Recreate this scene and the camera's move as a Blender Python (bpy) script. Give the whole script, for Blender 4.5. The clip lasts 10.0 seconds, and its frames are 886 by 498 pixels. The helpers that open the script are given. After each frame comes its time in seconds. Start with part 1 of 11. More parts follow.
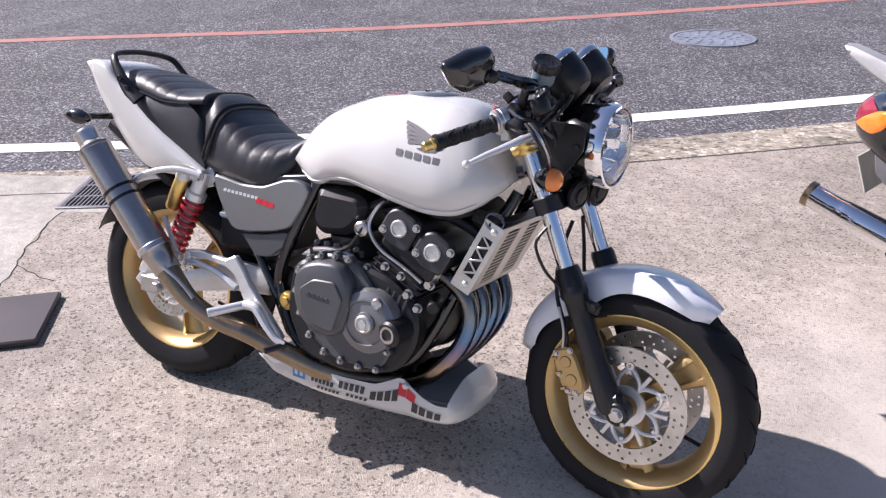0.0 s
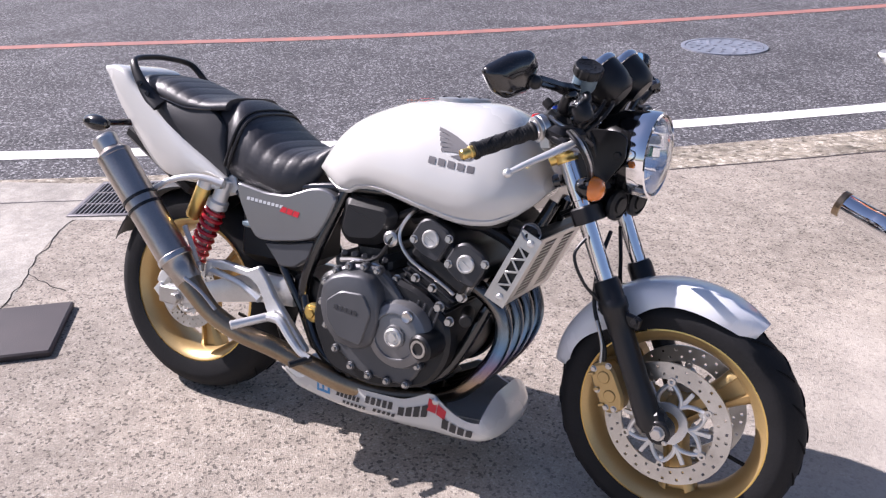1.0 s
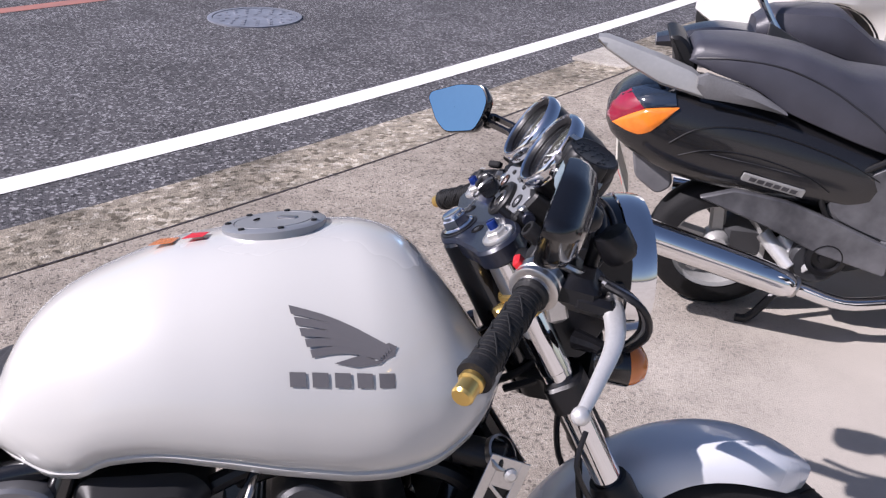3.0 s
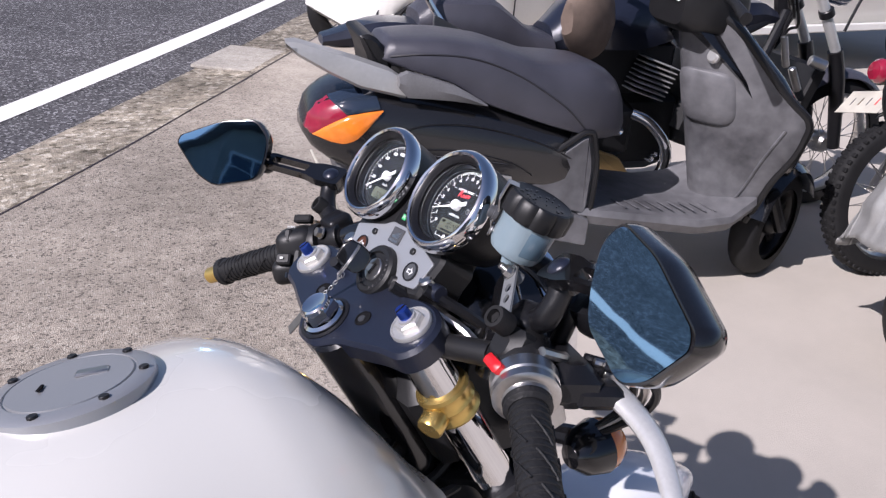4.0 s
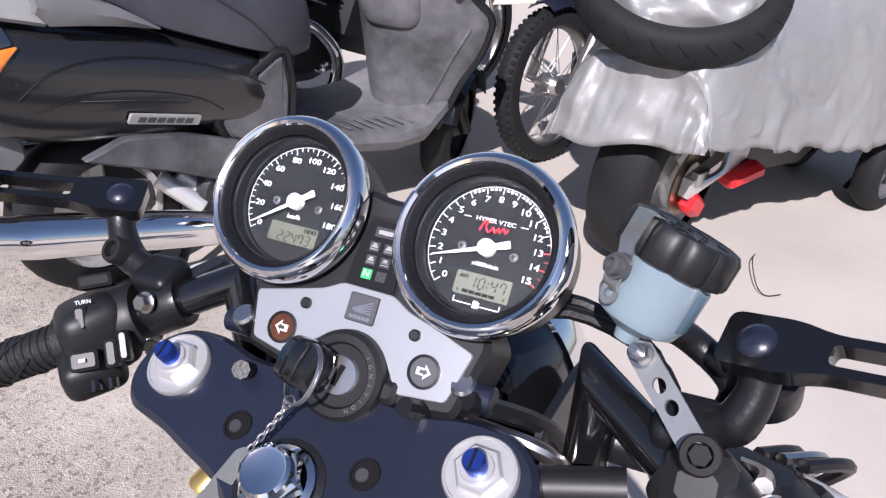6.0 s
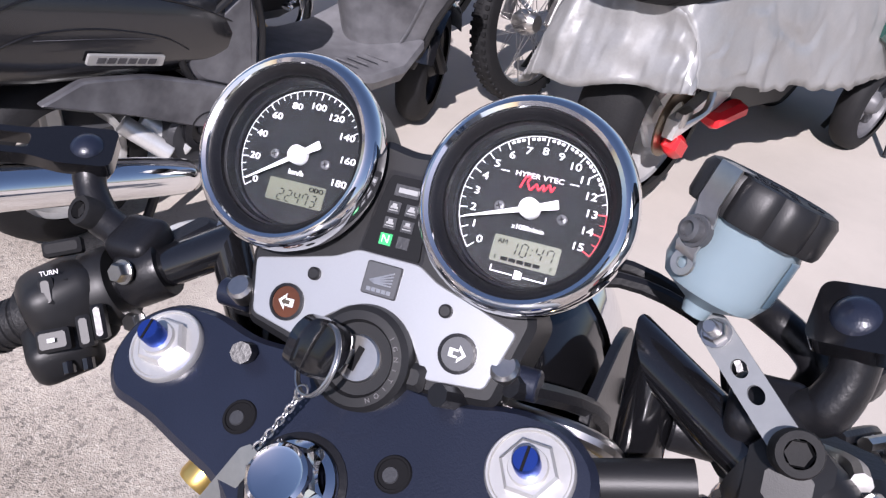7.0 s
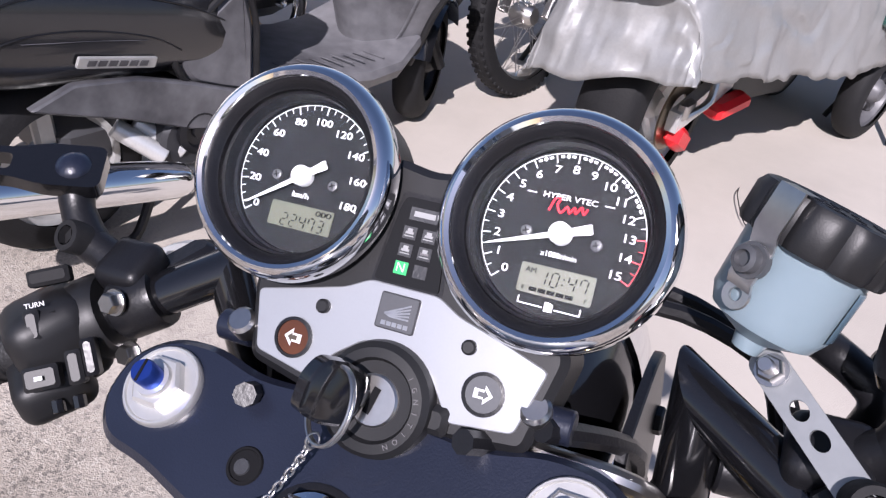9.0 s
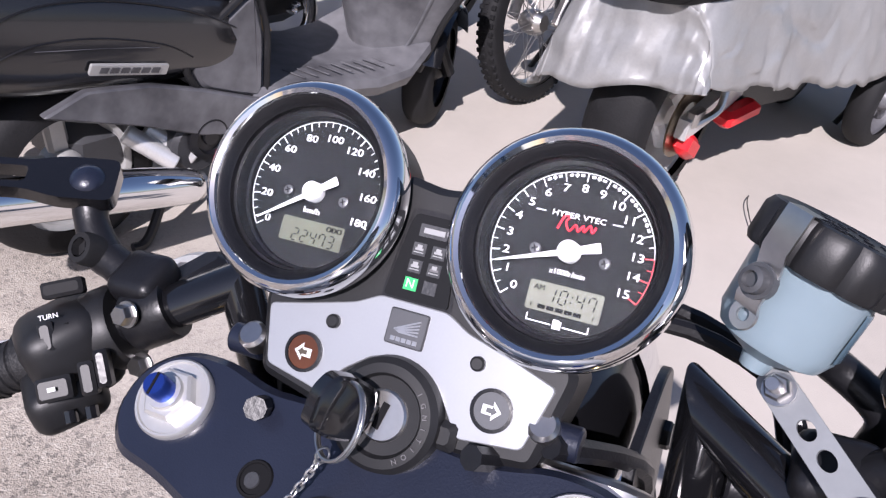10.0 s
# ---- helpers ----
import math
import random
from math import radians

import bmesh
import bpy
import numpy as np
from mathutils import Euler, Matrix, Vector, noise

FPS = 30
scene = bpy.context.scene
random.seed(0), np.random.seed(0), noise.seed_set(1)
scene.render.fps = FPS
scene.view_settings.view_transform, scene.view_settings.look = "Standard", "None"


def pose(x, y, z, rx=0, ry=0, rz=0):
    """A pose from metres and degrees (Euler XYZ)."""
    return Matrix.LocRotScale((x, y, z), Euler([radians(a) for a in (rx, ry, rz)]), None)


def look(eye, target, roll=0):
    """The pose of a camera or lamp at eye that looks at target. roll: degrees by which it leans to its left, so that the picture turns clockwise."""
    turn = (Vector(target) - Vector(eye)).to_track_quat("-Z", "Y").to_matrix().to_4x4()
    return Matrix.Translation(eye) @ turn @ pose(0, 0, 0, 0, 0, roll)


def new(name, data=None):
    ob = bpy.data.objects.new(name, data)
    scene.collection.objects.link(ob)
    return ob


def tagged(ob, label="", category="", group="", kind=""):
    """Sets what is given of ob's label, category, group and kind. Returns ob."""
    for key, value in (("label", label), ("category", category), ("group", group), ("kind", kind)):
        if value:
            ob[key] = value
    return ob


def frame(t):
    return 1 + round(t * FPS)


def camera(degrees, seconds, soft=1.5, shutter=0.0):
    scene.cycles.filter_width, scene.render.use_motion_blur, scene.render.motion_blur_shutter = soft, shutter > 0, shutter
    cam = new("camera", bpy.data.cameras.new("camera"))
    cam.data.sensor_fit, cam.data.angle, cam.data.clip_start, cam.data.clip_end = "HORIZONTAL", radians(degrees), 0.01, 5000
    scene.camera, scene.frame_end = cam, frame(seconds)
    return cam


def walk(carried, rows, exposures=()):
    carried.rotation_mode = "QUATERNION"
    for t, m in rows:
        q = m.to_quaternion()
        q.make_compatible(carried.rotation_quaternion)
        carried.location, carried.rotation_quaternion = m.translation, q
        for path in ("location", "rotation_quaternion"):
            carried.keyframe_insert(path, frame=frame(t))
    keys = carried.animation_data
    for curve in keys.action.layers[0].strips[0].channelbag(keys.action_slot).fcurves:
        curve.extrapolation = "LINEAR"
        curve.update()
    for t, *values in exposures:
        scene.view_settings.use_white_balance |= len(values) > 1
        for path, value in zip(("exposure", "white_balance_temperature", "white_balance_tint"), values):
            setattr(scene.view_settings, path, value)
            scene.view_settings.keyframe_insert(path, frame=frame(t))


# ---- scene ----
cam = camera(57.63, 10.0, soft=1.3)
PATH = [
    (0, look((1.7931, -1.5973, 1.4688), (0.9221, -0.0228, 0.5957), -1.56)),
    (0.5, look((1.7826, -1.5994, 1.4657), (0.9016, -0.0271, 0.5986), -1.59)),
    (1, look((1.6955, -1.5811, 1.4492), (0.8197, 0.0007, 0.5942), -1.42)),
    (1.5, look((1.5205, -1.4044, 1.4432), (0.6576, 0.1688, 0.5598), -1.57)),
    (2, look((1.2970, -1.2343, 1.4269), (0.4832, 0.3245, 0.4740), -0.43)),
    (2.2, look((1.1708, -1.1690, 1.4267), (0.5562, 0.4892, 0.4925), 1.18)),
    (2.4, look((1.0723, -1.0862, 1.4251), (0.7155, 0.6451, 0.4895), 2.58)),
    (2.5, look((1.0262, -1.0493, 1.4277), (0.8138, 0.7017, 0.4849), 4.82)),
    (2.6, look((1.0007, -1.0067, 1.4191), (0.8678, 0.7547, 0.4812), 4.93)),
    (2.7, look((0.9599, -0.9421, 1.4108), (0.9435, 0.8234, 0.4713), 4.28)),
    (3.8, look((0.6894, -0.4864, 1.3437), (1.6708, 1.0106, 0.4516), 3.01)),
    (4, look((0.6756, -0.4047, 1.3350), (1.8328, 0.9659, 0.4505), 4.70)),
    (4.5, look((0.6958, -0.2561, 1.3292), (2.0337, 0.9696, 0.4879), 4.04)),
    (5, look((0.7442, -0.1075, 1.2975), (2.2784, 0.8405, 0.4329), 6.04)),
    (5.5, look((0.7553, 0.0023, 1.2728), (2.4083, 0.6446, 0.3482), 7.45)),
    (6, look((0.7564, 0.0399, 1.2534), (2.4075, 0.5756, 0.2599), 9.49)),
    (7.5, look((0.8302, 0.1072, 1.2168), (2.4373, 0.4966, 0.0918), 10.32)),
    (8, look((0.8354, 0.1093, 1.2168), (2.4540, 0.4891, 0.1050), 10.30)),
    (8.5, look((0.8383, 0.1092, 1.2175), (2.4602, 0.4988, 0.1140), 10.00)),
    (9, look((0.8399, 0.1155, 1.2141), (2.4500, 0.5209, 0.0991), 9.72)),
    (9.5, look((0.8405, 0.1160, 1.2179), (2.4417, 0.5461, 0.0993), 9.57)),
    (10, look((0.8398, 0.1169, 1.2206), (2.4484, 0.5454, 0.1120), 9.58)),
]
walk(cam, PATH, [(0, 0.87, 6200, 23), (2.0, 0.77, 6150, 25), (2.7, 0.5, 6120, 24), (4.0, 0.33, 6100, 22), (4.6, 0.58, 6070, 22), (5.2, 0.6, 6050, 22), (10, 0.56, 6030, 24)])

BLUE_SKY = 0.07
world = bpy.data.worlds.new("sky")
scene.world = world
world.use_nodes = True
wn = world.node_tree.nodes
sky = wn.new("ShaderNodeTexSky")
sky.sky_type = "NISHITA"
sky.sun_disc = False
sky.sun_elevation = radians(40)
sky.sun_rotation = radians(265)
wn["Background"].inputs[1].default_value = BLUE_SKY
world.node_tree.links.new(sky.outputs[0], wn["Background"].inputs[0])

sun_data = bpy.data.lights.new("sun", "SUN")
sun_data.energy = 5.0
sun_data.angle = radians(0.55)
sun_data.color = (1.0, 0.955, 0.89)
sun = new("sun", sun_data)
sun.matrix_world = look((-12.4, -1.0, 10.4), (0, 0, 0))

# ---- materials ----


def material(name, color, rough=0.5, metal=0.0, vary=0.12, scale=8.0, fine=90.0, bump=0.0, coat=0.0, second=None, spec=0.5, rough_vary=0.1):
    """Principled surface with colour and gloss that vary at two scales, and fine relief."""
    m = bpy.data.materials.new(name)
    m.use_nodes = True
    nt = m.node_tree
    n, link = nt.nodes, nt.links.new
    b = n["Principled BSDF"]
    b.inputs["Metallic"].default_value = metal
    b.inputs["Specular IOR Level"].default_value = spec
    b.inputs["Coat Weight"].default_value = coat
    b.inputs["Coat Roughness"].default_value = 0.04
    tc = n.new("ShaderNodeTexCoord")
    big = n.new("ShaderNodeTexNoise")
    big.inputs["Scale"].default_value = scale
    big.inputs["Detail"].default_value = 4
    small = n.new("ShaderNodeTexNoise")
    small.inputs["Scale"].default_value = fine
    small.inputs["Detail"].default_value = 3
    for t in (big, small):
        link(tc.outputs["Object"], t.inputs["Vector"])
    mixer = n.new("ShaderNodeMath")
    mixer.operation = "MULTIPLY_ADD"
    link(small.outputs["Fac"], mixer.inputs[0])
    mixer.inputs[1].default_value = 0.4
    link(big.outputs["Fac"], mixer.inputs[2])
    ramp = n.new("ShaderNodeValToRGB")
    dark = second or tuple(c * (1 - vary) for c in color)
    lite = color if second else tuple(min(1, c * (1 + vary)) for c in color)
    ramp.color_ramp.elements[0].position, ramp.color_ramp.elements[0].color = 0.45, (*dark, 1)
    ramp.color_ramp.elements[1].position, ramp.color_ramp.elements[1].color = 0.95, (*lite, 1)
    link(mixer.outputs[0], ramp.inputs[0])
    link(ramp.outputs[0], b.inputs["Base Color"])
    rr = n.new("ShaderNodeMapRange")
    rr.inputs["To Min"].default_value = max(0.02, rough - rough_vary * rough)
    rr.inputs["To Max"].default_value = min(1, rough + rough_vary * rough)
    link(big.outputs["Fac"], rr.inputs["Value"])
    link(rr.outputs[0], b.inputs["Roughness"])
    if bump:
        bp = n.new("ShaderNodeBump")
        bp.inputs["Strength"].default_value = bump
        bp.inputs["Distance"].default_value = 0.002
        link(small.outputs["Fac"], bp.inputs["Height"])
        link(bp.outputs[0], b.inputs["Normal"])
    return m


def ground_material(name, base, stone_a, stone_b, size, speck, bump, stains=0.35, pale=None, fine_grain=0.25):
    """Cement or bitumen with stones showing through, darker stains and pale patches."""
    m = bpy.data.materials.new(name)
    m.use_nodes = True
    nt = m.node_tree
    n, link = nt.nodes, nt.links.new
    b = n["Principled BSDF"]
    b.inputs["Roughness"].default_value = 0.88
    b.inputs["Specular IOR Level"].default_value = 0.3
    tc = n.new("ShaderNodeTexCoord")
    vo = n.new("ShaderNodeTexVoronoi")
    vo.inputs["Scale"].default_value = size
    link(tc.outputs["Object"], vo.inputs["Vector"])
    vo2 = n.new("ShaderNodeTexVoronoi")
    vo2.inputs["Scale"].default_value = size * 2.3
    link(tc.outputs["Object"], vo2.inputs["Vector"])
    sep = n.new("ShaderNodeSeparateColor")
    link(vo.outputs["Color"], sep.inputs[0])
    ramp = n.new("ShaderNodeValToRGB")
    cr = ramp.color_ramp
    cr.elements[0].position, cr.elements[0].color = 0.0, (*stone_a, 1)
    cr.elements[1].position, cr.elements[1].color = 1.0, (*stone_b, 1)
    for pos, col in ((0.10, stone_a), (0.17, base), (0.8, base), (0.88, stone_b)):
        e = cr.elements.new(pos)
        e.color = (*col, 1)
    link(sep.outputs[0], ramp.inputs[0])
    fine = n.new("ShaderNodeTexNoise")
    fine.inputs["Scale"].default_value = 160
    fine.inputs["Detail"].default_value = 6
    link(tc.outputs["Object"], fine.inputs["Vector"])
    big = n.new("ShaderNodeTexNoise")
    big.inputs["Scale"].default_value = 1.3
    big.inputs["Detail"].default_value = 8
    big.inputs["Roughness"].default_value = 0.65
    link(tc.outputs["Object"], big.inputs["Vector"])
    mx = n.new("ShaderNodeMix")
    mx.data_type = "RGBA"
    mx.inputs["Factor"].default_value = 1 - speck
    link(ramp.outputs[0], mx.inputs["A"])
    mx.inputs["B"].default_value = (*base, 1)
    grain = n.new("ShaderNodeMapRange")
    grain.inputs["From Min"].default_value, grain.inputs["From Max"].default_value = 0.3, 0.7
    grain.inputs["To Min"].default_value, grain.inputs["To Max"].default_value = 0.97 - fine_grain, 0.97 + fine_grain
    link(fine.outputs["Fac"], grain.inputs["Value"])
    stain = n.new("ShaderNodeMapRange")
    stain.inputs["From Min"].default_value, stain.inputs["From Max"].default_value = 0.35, 0.62
    stain.inputs["To Min"].default_value, stain.inputs["To Max"].default_value = 1 - stains, 1.08
    link(big.outputs["Fac"], stain.inputs["Value"])
    mid = n.new("ShaderNodeTexNoise")
    mid.inputs["Scale"].default_value = 14
    mid.inputs["Detail"].default_value = 5
    mid.inputs["Roughness"].default_value = 0.7
    link(tc.outputs["Object"], mid.inputs["Vector"])
    blot = n.new("ShaderNodeMapRange")
    blot.inputs["From Min"].default_value, blot.inputs["From Max"].default_value = 0.34, 0.66
    blot.inputs["To Min"].default_value, blot.inputs["To Max"].default_value = 1 - stains * 0.8, 1 + stains * 0.55
    link(mid.outputs["Fac"], blot.inputs["Value"])
    both = n.new("ShaderNodeMath")
    both.operation = "MULTIPLY"
    link(grain.outputs[0], both.inputs[0])
    link(blot.outputs[0], both.inputs[1])
    mul = n.new("ShaderNodeMath")
    mul.operation = "MULTIPLY"
    link(both.outputs[0], mul.inputs[0])
    link(stain.outputs[0], mul.inputs[1])
    sc = n.new("ShaderNodeVectorMath")
    sc.operation = "SCALE"
    link(mx.outputs["Result"], sc.inputs[0])
    link(mul.outputs[0], sc.inputs["Scale"])
    link(sc.outputs[0], b.inputs["Base Color"])
    bp = n.new("ShaderNodeBump")
    bp.inputs["Strength"].default_value = bump
    bp.inputs["Distance"].default_value = 0.004
    if pale:
        # trowelled cement that hides the stones over one part of the yard
        xyz = n.new("ShaderNodeVectorMath")
        xyz.operation = "DOT_PRODUCT"
        xyz.inputs[1].default_value = (1.0, -0.45, 0.0)
        link(tc.outputs["Object"], xyz.inputs[0])
        wob = n.new("ShaderNodeMath")
        wob.operation = "MULTIPLY_ADD"
        wob.inputs[1].default_value = 1.1
        link(big.outputs["Fac"], wob.inputs[0])
        link(xyz.outputs["Value"], wob.inputs[2])
        edge = n.new("ShaderNodeMapRange")
        edge.interpolation_type = "SMOOTHSTEP"
        edge.inputs["From Min"].default_value, edge.inputs["From Max"].default_value = 1.35, 2.65
        link(wob.outputs[0], edge.inputs["Value"])
        soft_stain = n.new("ShaderNodeMapRange")
        soft_stain.inputs["From Min"].default_value, soft_stain.inputs["From Max"].default_value = 0.3, 0.7
        soft_stain.inputs["To Min"].default_value, soft_stain.inputs["To Max"].default_value = 0.86, 1.06
        link(big.outputs["Fac"], soft_stain.inputs["Value"])
        cem = n.new("ShaderNodeVectorMath")
        cem.operation = "SCALE"
        cem.inputs[0].default_value = pale
        link(soft_stain.outputs[0], cem.inputs["Scale"])
        over = n.new("ShaderNodeMix")
        over.data_type = "RGBA"
        link(edge.outputs[0], over.inputs["Factor"])
        link(sc.outputs[0], over.inputs["A"])
        link(cem.outputs[0], over.inputs["B"])
        link(over.outputs["Result"], b.inputs["Base Color"])
        flat = n.new("ShaderNodeMapRange")
        flat.inputs["To Min"].default_value, flat.inputs["To Max"].default_value = bump, 0.12
        link(edge.outputs[0], flat.inputs["Value"])
        link(flat.outputs[0], bp.inputs["Strength"])
    hs = n.new("ShaderNodeMath")
    hs.operation = "MULTIPLY_ADD"
    link(vo2.outputs["Distance"], hs.inputs[0])
    hs.inputs[1].default_value = 0.7
    link(fine.outputs["Fac"], hs.inputs[2])
    link(hs.outputs[0], bp.inputs["Height"])
    link(bp.outputs[0], b.inputs["Normal"])
    return m


def glass_material(name, color=(1, 1, 1), rough=0.0, ior=1.45):
    m = bpy.data.materials.new(name)
    m.use_nodes = True
    b = m.node_tree.nodes["Principled BSDF"]
    b.inputs["Base Color"].default_value = (*color, 1)
    b.inputs["Roughness"].default_value = rough
    b.inputs["IOR"].default_value = ior
    b.inputs["Transmission Weight"].default_value = 1.0
    return m


def glow_material(name, color, strength):
    m = material(name, color, 0.4)
    b = m.node_tree.nodes["Principled BSDF"]
    b.inputs["Emission Color"].default_value = (*color, 1)
    b.inputs["Emission Strength"].default_value = strength
    return m


CONCRETE = ground_material("concrete", (0.36, 0.315, 0.265), (0.075, 0.065, 0.06), (0.46, 0.415, 0.36), 130, 0.7, 0.7, 0.26, (0.47, 0.43, 0.38), 0.27)
SLAB = ground_material("slab", (0.42, 0.39, 0.345), (0.3, 0.28, 0.25), (0.5, 0.48, 0.45), 60, 0.25, 0.3, 0.25)
GUTTER = ground_material("gutter", (0.36, 0.315, 0.25), (0.13, 0.11, 0.08), (0.58, 0.53, 0.45), 42, 0.85, 1.0, 0.55, None, 0.4)
ASPHALT = ground_material("asphalt", (0.1, 0.098, 0.105), (0.035, 0.035, 0.04), (0.33, 0.325, 0.335), 85, 1.0, 1.0, 0.25, None, 0.4)
LINE_WHITE = material("line_white", (0.78, 0.77, 0.74), 0.75, vary=0.1, scale=3, fine=120, bump=0.4)
PLATE_CREAM = material("licence_plate_enamel", (0.5, 0.475, 0.41), 0.5, vary=0.15, scale=14, fine=200)
LINE_RED = material("line_red", (0.42, 0.17, 0.13), 0.8, second=(0.25, 0.13, 0.12), scale=5, fine=120, bump=0.4)
# iron with its bluish sheen put into a lighter base colour
MANHOLE = material("sheen_tinted_iron", (0.3, 0.315, 0.36), 0.42, 0.45, vary=0.25, scale=6, fine=120, bump=0.2)
IRON = material("iron", (0.2, 0.19, 0.2), 0.55, 0.6, vary=0.2, bump=0.3)
PEARL = material("pearl_white", (0.58, 0.573, 0.545), 0.26, vary=0.015, scale=3, fine=600, coat=1.0, rough_vary=0.2)
# same pearl white, with the mudguard's bluish shade put into the colour
PEARL_SHADE_TINT = material("pearl_white_shade_tint", (0.74, 0.755, 0.78), 0.27, vary=0.03, scale=3, fine=700, coat=1.0)
SILVER = material("silver_grey_paint", (0.19, 0.192, 0.2), 0.32, 0.5, vary=0.06, scale=5, fine=800, coat=0.8)
VINYL = material("black_vinyl", (0.02, 0.02, 0.0245), 0.43, vary=0.25, scale=9, fine=500, bump=0.25, spec=0.6)
VINYL_SIDE = material("grey_black_vinyl", (0.03, 0.03, 0.033), 0.48, vary=0.2, scale=9, fine=700, bump=0.3, spec=0.4)
BLACK_GLOSS = material("gloss_black_paint", (0.006, 0.006, 0.007), 0.16, vary=0.2, scale=6, fine=300, coat=0.6)
BLACK_SATIN = material("satin_black_paint", (0.008, 0.008, 0.0095), 0.36, vary=0.2, scale=10, fine=400, bump=0.1, spec=0.4)
BLACK_PLASTIC = material("black_plastic", (0.010, 0.010, 0.011), 0.45, vary=0.25, scale=12, fine=1400, bump=0.05, spec=0.4)
GREY_PLASTIC = material("worn_grey_plastic", (0.19, 0.19, 0.2), 0.45, second=(0.035, 0.035, 0.04), scale=2.6, fine=22, bump=0.2)
RUBBER = material("tyre_rubber", (0.011, 0.011, 0.012), 0.7, vary=0.3, scale=12, fine=150, bump=0.35, spec=0.25)
RUBBER_GRIP = material("grip_rubber", (0.010, 0.010, 0.011), 0.55, vary=0.25, scale=20, fine=300, bump=0.4, spec=0.35)
GOLD = material("gold_wheel_paint", (0.5, 0.35, 0.155), 0.36, 0.6, vary=0.1, scale=8, fine=300)
GOLD_BRIGHT = material("gold_anodised", (0.72, 0.5, 0.16), 0.28, 0.9, vary=0.1, scale=10)
CHROME = material("chrome", (0.83, 0.83, 0.84), 0.05, 1.0, vary=0.03, scale=10, fine=200, rough_vary=0.4)
STEEL = material("brushed_steel", (0.55, 0.535, 0.52), 0.3, 1.0, vary=0.12, scale=14, fine=260)
TITAN = material("titanium_muffler", (0.52, 0.47, 0.43), 0.3, 1.0, second=(0.38, 0.34, 0.31), scale=5, fine=220)
PIPE_BROWN = material("heat_browned_steel", (0.36, 0.28, 0.19), 0.32, 1.0, second=(0.22, 0.17, 0.12), scale=7, fine=160)
ALU = material("cast_aluminium", (0.68, 0.68, 0.67), 0.36, 0.55, vary=0.12, scale=14, fine=260, bump=0.1)
TRIM_GREY = material("grey_trim_plastic", (0.16, 0.16, 0.165), 0.5, vary=0.2, scale=9, fine=200)
DUSTY_BLACK = material("dusty_gloss_black", (0.013, 0.013, 0.014), 0.24, second=(0.012, 0.012, 0.014), scale=3, fine=60, coat=0.5)
ALU_DULL = material("dull_alloy", (0.24, 0.25, 0.258), 0.5, 0.5, vary=0.12, scale=20, fine=200)
ALU_WHITE = material("polished_aluminium_cap", (0.6, 0.59, 0.57), 0.36, 0.7, vary=0.08, scale=20, fine=200)
DISC = material("brake_disc_steel", (0.5, 0.485, 0.46), 0.35, 0.95, vary=0.15, scale=20, fine=300)
ENGINE = material("engine_grey_paint", (0.045, 0.046, 0.05), 0.42, 0.3, vary=0.2, scale=10, fine=500, bump=0.15)
ENGINE_DARK = material("engine_black_paint", (0.009, 0.009, 0.010), 0.45, 0.1, vary=0.25, scale=10, fine=400, bump=0.15)
ENGINE_COVER = material("cover_grey_paint", (0.09, 0.092, 0.098), 0.4, 0.4, vary=0.12, scale=10, fine=500)
IGNITION_GREY = material("ignition_grey_paint", (0.2, 0.2, 0.205), 0.36, 0.5, vary=0.1, scale=12, fine=500)
RED_SPRING = material("red_spring_paint", (0.5, 0.015, 0.025), 0.3, vary=0.15, coat=0.5)
RED_PLASTIC = material("red_plastic", (0.6, 0.015, 0.02), 0.35, vary=0.1)
BLUE_ANO = material("blue_anodised", (0.04, 0.09, 0.42), 0.28, 0.85, vary=0.1)
NAVY = material("navy_black_paint", (0.013, 0.016, 0.029), 0.3, 0.15, vary=0.15, scale=12, fine=900, bump=0.12, coat=0.4)
DIAL = material("dial_black", (0.008, 0.0085, 0.010), 0.7, vary=0.1, spec=0.15)
WHITE_PRINT = material("white_print", (0.62, 0.63, 0.64), 0.5, vary=0.02)
RED_PRINT = material("red_print", (0.6, 0.02, 0.035), 0.5, vary=0.05)
PILOT_PRINT = material("pilot_grey_print", (0.28, 0.285, 0.29), 0.6, vary=0.05)
GREY_PRINT = material("grey_print", (0.13, 0.125, 0.13), 0.4, vary=0.05)
# black print, and the shade painted into slots, holes and grooves
DARK_PRINT_SHADE = material("dark_print_and_shade", (0.008, 0.008, 0.009), 0.7, vary=0.05, spec=0.08)
AMBER_DARK = material("dark_amber_lens", (0.07, 0.022, 0.008), 0.3, vary=0.2, scale=40)
LCD = material("lcd_green_grey", (0.075, 0.08, 0.058), 0.4, vary=0.05)
PLATE_SILVER = material("dash_silver", (0.36, 0.37, 0.388), 0.36, 0.55, vary=0.04, scale=5, fine=900)
NEUTRAL = glow_material("neutral_lamp", (0.03, 0.4, 0.12), 0.3)
AMBER = material("amber_lens", (0.75, 0.2, 0.02), 0.15, vary=0.15, scale=30, coat=0.8)
RED_LENS = material("red_lens", (0.26, 0.012, 0.035), 0.2, vary=0.15, scale=30, coat=0.8)
SMOKE = material("smoke_lens", (0.02, 0.03, 0.05), 0.08, vary=0.1, coat=1.0)
CLEAR = glass_material("clear_glass", (0.96, 0.98, 1.0))
GAUGE_GLASS = glass_material("coated_gauge_glass", (0.98, 0.99, 1.0), 0.0, 1.2)
FLUID = material("milky_plastic", (0.2, 0.26, 0.295), 0.32, vary=0.06, scale=12, fine=60)
FLUID.node_tree.nodes["Principled BSDF"].inputs["Subsurface Weight"].default_value = 0.2
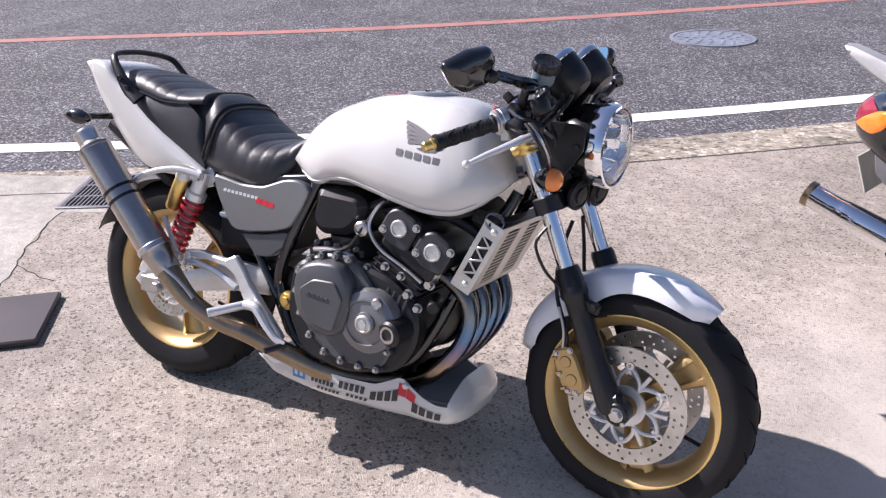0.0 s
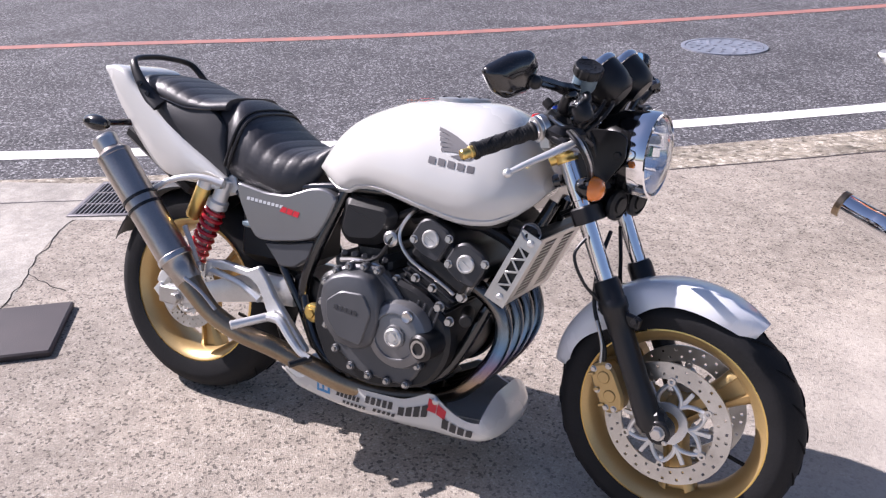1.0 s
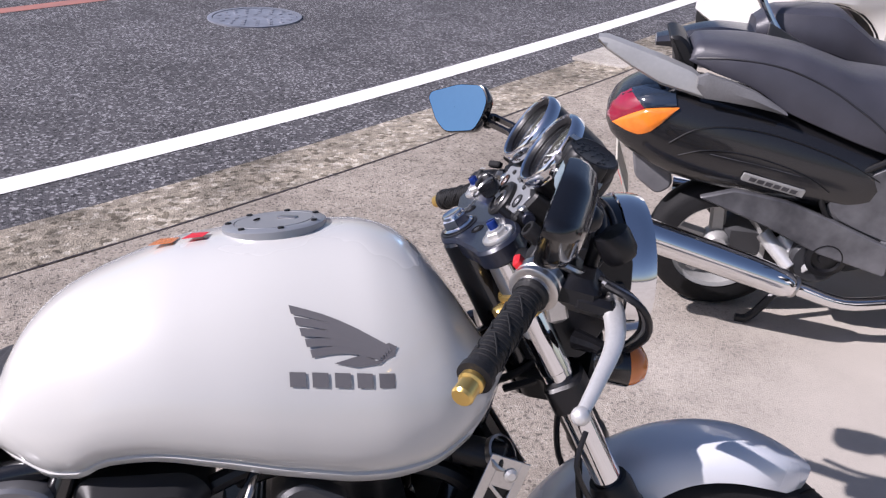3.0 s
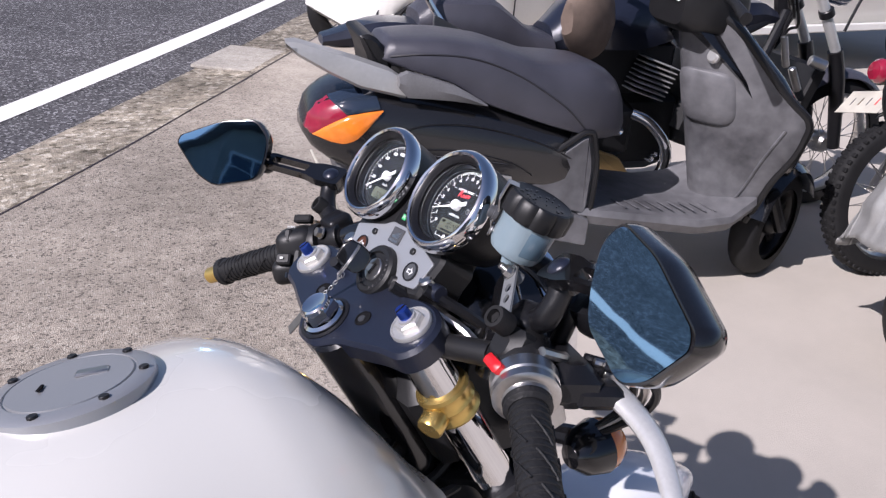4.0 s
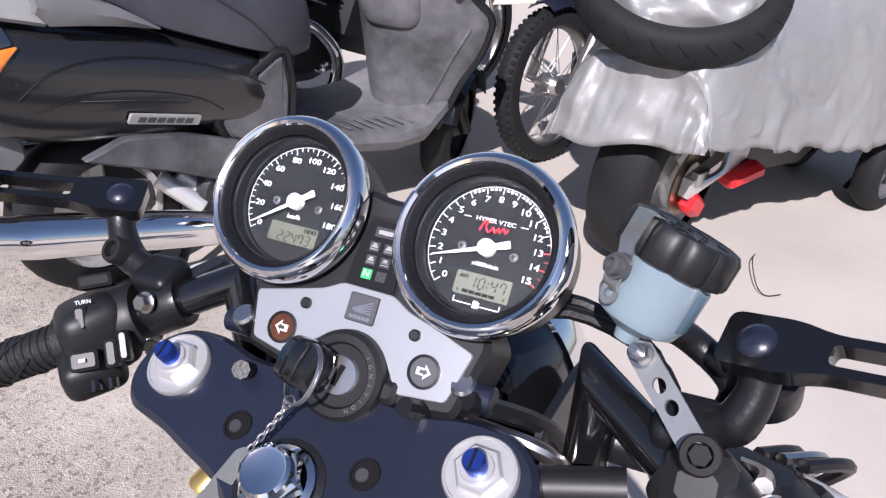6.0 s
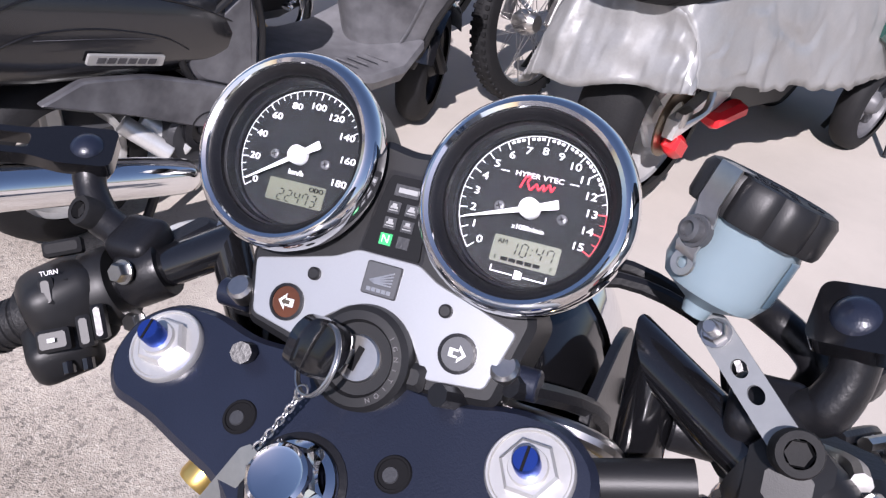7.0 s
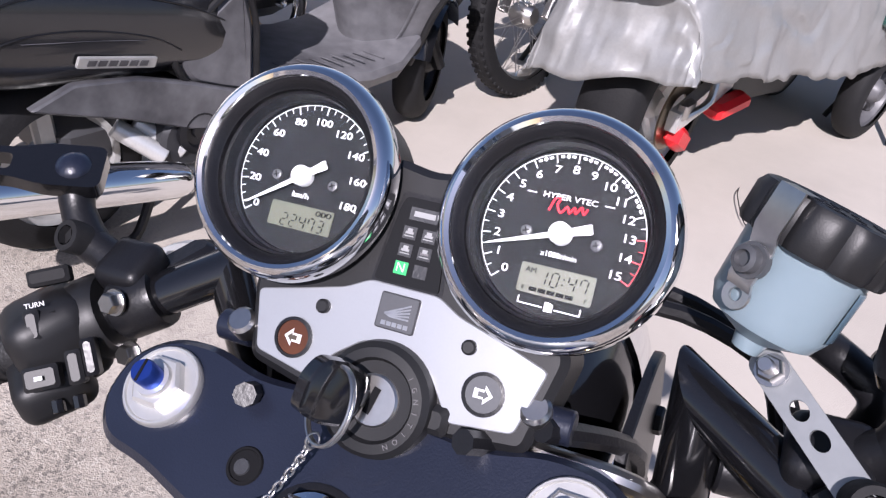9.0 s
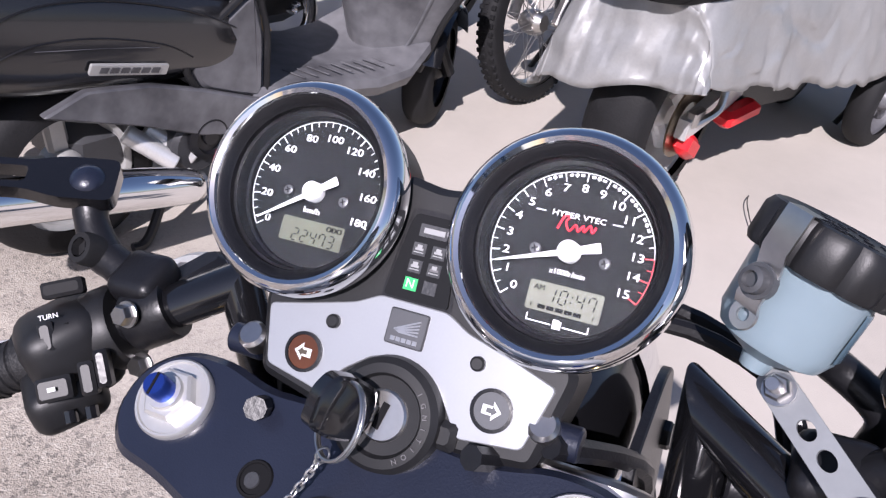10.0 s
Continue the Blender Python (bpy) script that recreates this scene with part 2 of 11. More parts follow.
FLUID.node_tree.nodes["Principled BSDF"].inputs["Subsurface Radius"].default_value = (0.02, 0.024, 0.026)
FLUID_DARK = material("fluid_window", (0.1, 0.155, 0.2), 0.25, vary=0.08)
BLUE_MIRROR = material("blue_mirror_glass", (0.19, 0.37, 0.55), 0.03, 1.0, vary=0.03, scale=2)
TARP = material("silver_tarpaulin", (0.345, 0.345, 0.34), 0.4, 0.35, second=(0.28, 0.28, 0.275), scale=6, fine=120, bump=0.2)
VAN_WHITE = material("van_white_paint", (0.78, 0.77, 0.73), 0.3, vary=0.05, scale=2, coat=0.7)
SEAT_GREY = material("scooter_seat_vinyl", (0.05, 0.05, 0.063), 0.38, vary=0.2, scale=8, fine=500, bump=0.3)
SILVER_PLASTIC = material("silver_plastic", (0.42, 0.42, 0.41), 0.42, 0.4, vary=0.12, scale=8)
BROWN_CLOTH = material("brown_cloth", (0.13, 0.095, 0.075), 0.85, vary=0.25, scale=20, fine=300, bump=0.4)
MAT_BROWN = material("dark_brown_board", (0.035, 0.026, 0.028), 0.55, vary=0.25, scale=6, fine=200, bump=0.3)
STICKER_BLUE = material("blue_sticker", (0.05, 0.25, 0.5), 0.4, vary=0.1)
BELLY_BAR = material("black_sticker", (0.03, 0.03, 0.032), 0.4, vary=0.1)


def pipe_heat(name, axis_from, axis_to):
    """Steel header pipe whose heat colours run from blue to straw along its length."""
    m = material(name, (0.4, 0.38, 0.36), 0.25, 1.0)
    nt = m.node_tree
    n, link = nt.nodes, nt.links.new
    tc = n.new("ShaderNodeTexCoord")
    sp = n.new("ShaderNodeSeparateXYZ")
    link(tc.outputs["Object"], sp.inputs[0])
    noi = n.new("ShaderNodeTexNoise")
    noi.inputs["Scale"].default_value = 14
    link(tc.outputs["Object"], noi.inputs["Vector"])
    ad = n.new("ShaderNodeMath")
    ad.operation = "MULTIPLY_ADD"
    ad.inputs[1].default_value = 0.05
    link(noi.outputs["Fac"], ad.inputs[0])
    link(sp.outputs["Z"], ad.inputs[2])
    mr = n.new("ShaderNodeMapRange")
    mr.inputs["From Min"].default_value, mr.inputs["From Max"].default_value = axis_from, axis_to
    link(ad.outputs[0], mr.inputs["Value"])
    ramp = n.new("ShaderNodeValToRGB")
    cr = ramp.color_ramp
    stops = [(0.0, (0.14, 0.11, 0.09)), (0.16, (0.34, 0.26, 0.18)), (0.32, (0.2, 0.16, 0.24)), (0.48, (0.10, 0.2, 0.36)), (0.62, (0.14, 0.2, 0.26)), (0.8, (0.2, 0.19, 0.18)), (1.0, (0.1, 0.095, 0.09))]
    cr.elements[0].position, cr.elements[0].color = stops[0][0], (*stops[0][1], 1)
    cr.elements[1].position, cr.elements[1].color = stops[-1][0], (*stops[-1][1], 1)
    for p, c in stops[1:-1]:
        e = cr.elements.new(p)
        e.color = (*c, 1)
    link(mr.outputs[0], ramp.inputs[0])
    link(ramp.outputs[0], n["Principled BSDF"].inputs["Base Color"])
    return m


HEADER = pipe_heat("heat_blued_steel", 0.26, 0.56)

# ---- shapes ----
V = Vector


def bm_new():
    return bmesh.new()


def catmull(pts, per=6):
    """A smooth line through the points."""
    pts = [V(p) for p in pts]
    out = []
    for i in range(len(pts) - 1):
        a, b, c, d = pts[max(i - 1, 0)], pts[i], pts[i + 1], pts[min(i + 2, len(pts) - 1)]
        for k in range(per):
            t = k / per
            out.append(0.5 * (2 * b + (c - a) * t + (2 * a - 5 * b + 4 * c - d) * t * t + (3 * b - a - 3 * c + d) * t ** 3))
    out.append(pts[-1])
    return out


def interp(x, table):
    """Smooth lookup in rows of (x, value)."""
    xs = [r[0] for r in table]
    ys = [r[1] for r in table]
    if x <= xs[0]:
        return ys[0]
    if x >= xs[-1]:
        return ys[-1]
    i = max(k for k in range(len(xs) - 1) if xs[k] <= x)
    h = xs[i + 1] - xs[i]
    t = (x - xs[i]) / h
    sl = lambda j: (ys[j + 1] - ys[j]) / (xs[j + 1] - xs[j])
    d0 = sl(i) if i == 0 else (0 if sl(i - 1) * sl(i) <= 0 else 2 * sl(i - 1) * sl(i) / (sl(i - 1) + sl(i)))
    d1 = sl(i) if i == len(xs) - 2 else (0 if sl(i) * sl(i + 1) <= 0 else 2 * sl(i) * sl(i + 1) / (sl(i) + sl(i + 1)))
    return (2 * t ** 3 - 3 * t * t + 1) * ys[i] + (t ** 3 - 2 * t * t + t) * h * d0 + (-2 * t ** 3 + 3 * t * t) * ys[i + 1] + (t ** 3 - t * t) * h * d1


def loft(bm, rings, caps=True, closed=True):
    """Skin between rings of equally many points."""
    vs = [[bm.verts.new(p) for p in r] for r in rings]
    n = len(vs[0])
    for a, b in zip(vs, vs[1:]):
        for i in range(n if closed else n - 1):
            j = (i + 1) % n
            bm.faces.new((a[i], a[j], b[j], b[i]))
    if caps and closed:
        bm.faces.new(vs[0][::-1])
        bm.faces.new(vs[-1])
    return bm


def frame_of(d):
    d = V(d).normalized()
    up = V((0, 0, 1)) if abs(d.z) < 0.95 else V((1, 0, 0))
    a = d.cross(up).normalized()
    return a, a.cross(d).normalized(), d


def tube(bm, pts, r, n=10, smooth=5, caps=True):
    """A round bar along a smooth line; r is one radius or one for each point."""
    rs = r if isinstance(r, (list, tuple)) else [r] * len(pts)
    line = catmull(pts, smooth) if len(pts) > 2 else [V(p) for p in pts]
    m = len(line)
    rings = []
    a = None
    for i, p in enumerate(line):
        d = (line[min(i + 1, m - 1)] - line[max(i - 1, 0)]).normalized()
        if a is None:
            a, b, _ = frame_of(d)
        else:
            a = (a - d * a.dot(d)).normalized()
            b = a.cross(d)
        k = i / (m - 1) * (len(rs) - 1)
        j = min(int(k), len(rs) - 2) if len(rs) > 1 else 0
        rad = rs[j] + (rs[min(j + 1, len(rs) - 1)] - rs[j]) * (k - j)
        rings.append([p + (a * math.cos(q) + b * math.sin(q)) * rad for q in (2 * math.pi * s / n for s in range(n))])
    return loft(bm, rings, caps)


def lathe(bm, c, axis, prof, n=32, a0=0.0, a1=2 * math.pi, side=None, cap=False):
    """Turned shape: rows of (radius, height along axis)."""
    a, b, d = frame_of(axis)
    if side is not None:
        a = (V(side) - d * V(side).dot(d)).normalized()
        b = d.cross(a)
    c = V(c)
    full = abs(a1 - a0 - 2 * math.pi) < 1e-6
    steps = n if full else n + 1
    rings = []
    for i in range(steps):
        q = a0 + (a1 - a0) * i / n
        dirv = a * math.cos(q) + b * math.sin(q)
        rings.append([c + dirv * r + d * h for r, h in prof])
    vs = [[bm.verts.new(p) for p in r] for r in rings]
    for i in range(n):
        p, q = vs[i], vs[(i + 1) % steps]
        for j in range(len(prof) - 1):
            bm.faces.new((p[j], q[j], q[j + 1], p[j + 1]))
    if full and cap:
        for j in (0, -1):
            if prof[j][0] > 1e-6:
                try:
                    bm.faces.new([vs[i][j] for i in range(steps)])
                except ValueError:
                    pass
    return bm


def cyl(bm, a, b, r, n=16, bevel=0.0, r2=None):
    """A round bar from a to b with a chamfer at both ends."""
    a, b = V(a), V(b)
    h = (b - a).length
    r2 = r if r2 is None else r2
    e = min(bevel or r * 0.12, h * 0.3)
    return lathe(bm, a, b - a, [(1e-7, 0), (r - e, 0), (r, e), (r2, h - e), (r2 - e, h), (1e-7, h)], n)


def slab_poly(bm, poly, origin, ex, ey, thick, bevel=0.0):
    """A flat plate with the outline poly (in ex, ey), from the plane to thick along ex x ey, with chamfered top edge."""
    o, ex, ey = V(origin), V(ex).normalized(), V(ey).normalized()
    ez = ex.cross(ey).normalized()
    area = sum(poly[i - 1][0] * poly[i][1] - poly[i][0] * poly[i - 1][1] for i in range(len(poly)))
    pts = [V((p[0], p[1], 0)) for p in (poly if area > 0 else poly[::-1])]
    n = len(pts)

    def inset(d):
        out = []
        for i in range(n):
            e1 = (pts[i] - pts[i - 1]).normalized()
            e2 = (pts[(i + 1) % n] - pts[i]).normalized()
            n1, n2 = V((-e1.y, e1.x, 0)), V((-e2.y, e2.x, 0))
            k = n1 + n2
            den = max(0.35, k.length_squared / 2)
            out.append(pts[i] + k / den * d)
        return out
    rings = [[o + ex * p.x + ey * p.y for p in pts]]
    if bevel:
        rings.append([o + ex * p.x + ey * p.y + ez * (thick - bevel) for p in pts])
        rings.append([o + ex * p.x + ey * p.y + ez * thick for p in inset(bevel)])
    else:
        rings.append([o + ex * p.x + ey * p.y + ez * thick for p in pts])
    return loft(bm, rings)


def box(bm, c, size, ex=(1, 0, 0), ey=(0, 1, 0), bevel=0.004):
    """A block with rounded edges, centred on c."""
    sx, sy, sz = (s / 2 for s in size)
    ex, ey = V(ex).normalized(), V(ey).normalized()
    ez = ex.cross(ey)
    c = V(c)
    e = min(bevel, sx * 0.6, sy * 0.6, sz * 0.6)

    def ring(dx, dy, z):
        k = e * 0.6
        r = [(dx, dy - k), (dx - k, dy), (-dx + k, dy), (-dx, dy - k), (-dx, -dy + k), (-dx + k, -dy), (dx - k, -dy), (dx, -dy + k)]
        return [c + ex * x + ey * y + ez * z for x, y in r]
    return loft(bm, [ring(sx - e, sy - e, -sz), ring(sx, sy, -sz + e), ring(sx, sy, sz - e), ring(sx - e, sy - e, sz)])


def round_poly(pts, r, n=4):
    """The outline with its corners rounded."""
    out = []
    m = len(pts)
    for i in range(m):
        p = V((*pts[i], 0))
        a, b = V((*pts[i - 1], 0)), V((*pts[(i + 1) % m], 0))
        da, db = (a - p), (b - p)
        ra = min(r, da.length * 0.45, db.length * 0.45)
        s, e = p + da.normalized() * ra, p + db.normalized() * ra
        for k in range(n + 1):
            t = k / n
            q = s * (1 - t) ** 2 + p * 2 * t * (1 - t) + e * t * t
            out.append((q.x, q.y))
    return out


def ball(bm, c, r, n=12, squash=(1, 1, 1)):
    c = V(c)
    geo = bmesh.ops.create_uvsphere(bm, u_segments=n, v_segments=max(6, n // 2 + 2), radius=1.0)
    for v in geo["verts"]:
        v.co = c + V((v.co.x * r * squash[0], v.co.y * r * squash[1], v.co.z * r * squash[2]))
    return bm


def bolt(bm, c, d, r, h=None, n=6):
    """A hexagon head with a washer."""
    c, d = V(c), V(d).normalized()
    h = h or r * 0.8
    lathe(bm, c, d, [(1e-7, 0), (r * 1.25, 0), (r * 1.25, h * 0.2), (1e-7, h * 0.2)], 14)
    return lathe(bm, c + d * h * 0.15, d, [(1e-7, 0), (r, 0), (r, h * 0.8), (r * 0.85, h), (1e-7, h)], n)


def part(name, bm, material_, parent=None, label="", xf=None, sharp=35.0):
    """Links a bmesh as one mesh object under a thing or a part."""
    if xf is not None:
        bm.transform(xf)
    bmesh.ops.recalc_face_normals(bm, faces=bm.faces)
    for f in bm.faces:
        f.smooth = True
    for e in bm.edges:
        if len(e.link_faces) == 2 and e.calc_face_angle(0) > radians(sharp):
            e.smooth = False
    me = bpy.data.meshes.new(name)
    bm.to_mesh(me)
    bm.free()
    me.materials.append(material_)
    ob = new(name, me)
    if parent is not None:
        ob.parent = parent
    if label:
        tagged(ob, label)
    return ob


def thing(name, m, label, category, group=""):
    """An Empty at a thing's base."""
    ob = new(name)
    ob.empty_display_size = 0.1
    ob.matrix_world = m
    return tagged(ob, label, category, group)


def letters(name, body, size, m, material_, parent, depth=0.0004, align="CENTER", wide=1.0):
    """Printed characters as a thin mesh in the built-in font, lying in the x-y plane of m."""
    cu = bpy.data.curves.new(name, "FONT")
    cu.body = body
    cu.size = size
    cu.extrude = depth
    cu.align_x = align
    cu.align_y = "CENTER"
    cu.resolution_u = 3
    tmp = bpy.data.objects.new(name, cu)
    me = bpy.data.meshes.new_from_object(tmp)
    bpy.data.objects.remove(tmp)
    bpy.data.curves.remove(cu)
    me.name = name
    me.transform(m @ Matrix.Diagonal((wide, 1, 1, 1)))
    me.materials.clear()
    me.materials.append(material_)
    ob = new(name, me)
    ob.parent = parent
    return ob

# ---- ground: forecourt, gutter, road ----
# The road's white line: a gentle curve, y as a function of x.
LINE = [(-40, -0.6), (-20, -0.8), (-12, -0.95), (-6, -0.45), (-2.8, 1.16), (-1, 2.22), (0.5, 3.3), (2.5, 4.98), (4.4, 6.7), (9, 11.2), (40, 43.0)]


def road_point(x, off, z):
    """A point at the distance off beyond the line's middle (towards the road's far side)."""
    y = interp(x, LINE)
    dy = (interp(x + 0.05, LINE) - interp(x - 0.05, LINE)) / 0.1
    n = V((-dy, 1, 0)).normalized()
    return V((x, y, 0)) + n * off + V((0, 0, z))


def strip(name, o0, o1, z0, z1, mat, thick=0.0, x0=-38.0, x1=38.0, wobble=0.0, step=0.25):
    bm = bm_new()
    rings = []
    x = x0
    k = 0
    while x <= x1:
        w0 = wobble * (noise.noise(V((x * 3, 0, 1))) + 0.6 * noise.noise(V((x * 11, 3, 1))))
        a, b = road_point(x, o0 + w0, z0), road_point(x, o1 + w0 * 0.5, z1)
        if thick:
            rings.append([a - V((0, 0, thick)), a, b, b - V((0, 0, thick))])
        else:
            rings.append([a, b])
        x += step if -8 < x < 9 else 1.0
    loft(bm, rings, caps=bool(thick), closed=bool(thick))
    ob = part(name, bm, mat)
    return tagged(ob, kind="structure")


def build_ground():
    bm = bm_new()
    # One sheet to the horizon; the forecourt's concrete lies on it in this area.
    xs = [-900, -60, -20, -8, -4, -2, 0, 1, 2, 3, 4, 5, 7, 10, 20, 60, 900]
    vs = [[bm.verts.new((x, y, -0.095)) for y in xs] for x in xs]
    for i in range(len(xs) - 1):
        for j in range(len(xs) - 1):
            bm.faces.new((vs[i][j], vs[i + 1][j], vs[i + 1][j + 1], vs[i][j + 1]))
    tagged(part("ground", bm, ASPHALT), "dark asphalt ground reaching to the horizon", "ground", kind="structure")
    # Forecourt: concrete up to the gutter.
    bm = bm_new()
    rings = []
    for i in range(153):
        x = -38 + i * 0.5
        a = road_point(x, -0.86, 0)
        rings.append([V((a.x + 24, a.y - 30, 0)), V((a.x + 2.0, a.y - 2.5, 0)), a, a - V((0, 0, 0.09))])
    loft(bm, rings, caps=False, closed=False)
    tagged(part("forecourt", bm, CONCRETE), "pale sunlit concrete forecourt with stones showing", "concrete yard", kind="structure")
    tagged(strip("gutter", -0.85, -0.43, 0.0, -0.028, GUTTER, 0.06, wobble=0.03), "rough mossy concrete gutter strip beside the road", "gutter")
    tagged(strip("road", -0.44, 9.5, -0.034, -0.05, ASPHALT, 0.0), "grey asphalt road with coarse stones", "road")
    tagged(strip("road_line_white", -0.08, 0.08, -0.0305, -0.031, LINE_WHITE), "solid white edge line painted on asphalt", "road line")
    tagged(strip("road_line_red", 3.38, 3.56, -0.036, -0.037, LINE_RED), "faded red line painted along the road", "road line")
    tagged(strip("far_verge", 9.4, 40, -0.02, -0.02, CONCRETE), "far pavement across the road", "pavement")


def manhole(c):
    root = thing("manhole_cover", Matrix.Translation(c), "round cast iron manhole cover set into the asphalt", "manhole")
    bm = bm_new()
    lathe(bm, (0, 0, 0), (0, 0, 1), [(0.37, -0.02), (0.37, 0.006), (0.335, 0.007), (0.335, -0.01)], 48)
    part("rim", bm, MANHOLE, root)
    bm = bm_new()
    lathe(bm, (0, 0, 0), (0, 0, 1), [(1e-7, -0.02), (0.328, -0.02), (0.328, 0.003), (1e-7, 0.003)], 48)
    for r in (0.08, 0.15, 0.22, 0.29):
        k = int(r * 60)
        for i in range(k):
            q = 2 * math.pi * i / k
            box(bm, (r * math.cos(q), r * math.sin(q), 0.0055), (0.035, 0.028, 0.005), (math.cos(q), math.sin(q), 0), (-math.sin(q), math.cos(q), 0), 0.001)
    part("lid", bm, MANHOLE, root, "patterned iron lid")


def drain_grate():
    a, b, d = V((-1.205, 0.824, 0)), V((-1.558, 0.636, 0)), V((-1.486, 1.181, 0))
    ex, ey = (b - a), (d - a)
    w, h = ex.length, ey.length
    ex.normalize()
    ey = (ey - ex * ey.dot(ex)).normalized()
    m = Matrix((( *(ex.x, -ey.x, 0), a.x), (ex.y, -ey.y, 0, a.y), (0, 0, 1, 0.002), (0, 0, 0, 1)))
    ez = V((0, 0, 1))
    root = thing("drain_grate", Matrix.Translation(a), "dark steel bar grate over a drain in the concrete", "drain grate")
    bm = bm_new()
    for u0, u1, v0, v1 in ((0, w, 0, 0.022), (0, w, h - 0.022, h), (0, 0.022, 0.022, h - 0.022), (w - 0.022, w, 0.022, h - 0.022)):
        c = ex * (u0 + u1) / 2 + ey * (v0 + v1) / 2 + ez * 0.003
        box(bm, c, (u1 - u0, v1 - v0, 0.012), ex, ey, 0.002)
    part("frame", bm, IRON, root)
    # no opening here: a thin dark plate paints the shaft's shade
    bm = bm_new()
    box(bm, ex * w / 2 + ey * h / 2 + ez * 0.0012, (w - 0.03, h - 0.03, 0.002), ex, ey, 0.0005)
    part("shaft_shade", bm, DARK_PRINT_SHADE, root, "dark plate painted as the shade below the bars")
    n = 17
    for i in range(n):
        bm = bm_new()
        u = 0.03 + (w - 0.06) * i / (n - 1)
        box(bm, ex * u + ey * h / 2 + ez * 0.006, (0.008, h - 0.04, 0.007), ex, ey, 0.001)
        part("bar", bm, IRON, root)
    for v in (0.33, 0.66):
        bm = bm_new()
        box(bm, ex * w / 2 + ey * h * v + ez * 0.006, (w - 0.03, 0.01, 0.005), ex, ey, 0.001)
        part("crossbar", bm, IRON, root)


def doormat():
    a, b = V((-0.79, 0.062, 0)), V((-0.568, -0.213, 0))
    ey = (b - a)
    h = ey.length
    ey.normalize()
    ex = V((ey.y, -ey.x, 0))
    if ex.x > 0:
        ex = -ex
    bm = bm_new()
    box(bm, a + ey * h / 2 + ex * 0.32 + V((0, 0, 0.013)), (0.64, h, 0.026), ex, ey, 0.006)
    tagged(part("board", bm, MAT_BROWN), "dark brown rubber ramp board lying on concrete", "ramp board")


def crack_lines():
    """Cracks and joints: thin dark wedges sunk in the surface."""
    lines = [
        ("crack", [(-1.02, -0.09), (-1.10, 0.03), (-1.19, 0.16), (-1.30, 0.284), (-1.36, 0.40), (-1.434, 0.484), (-1.50, 0.63)], 0.009),
        ("crack", [(-0.93, 0.13), (-1.05, 0.14), (-1.19, 0.16)], 0.007),
    ]
    for name, pts, w in lines:
        bm = bm_new()
        line = catmull([(x, y, 0.0015) for x, y in pts], 9)
        rings = []
        for i, p in enumerate(line):
            d = line[min(i + 1, len(line) - 1)] - line[max(i - 1, 0)]
            s = V((-d.y, d.x, 0)).normalized()
            j = 0.012 * noise.noise(p * 18)
            k = w * (0.45 + 0.5 * abs(noise.noise(p * 25 + V((5, 0, 0)))))
            rings.append([p + s * (j - k / 2), p + s * (j + k / 2)])
        loft(bm, rings, caps=False, closed=False)
        tagged(part(name, bm, DARK_PRINT_SHADE), "thin dark crack in the concrete", "crack", kind="structure")
    # The slab beside the grate, paler than the yard.
    bm = bm_new()
    poly = [(-1.50, 0.63), (-1.434, 0.484), (-1.303, 0.284), (-1.19, 0.16), (-1.07, 0.0), (-1.0, -0.2), (-2.6, -1.1), (-3.4, 0.25), (-2.25, 0.83), (-1.84, 1.0)]
    slab_poly(bm, poly, (0, 0, -0.02), (1, 0, 0), (0, 1, 0), 0.0208)
    tagged(part("slab", bm, SLAB), "worn pale concrete slab with a cracked edge", "concrete slab", kind="structure")
    bm = bm_new()
    poly = [(-1.84, 1.0), (-1.50, 0.63), (-0.95, 0.86), (-0.72, 1.5), (-1.3, 1.35)]
    slab_poly(bm, poly, (0, 0, -0.02), (1, 0, 0), (0, 1, 0), 0.0212)
    tagged(part("slab", bm, SLAB), "pale concrete surround of a drain grate", "concrete slab", kind="structure")
    # Joint between forecourt and gutter.
    tagged(strip("joint", -0.861, -0.85, 0.0018, 0.0018, MAT_BROWN, wobble=0.02, x0=-6, x1=9), "dark joint between yard and gutter", "joint")
    # A cast lid in the gutter.
    bm = bm_new()
    a, d = road_point(2.35, -0.82, 0.004), road_point(2.95, -0.82, 0.004)
    ex = (d - a).normalized()
    ey = V((-ex.y, ex.x, 0))
    box(bm, a + ex * 0.36 + ey * 0.22 - V((0, 0, 0.018)), (0.62, 0.4, 0.024), ex, ey, 0.004)
    tagged(part("gutter_lid", bm, SLAB), "rectangular pale concrete lid set into the gutter", "gutter lid")


build_ground()
manhole(V((0.43, 5.93, -0.033)))
drain_grate()
doormat()
crack_lines()

# ---- the white motorcycle ----
LEAN = Matrix.Translation((0.0, -0.087, -0.0074)) @ pose(0, 0, 0, 0, 0, 2.0) @ pose(0, 0, 0, -14.75, 0, 0)
RAKE = radians(25.2)
STEM = V((1.039, 0.0, 0.961))
AXIS = V((-math.sin(RAKE), 0, math.cos(RAKE)))
STEER = Matrix.Translation((0, 0.011, 0)) @ Matrix.Translation(STEM) @ Matrix.Rotation(radians(-8.0), 4, AXIS) @ Matrix.Translation(-STEM)
BIKE = thing("motorcycle", LEAN, "white naked motorcycle with gold wheels leaning on its stand", "motorcycle")


def bp_part(name, bm, mat, parent=None, label="", steer=False, sharp=35.0):
    return part(name, bm, mat, parent or BIKE, label, STEER if steer else None, sharp)


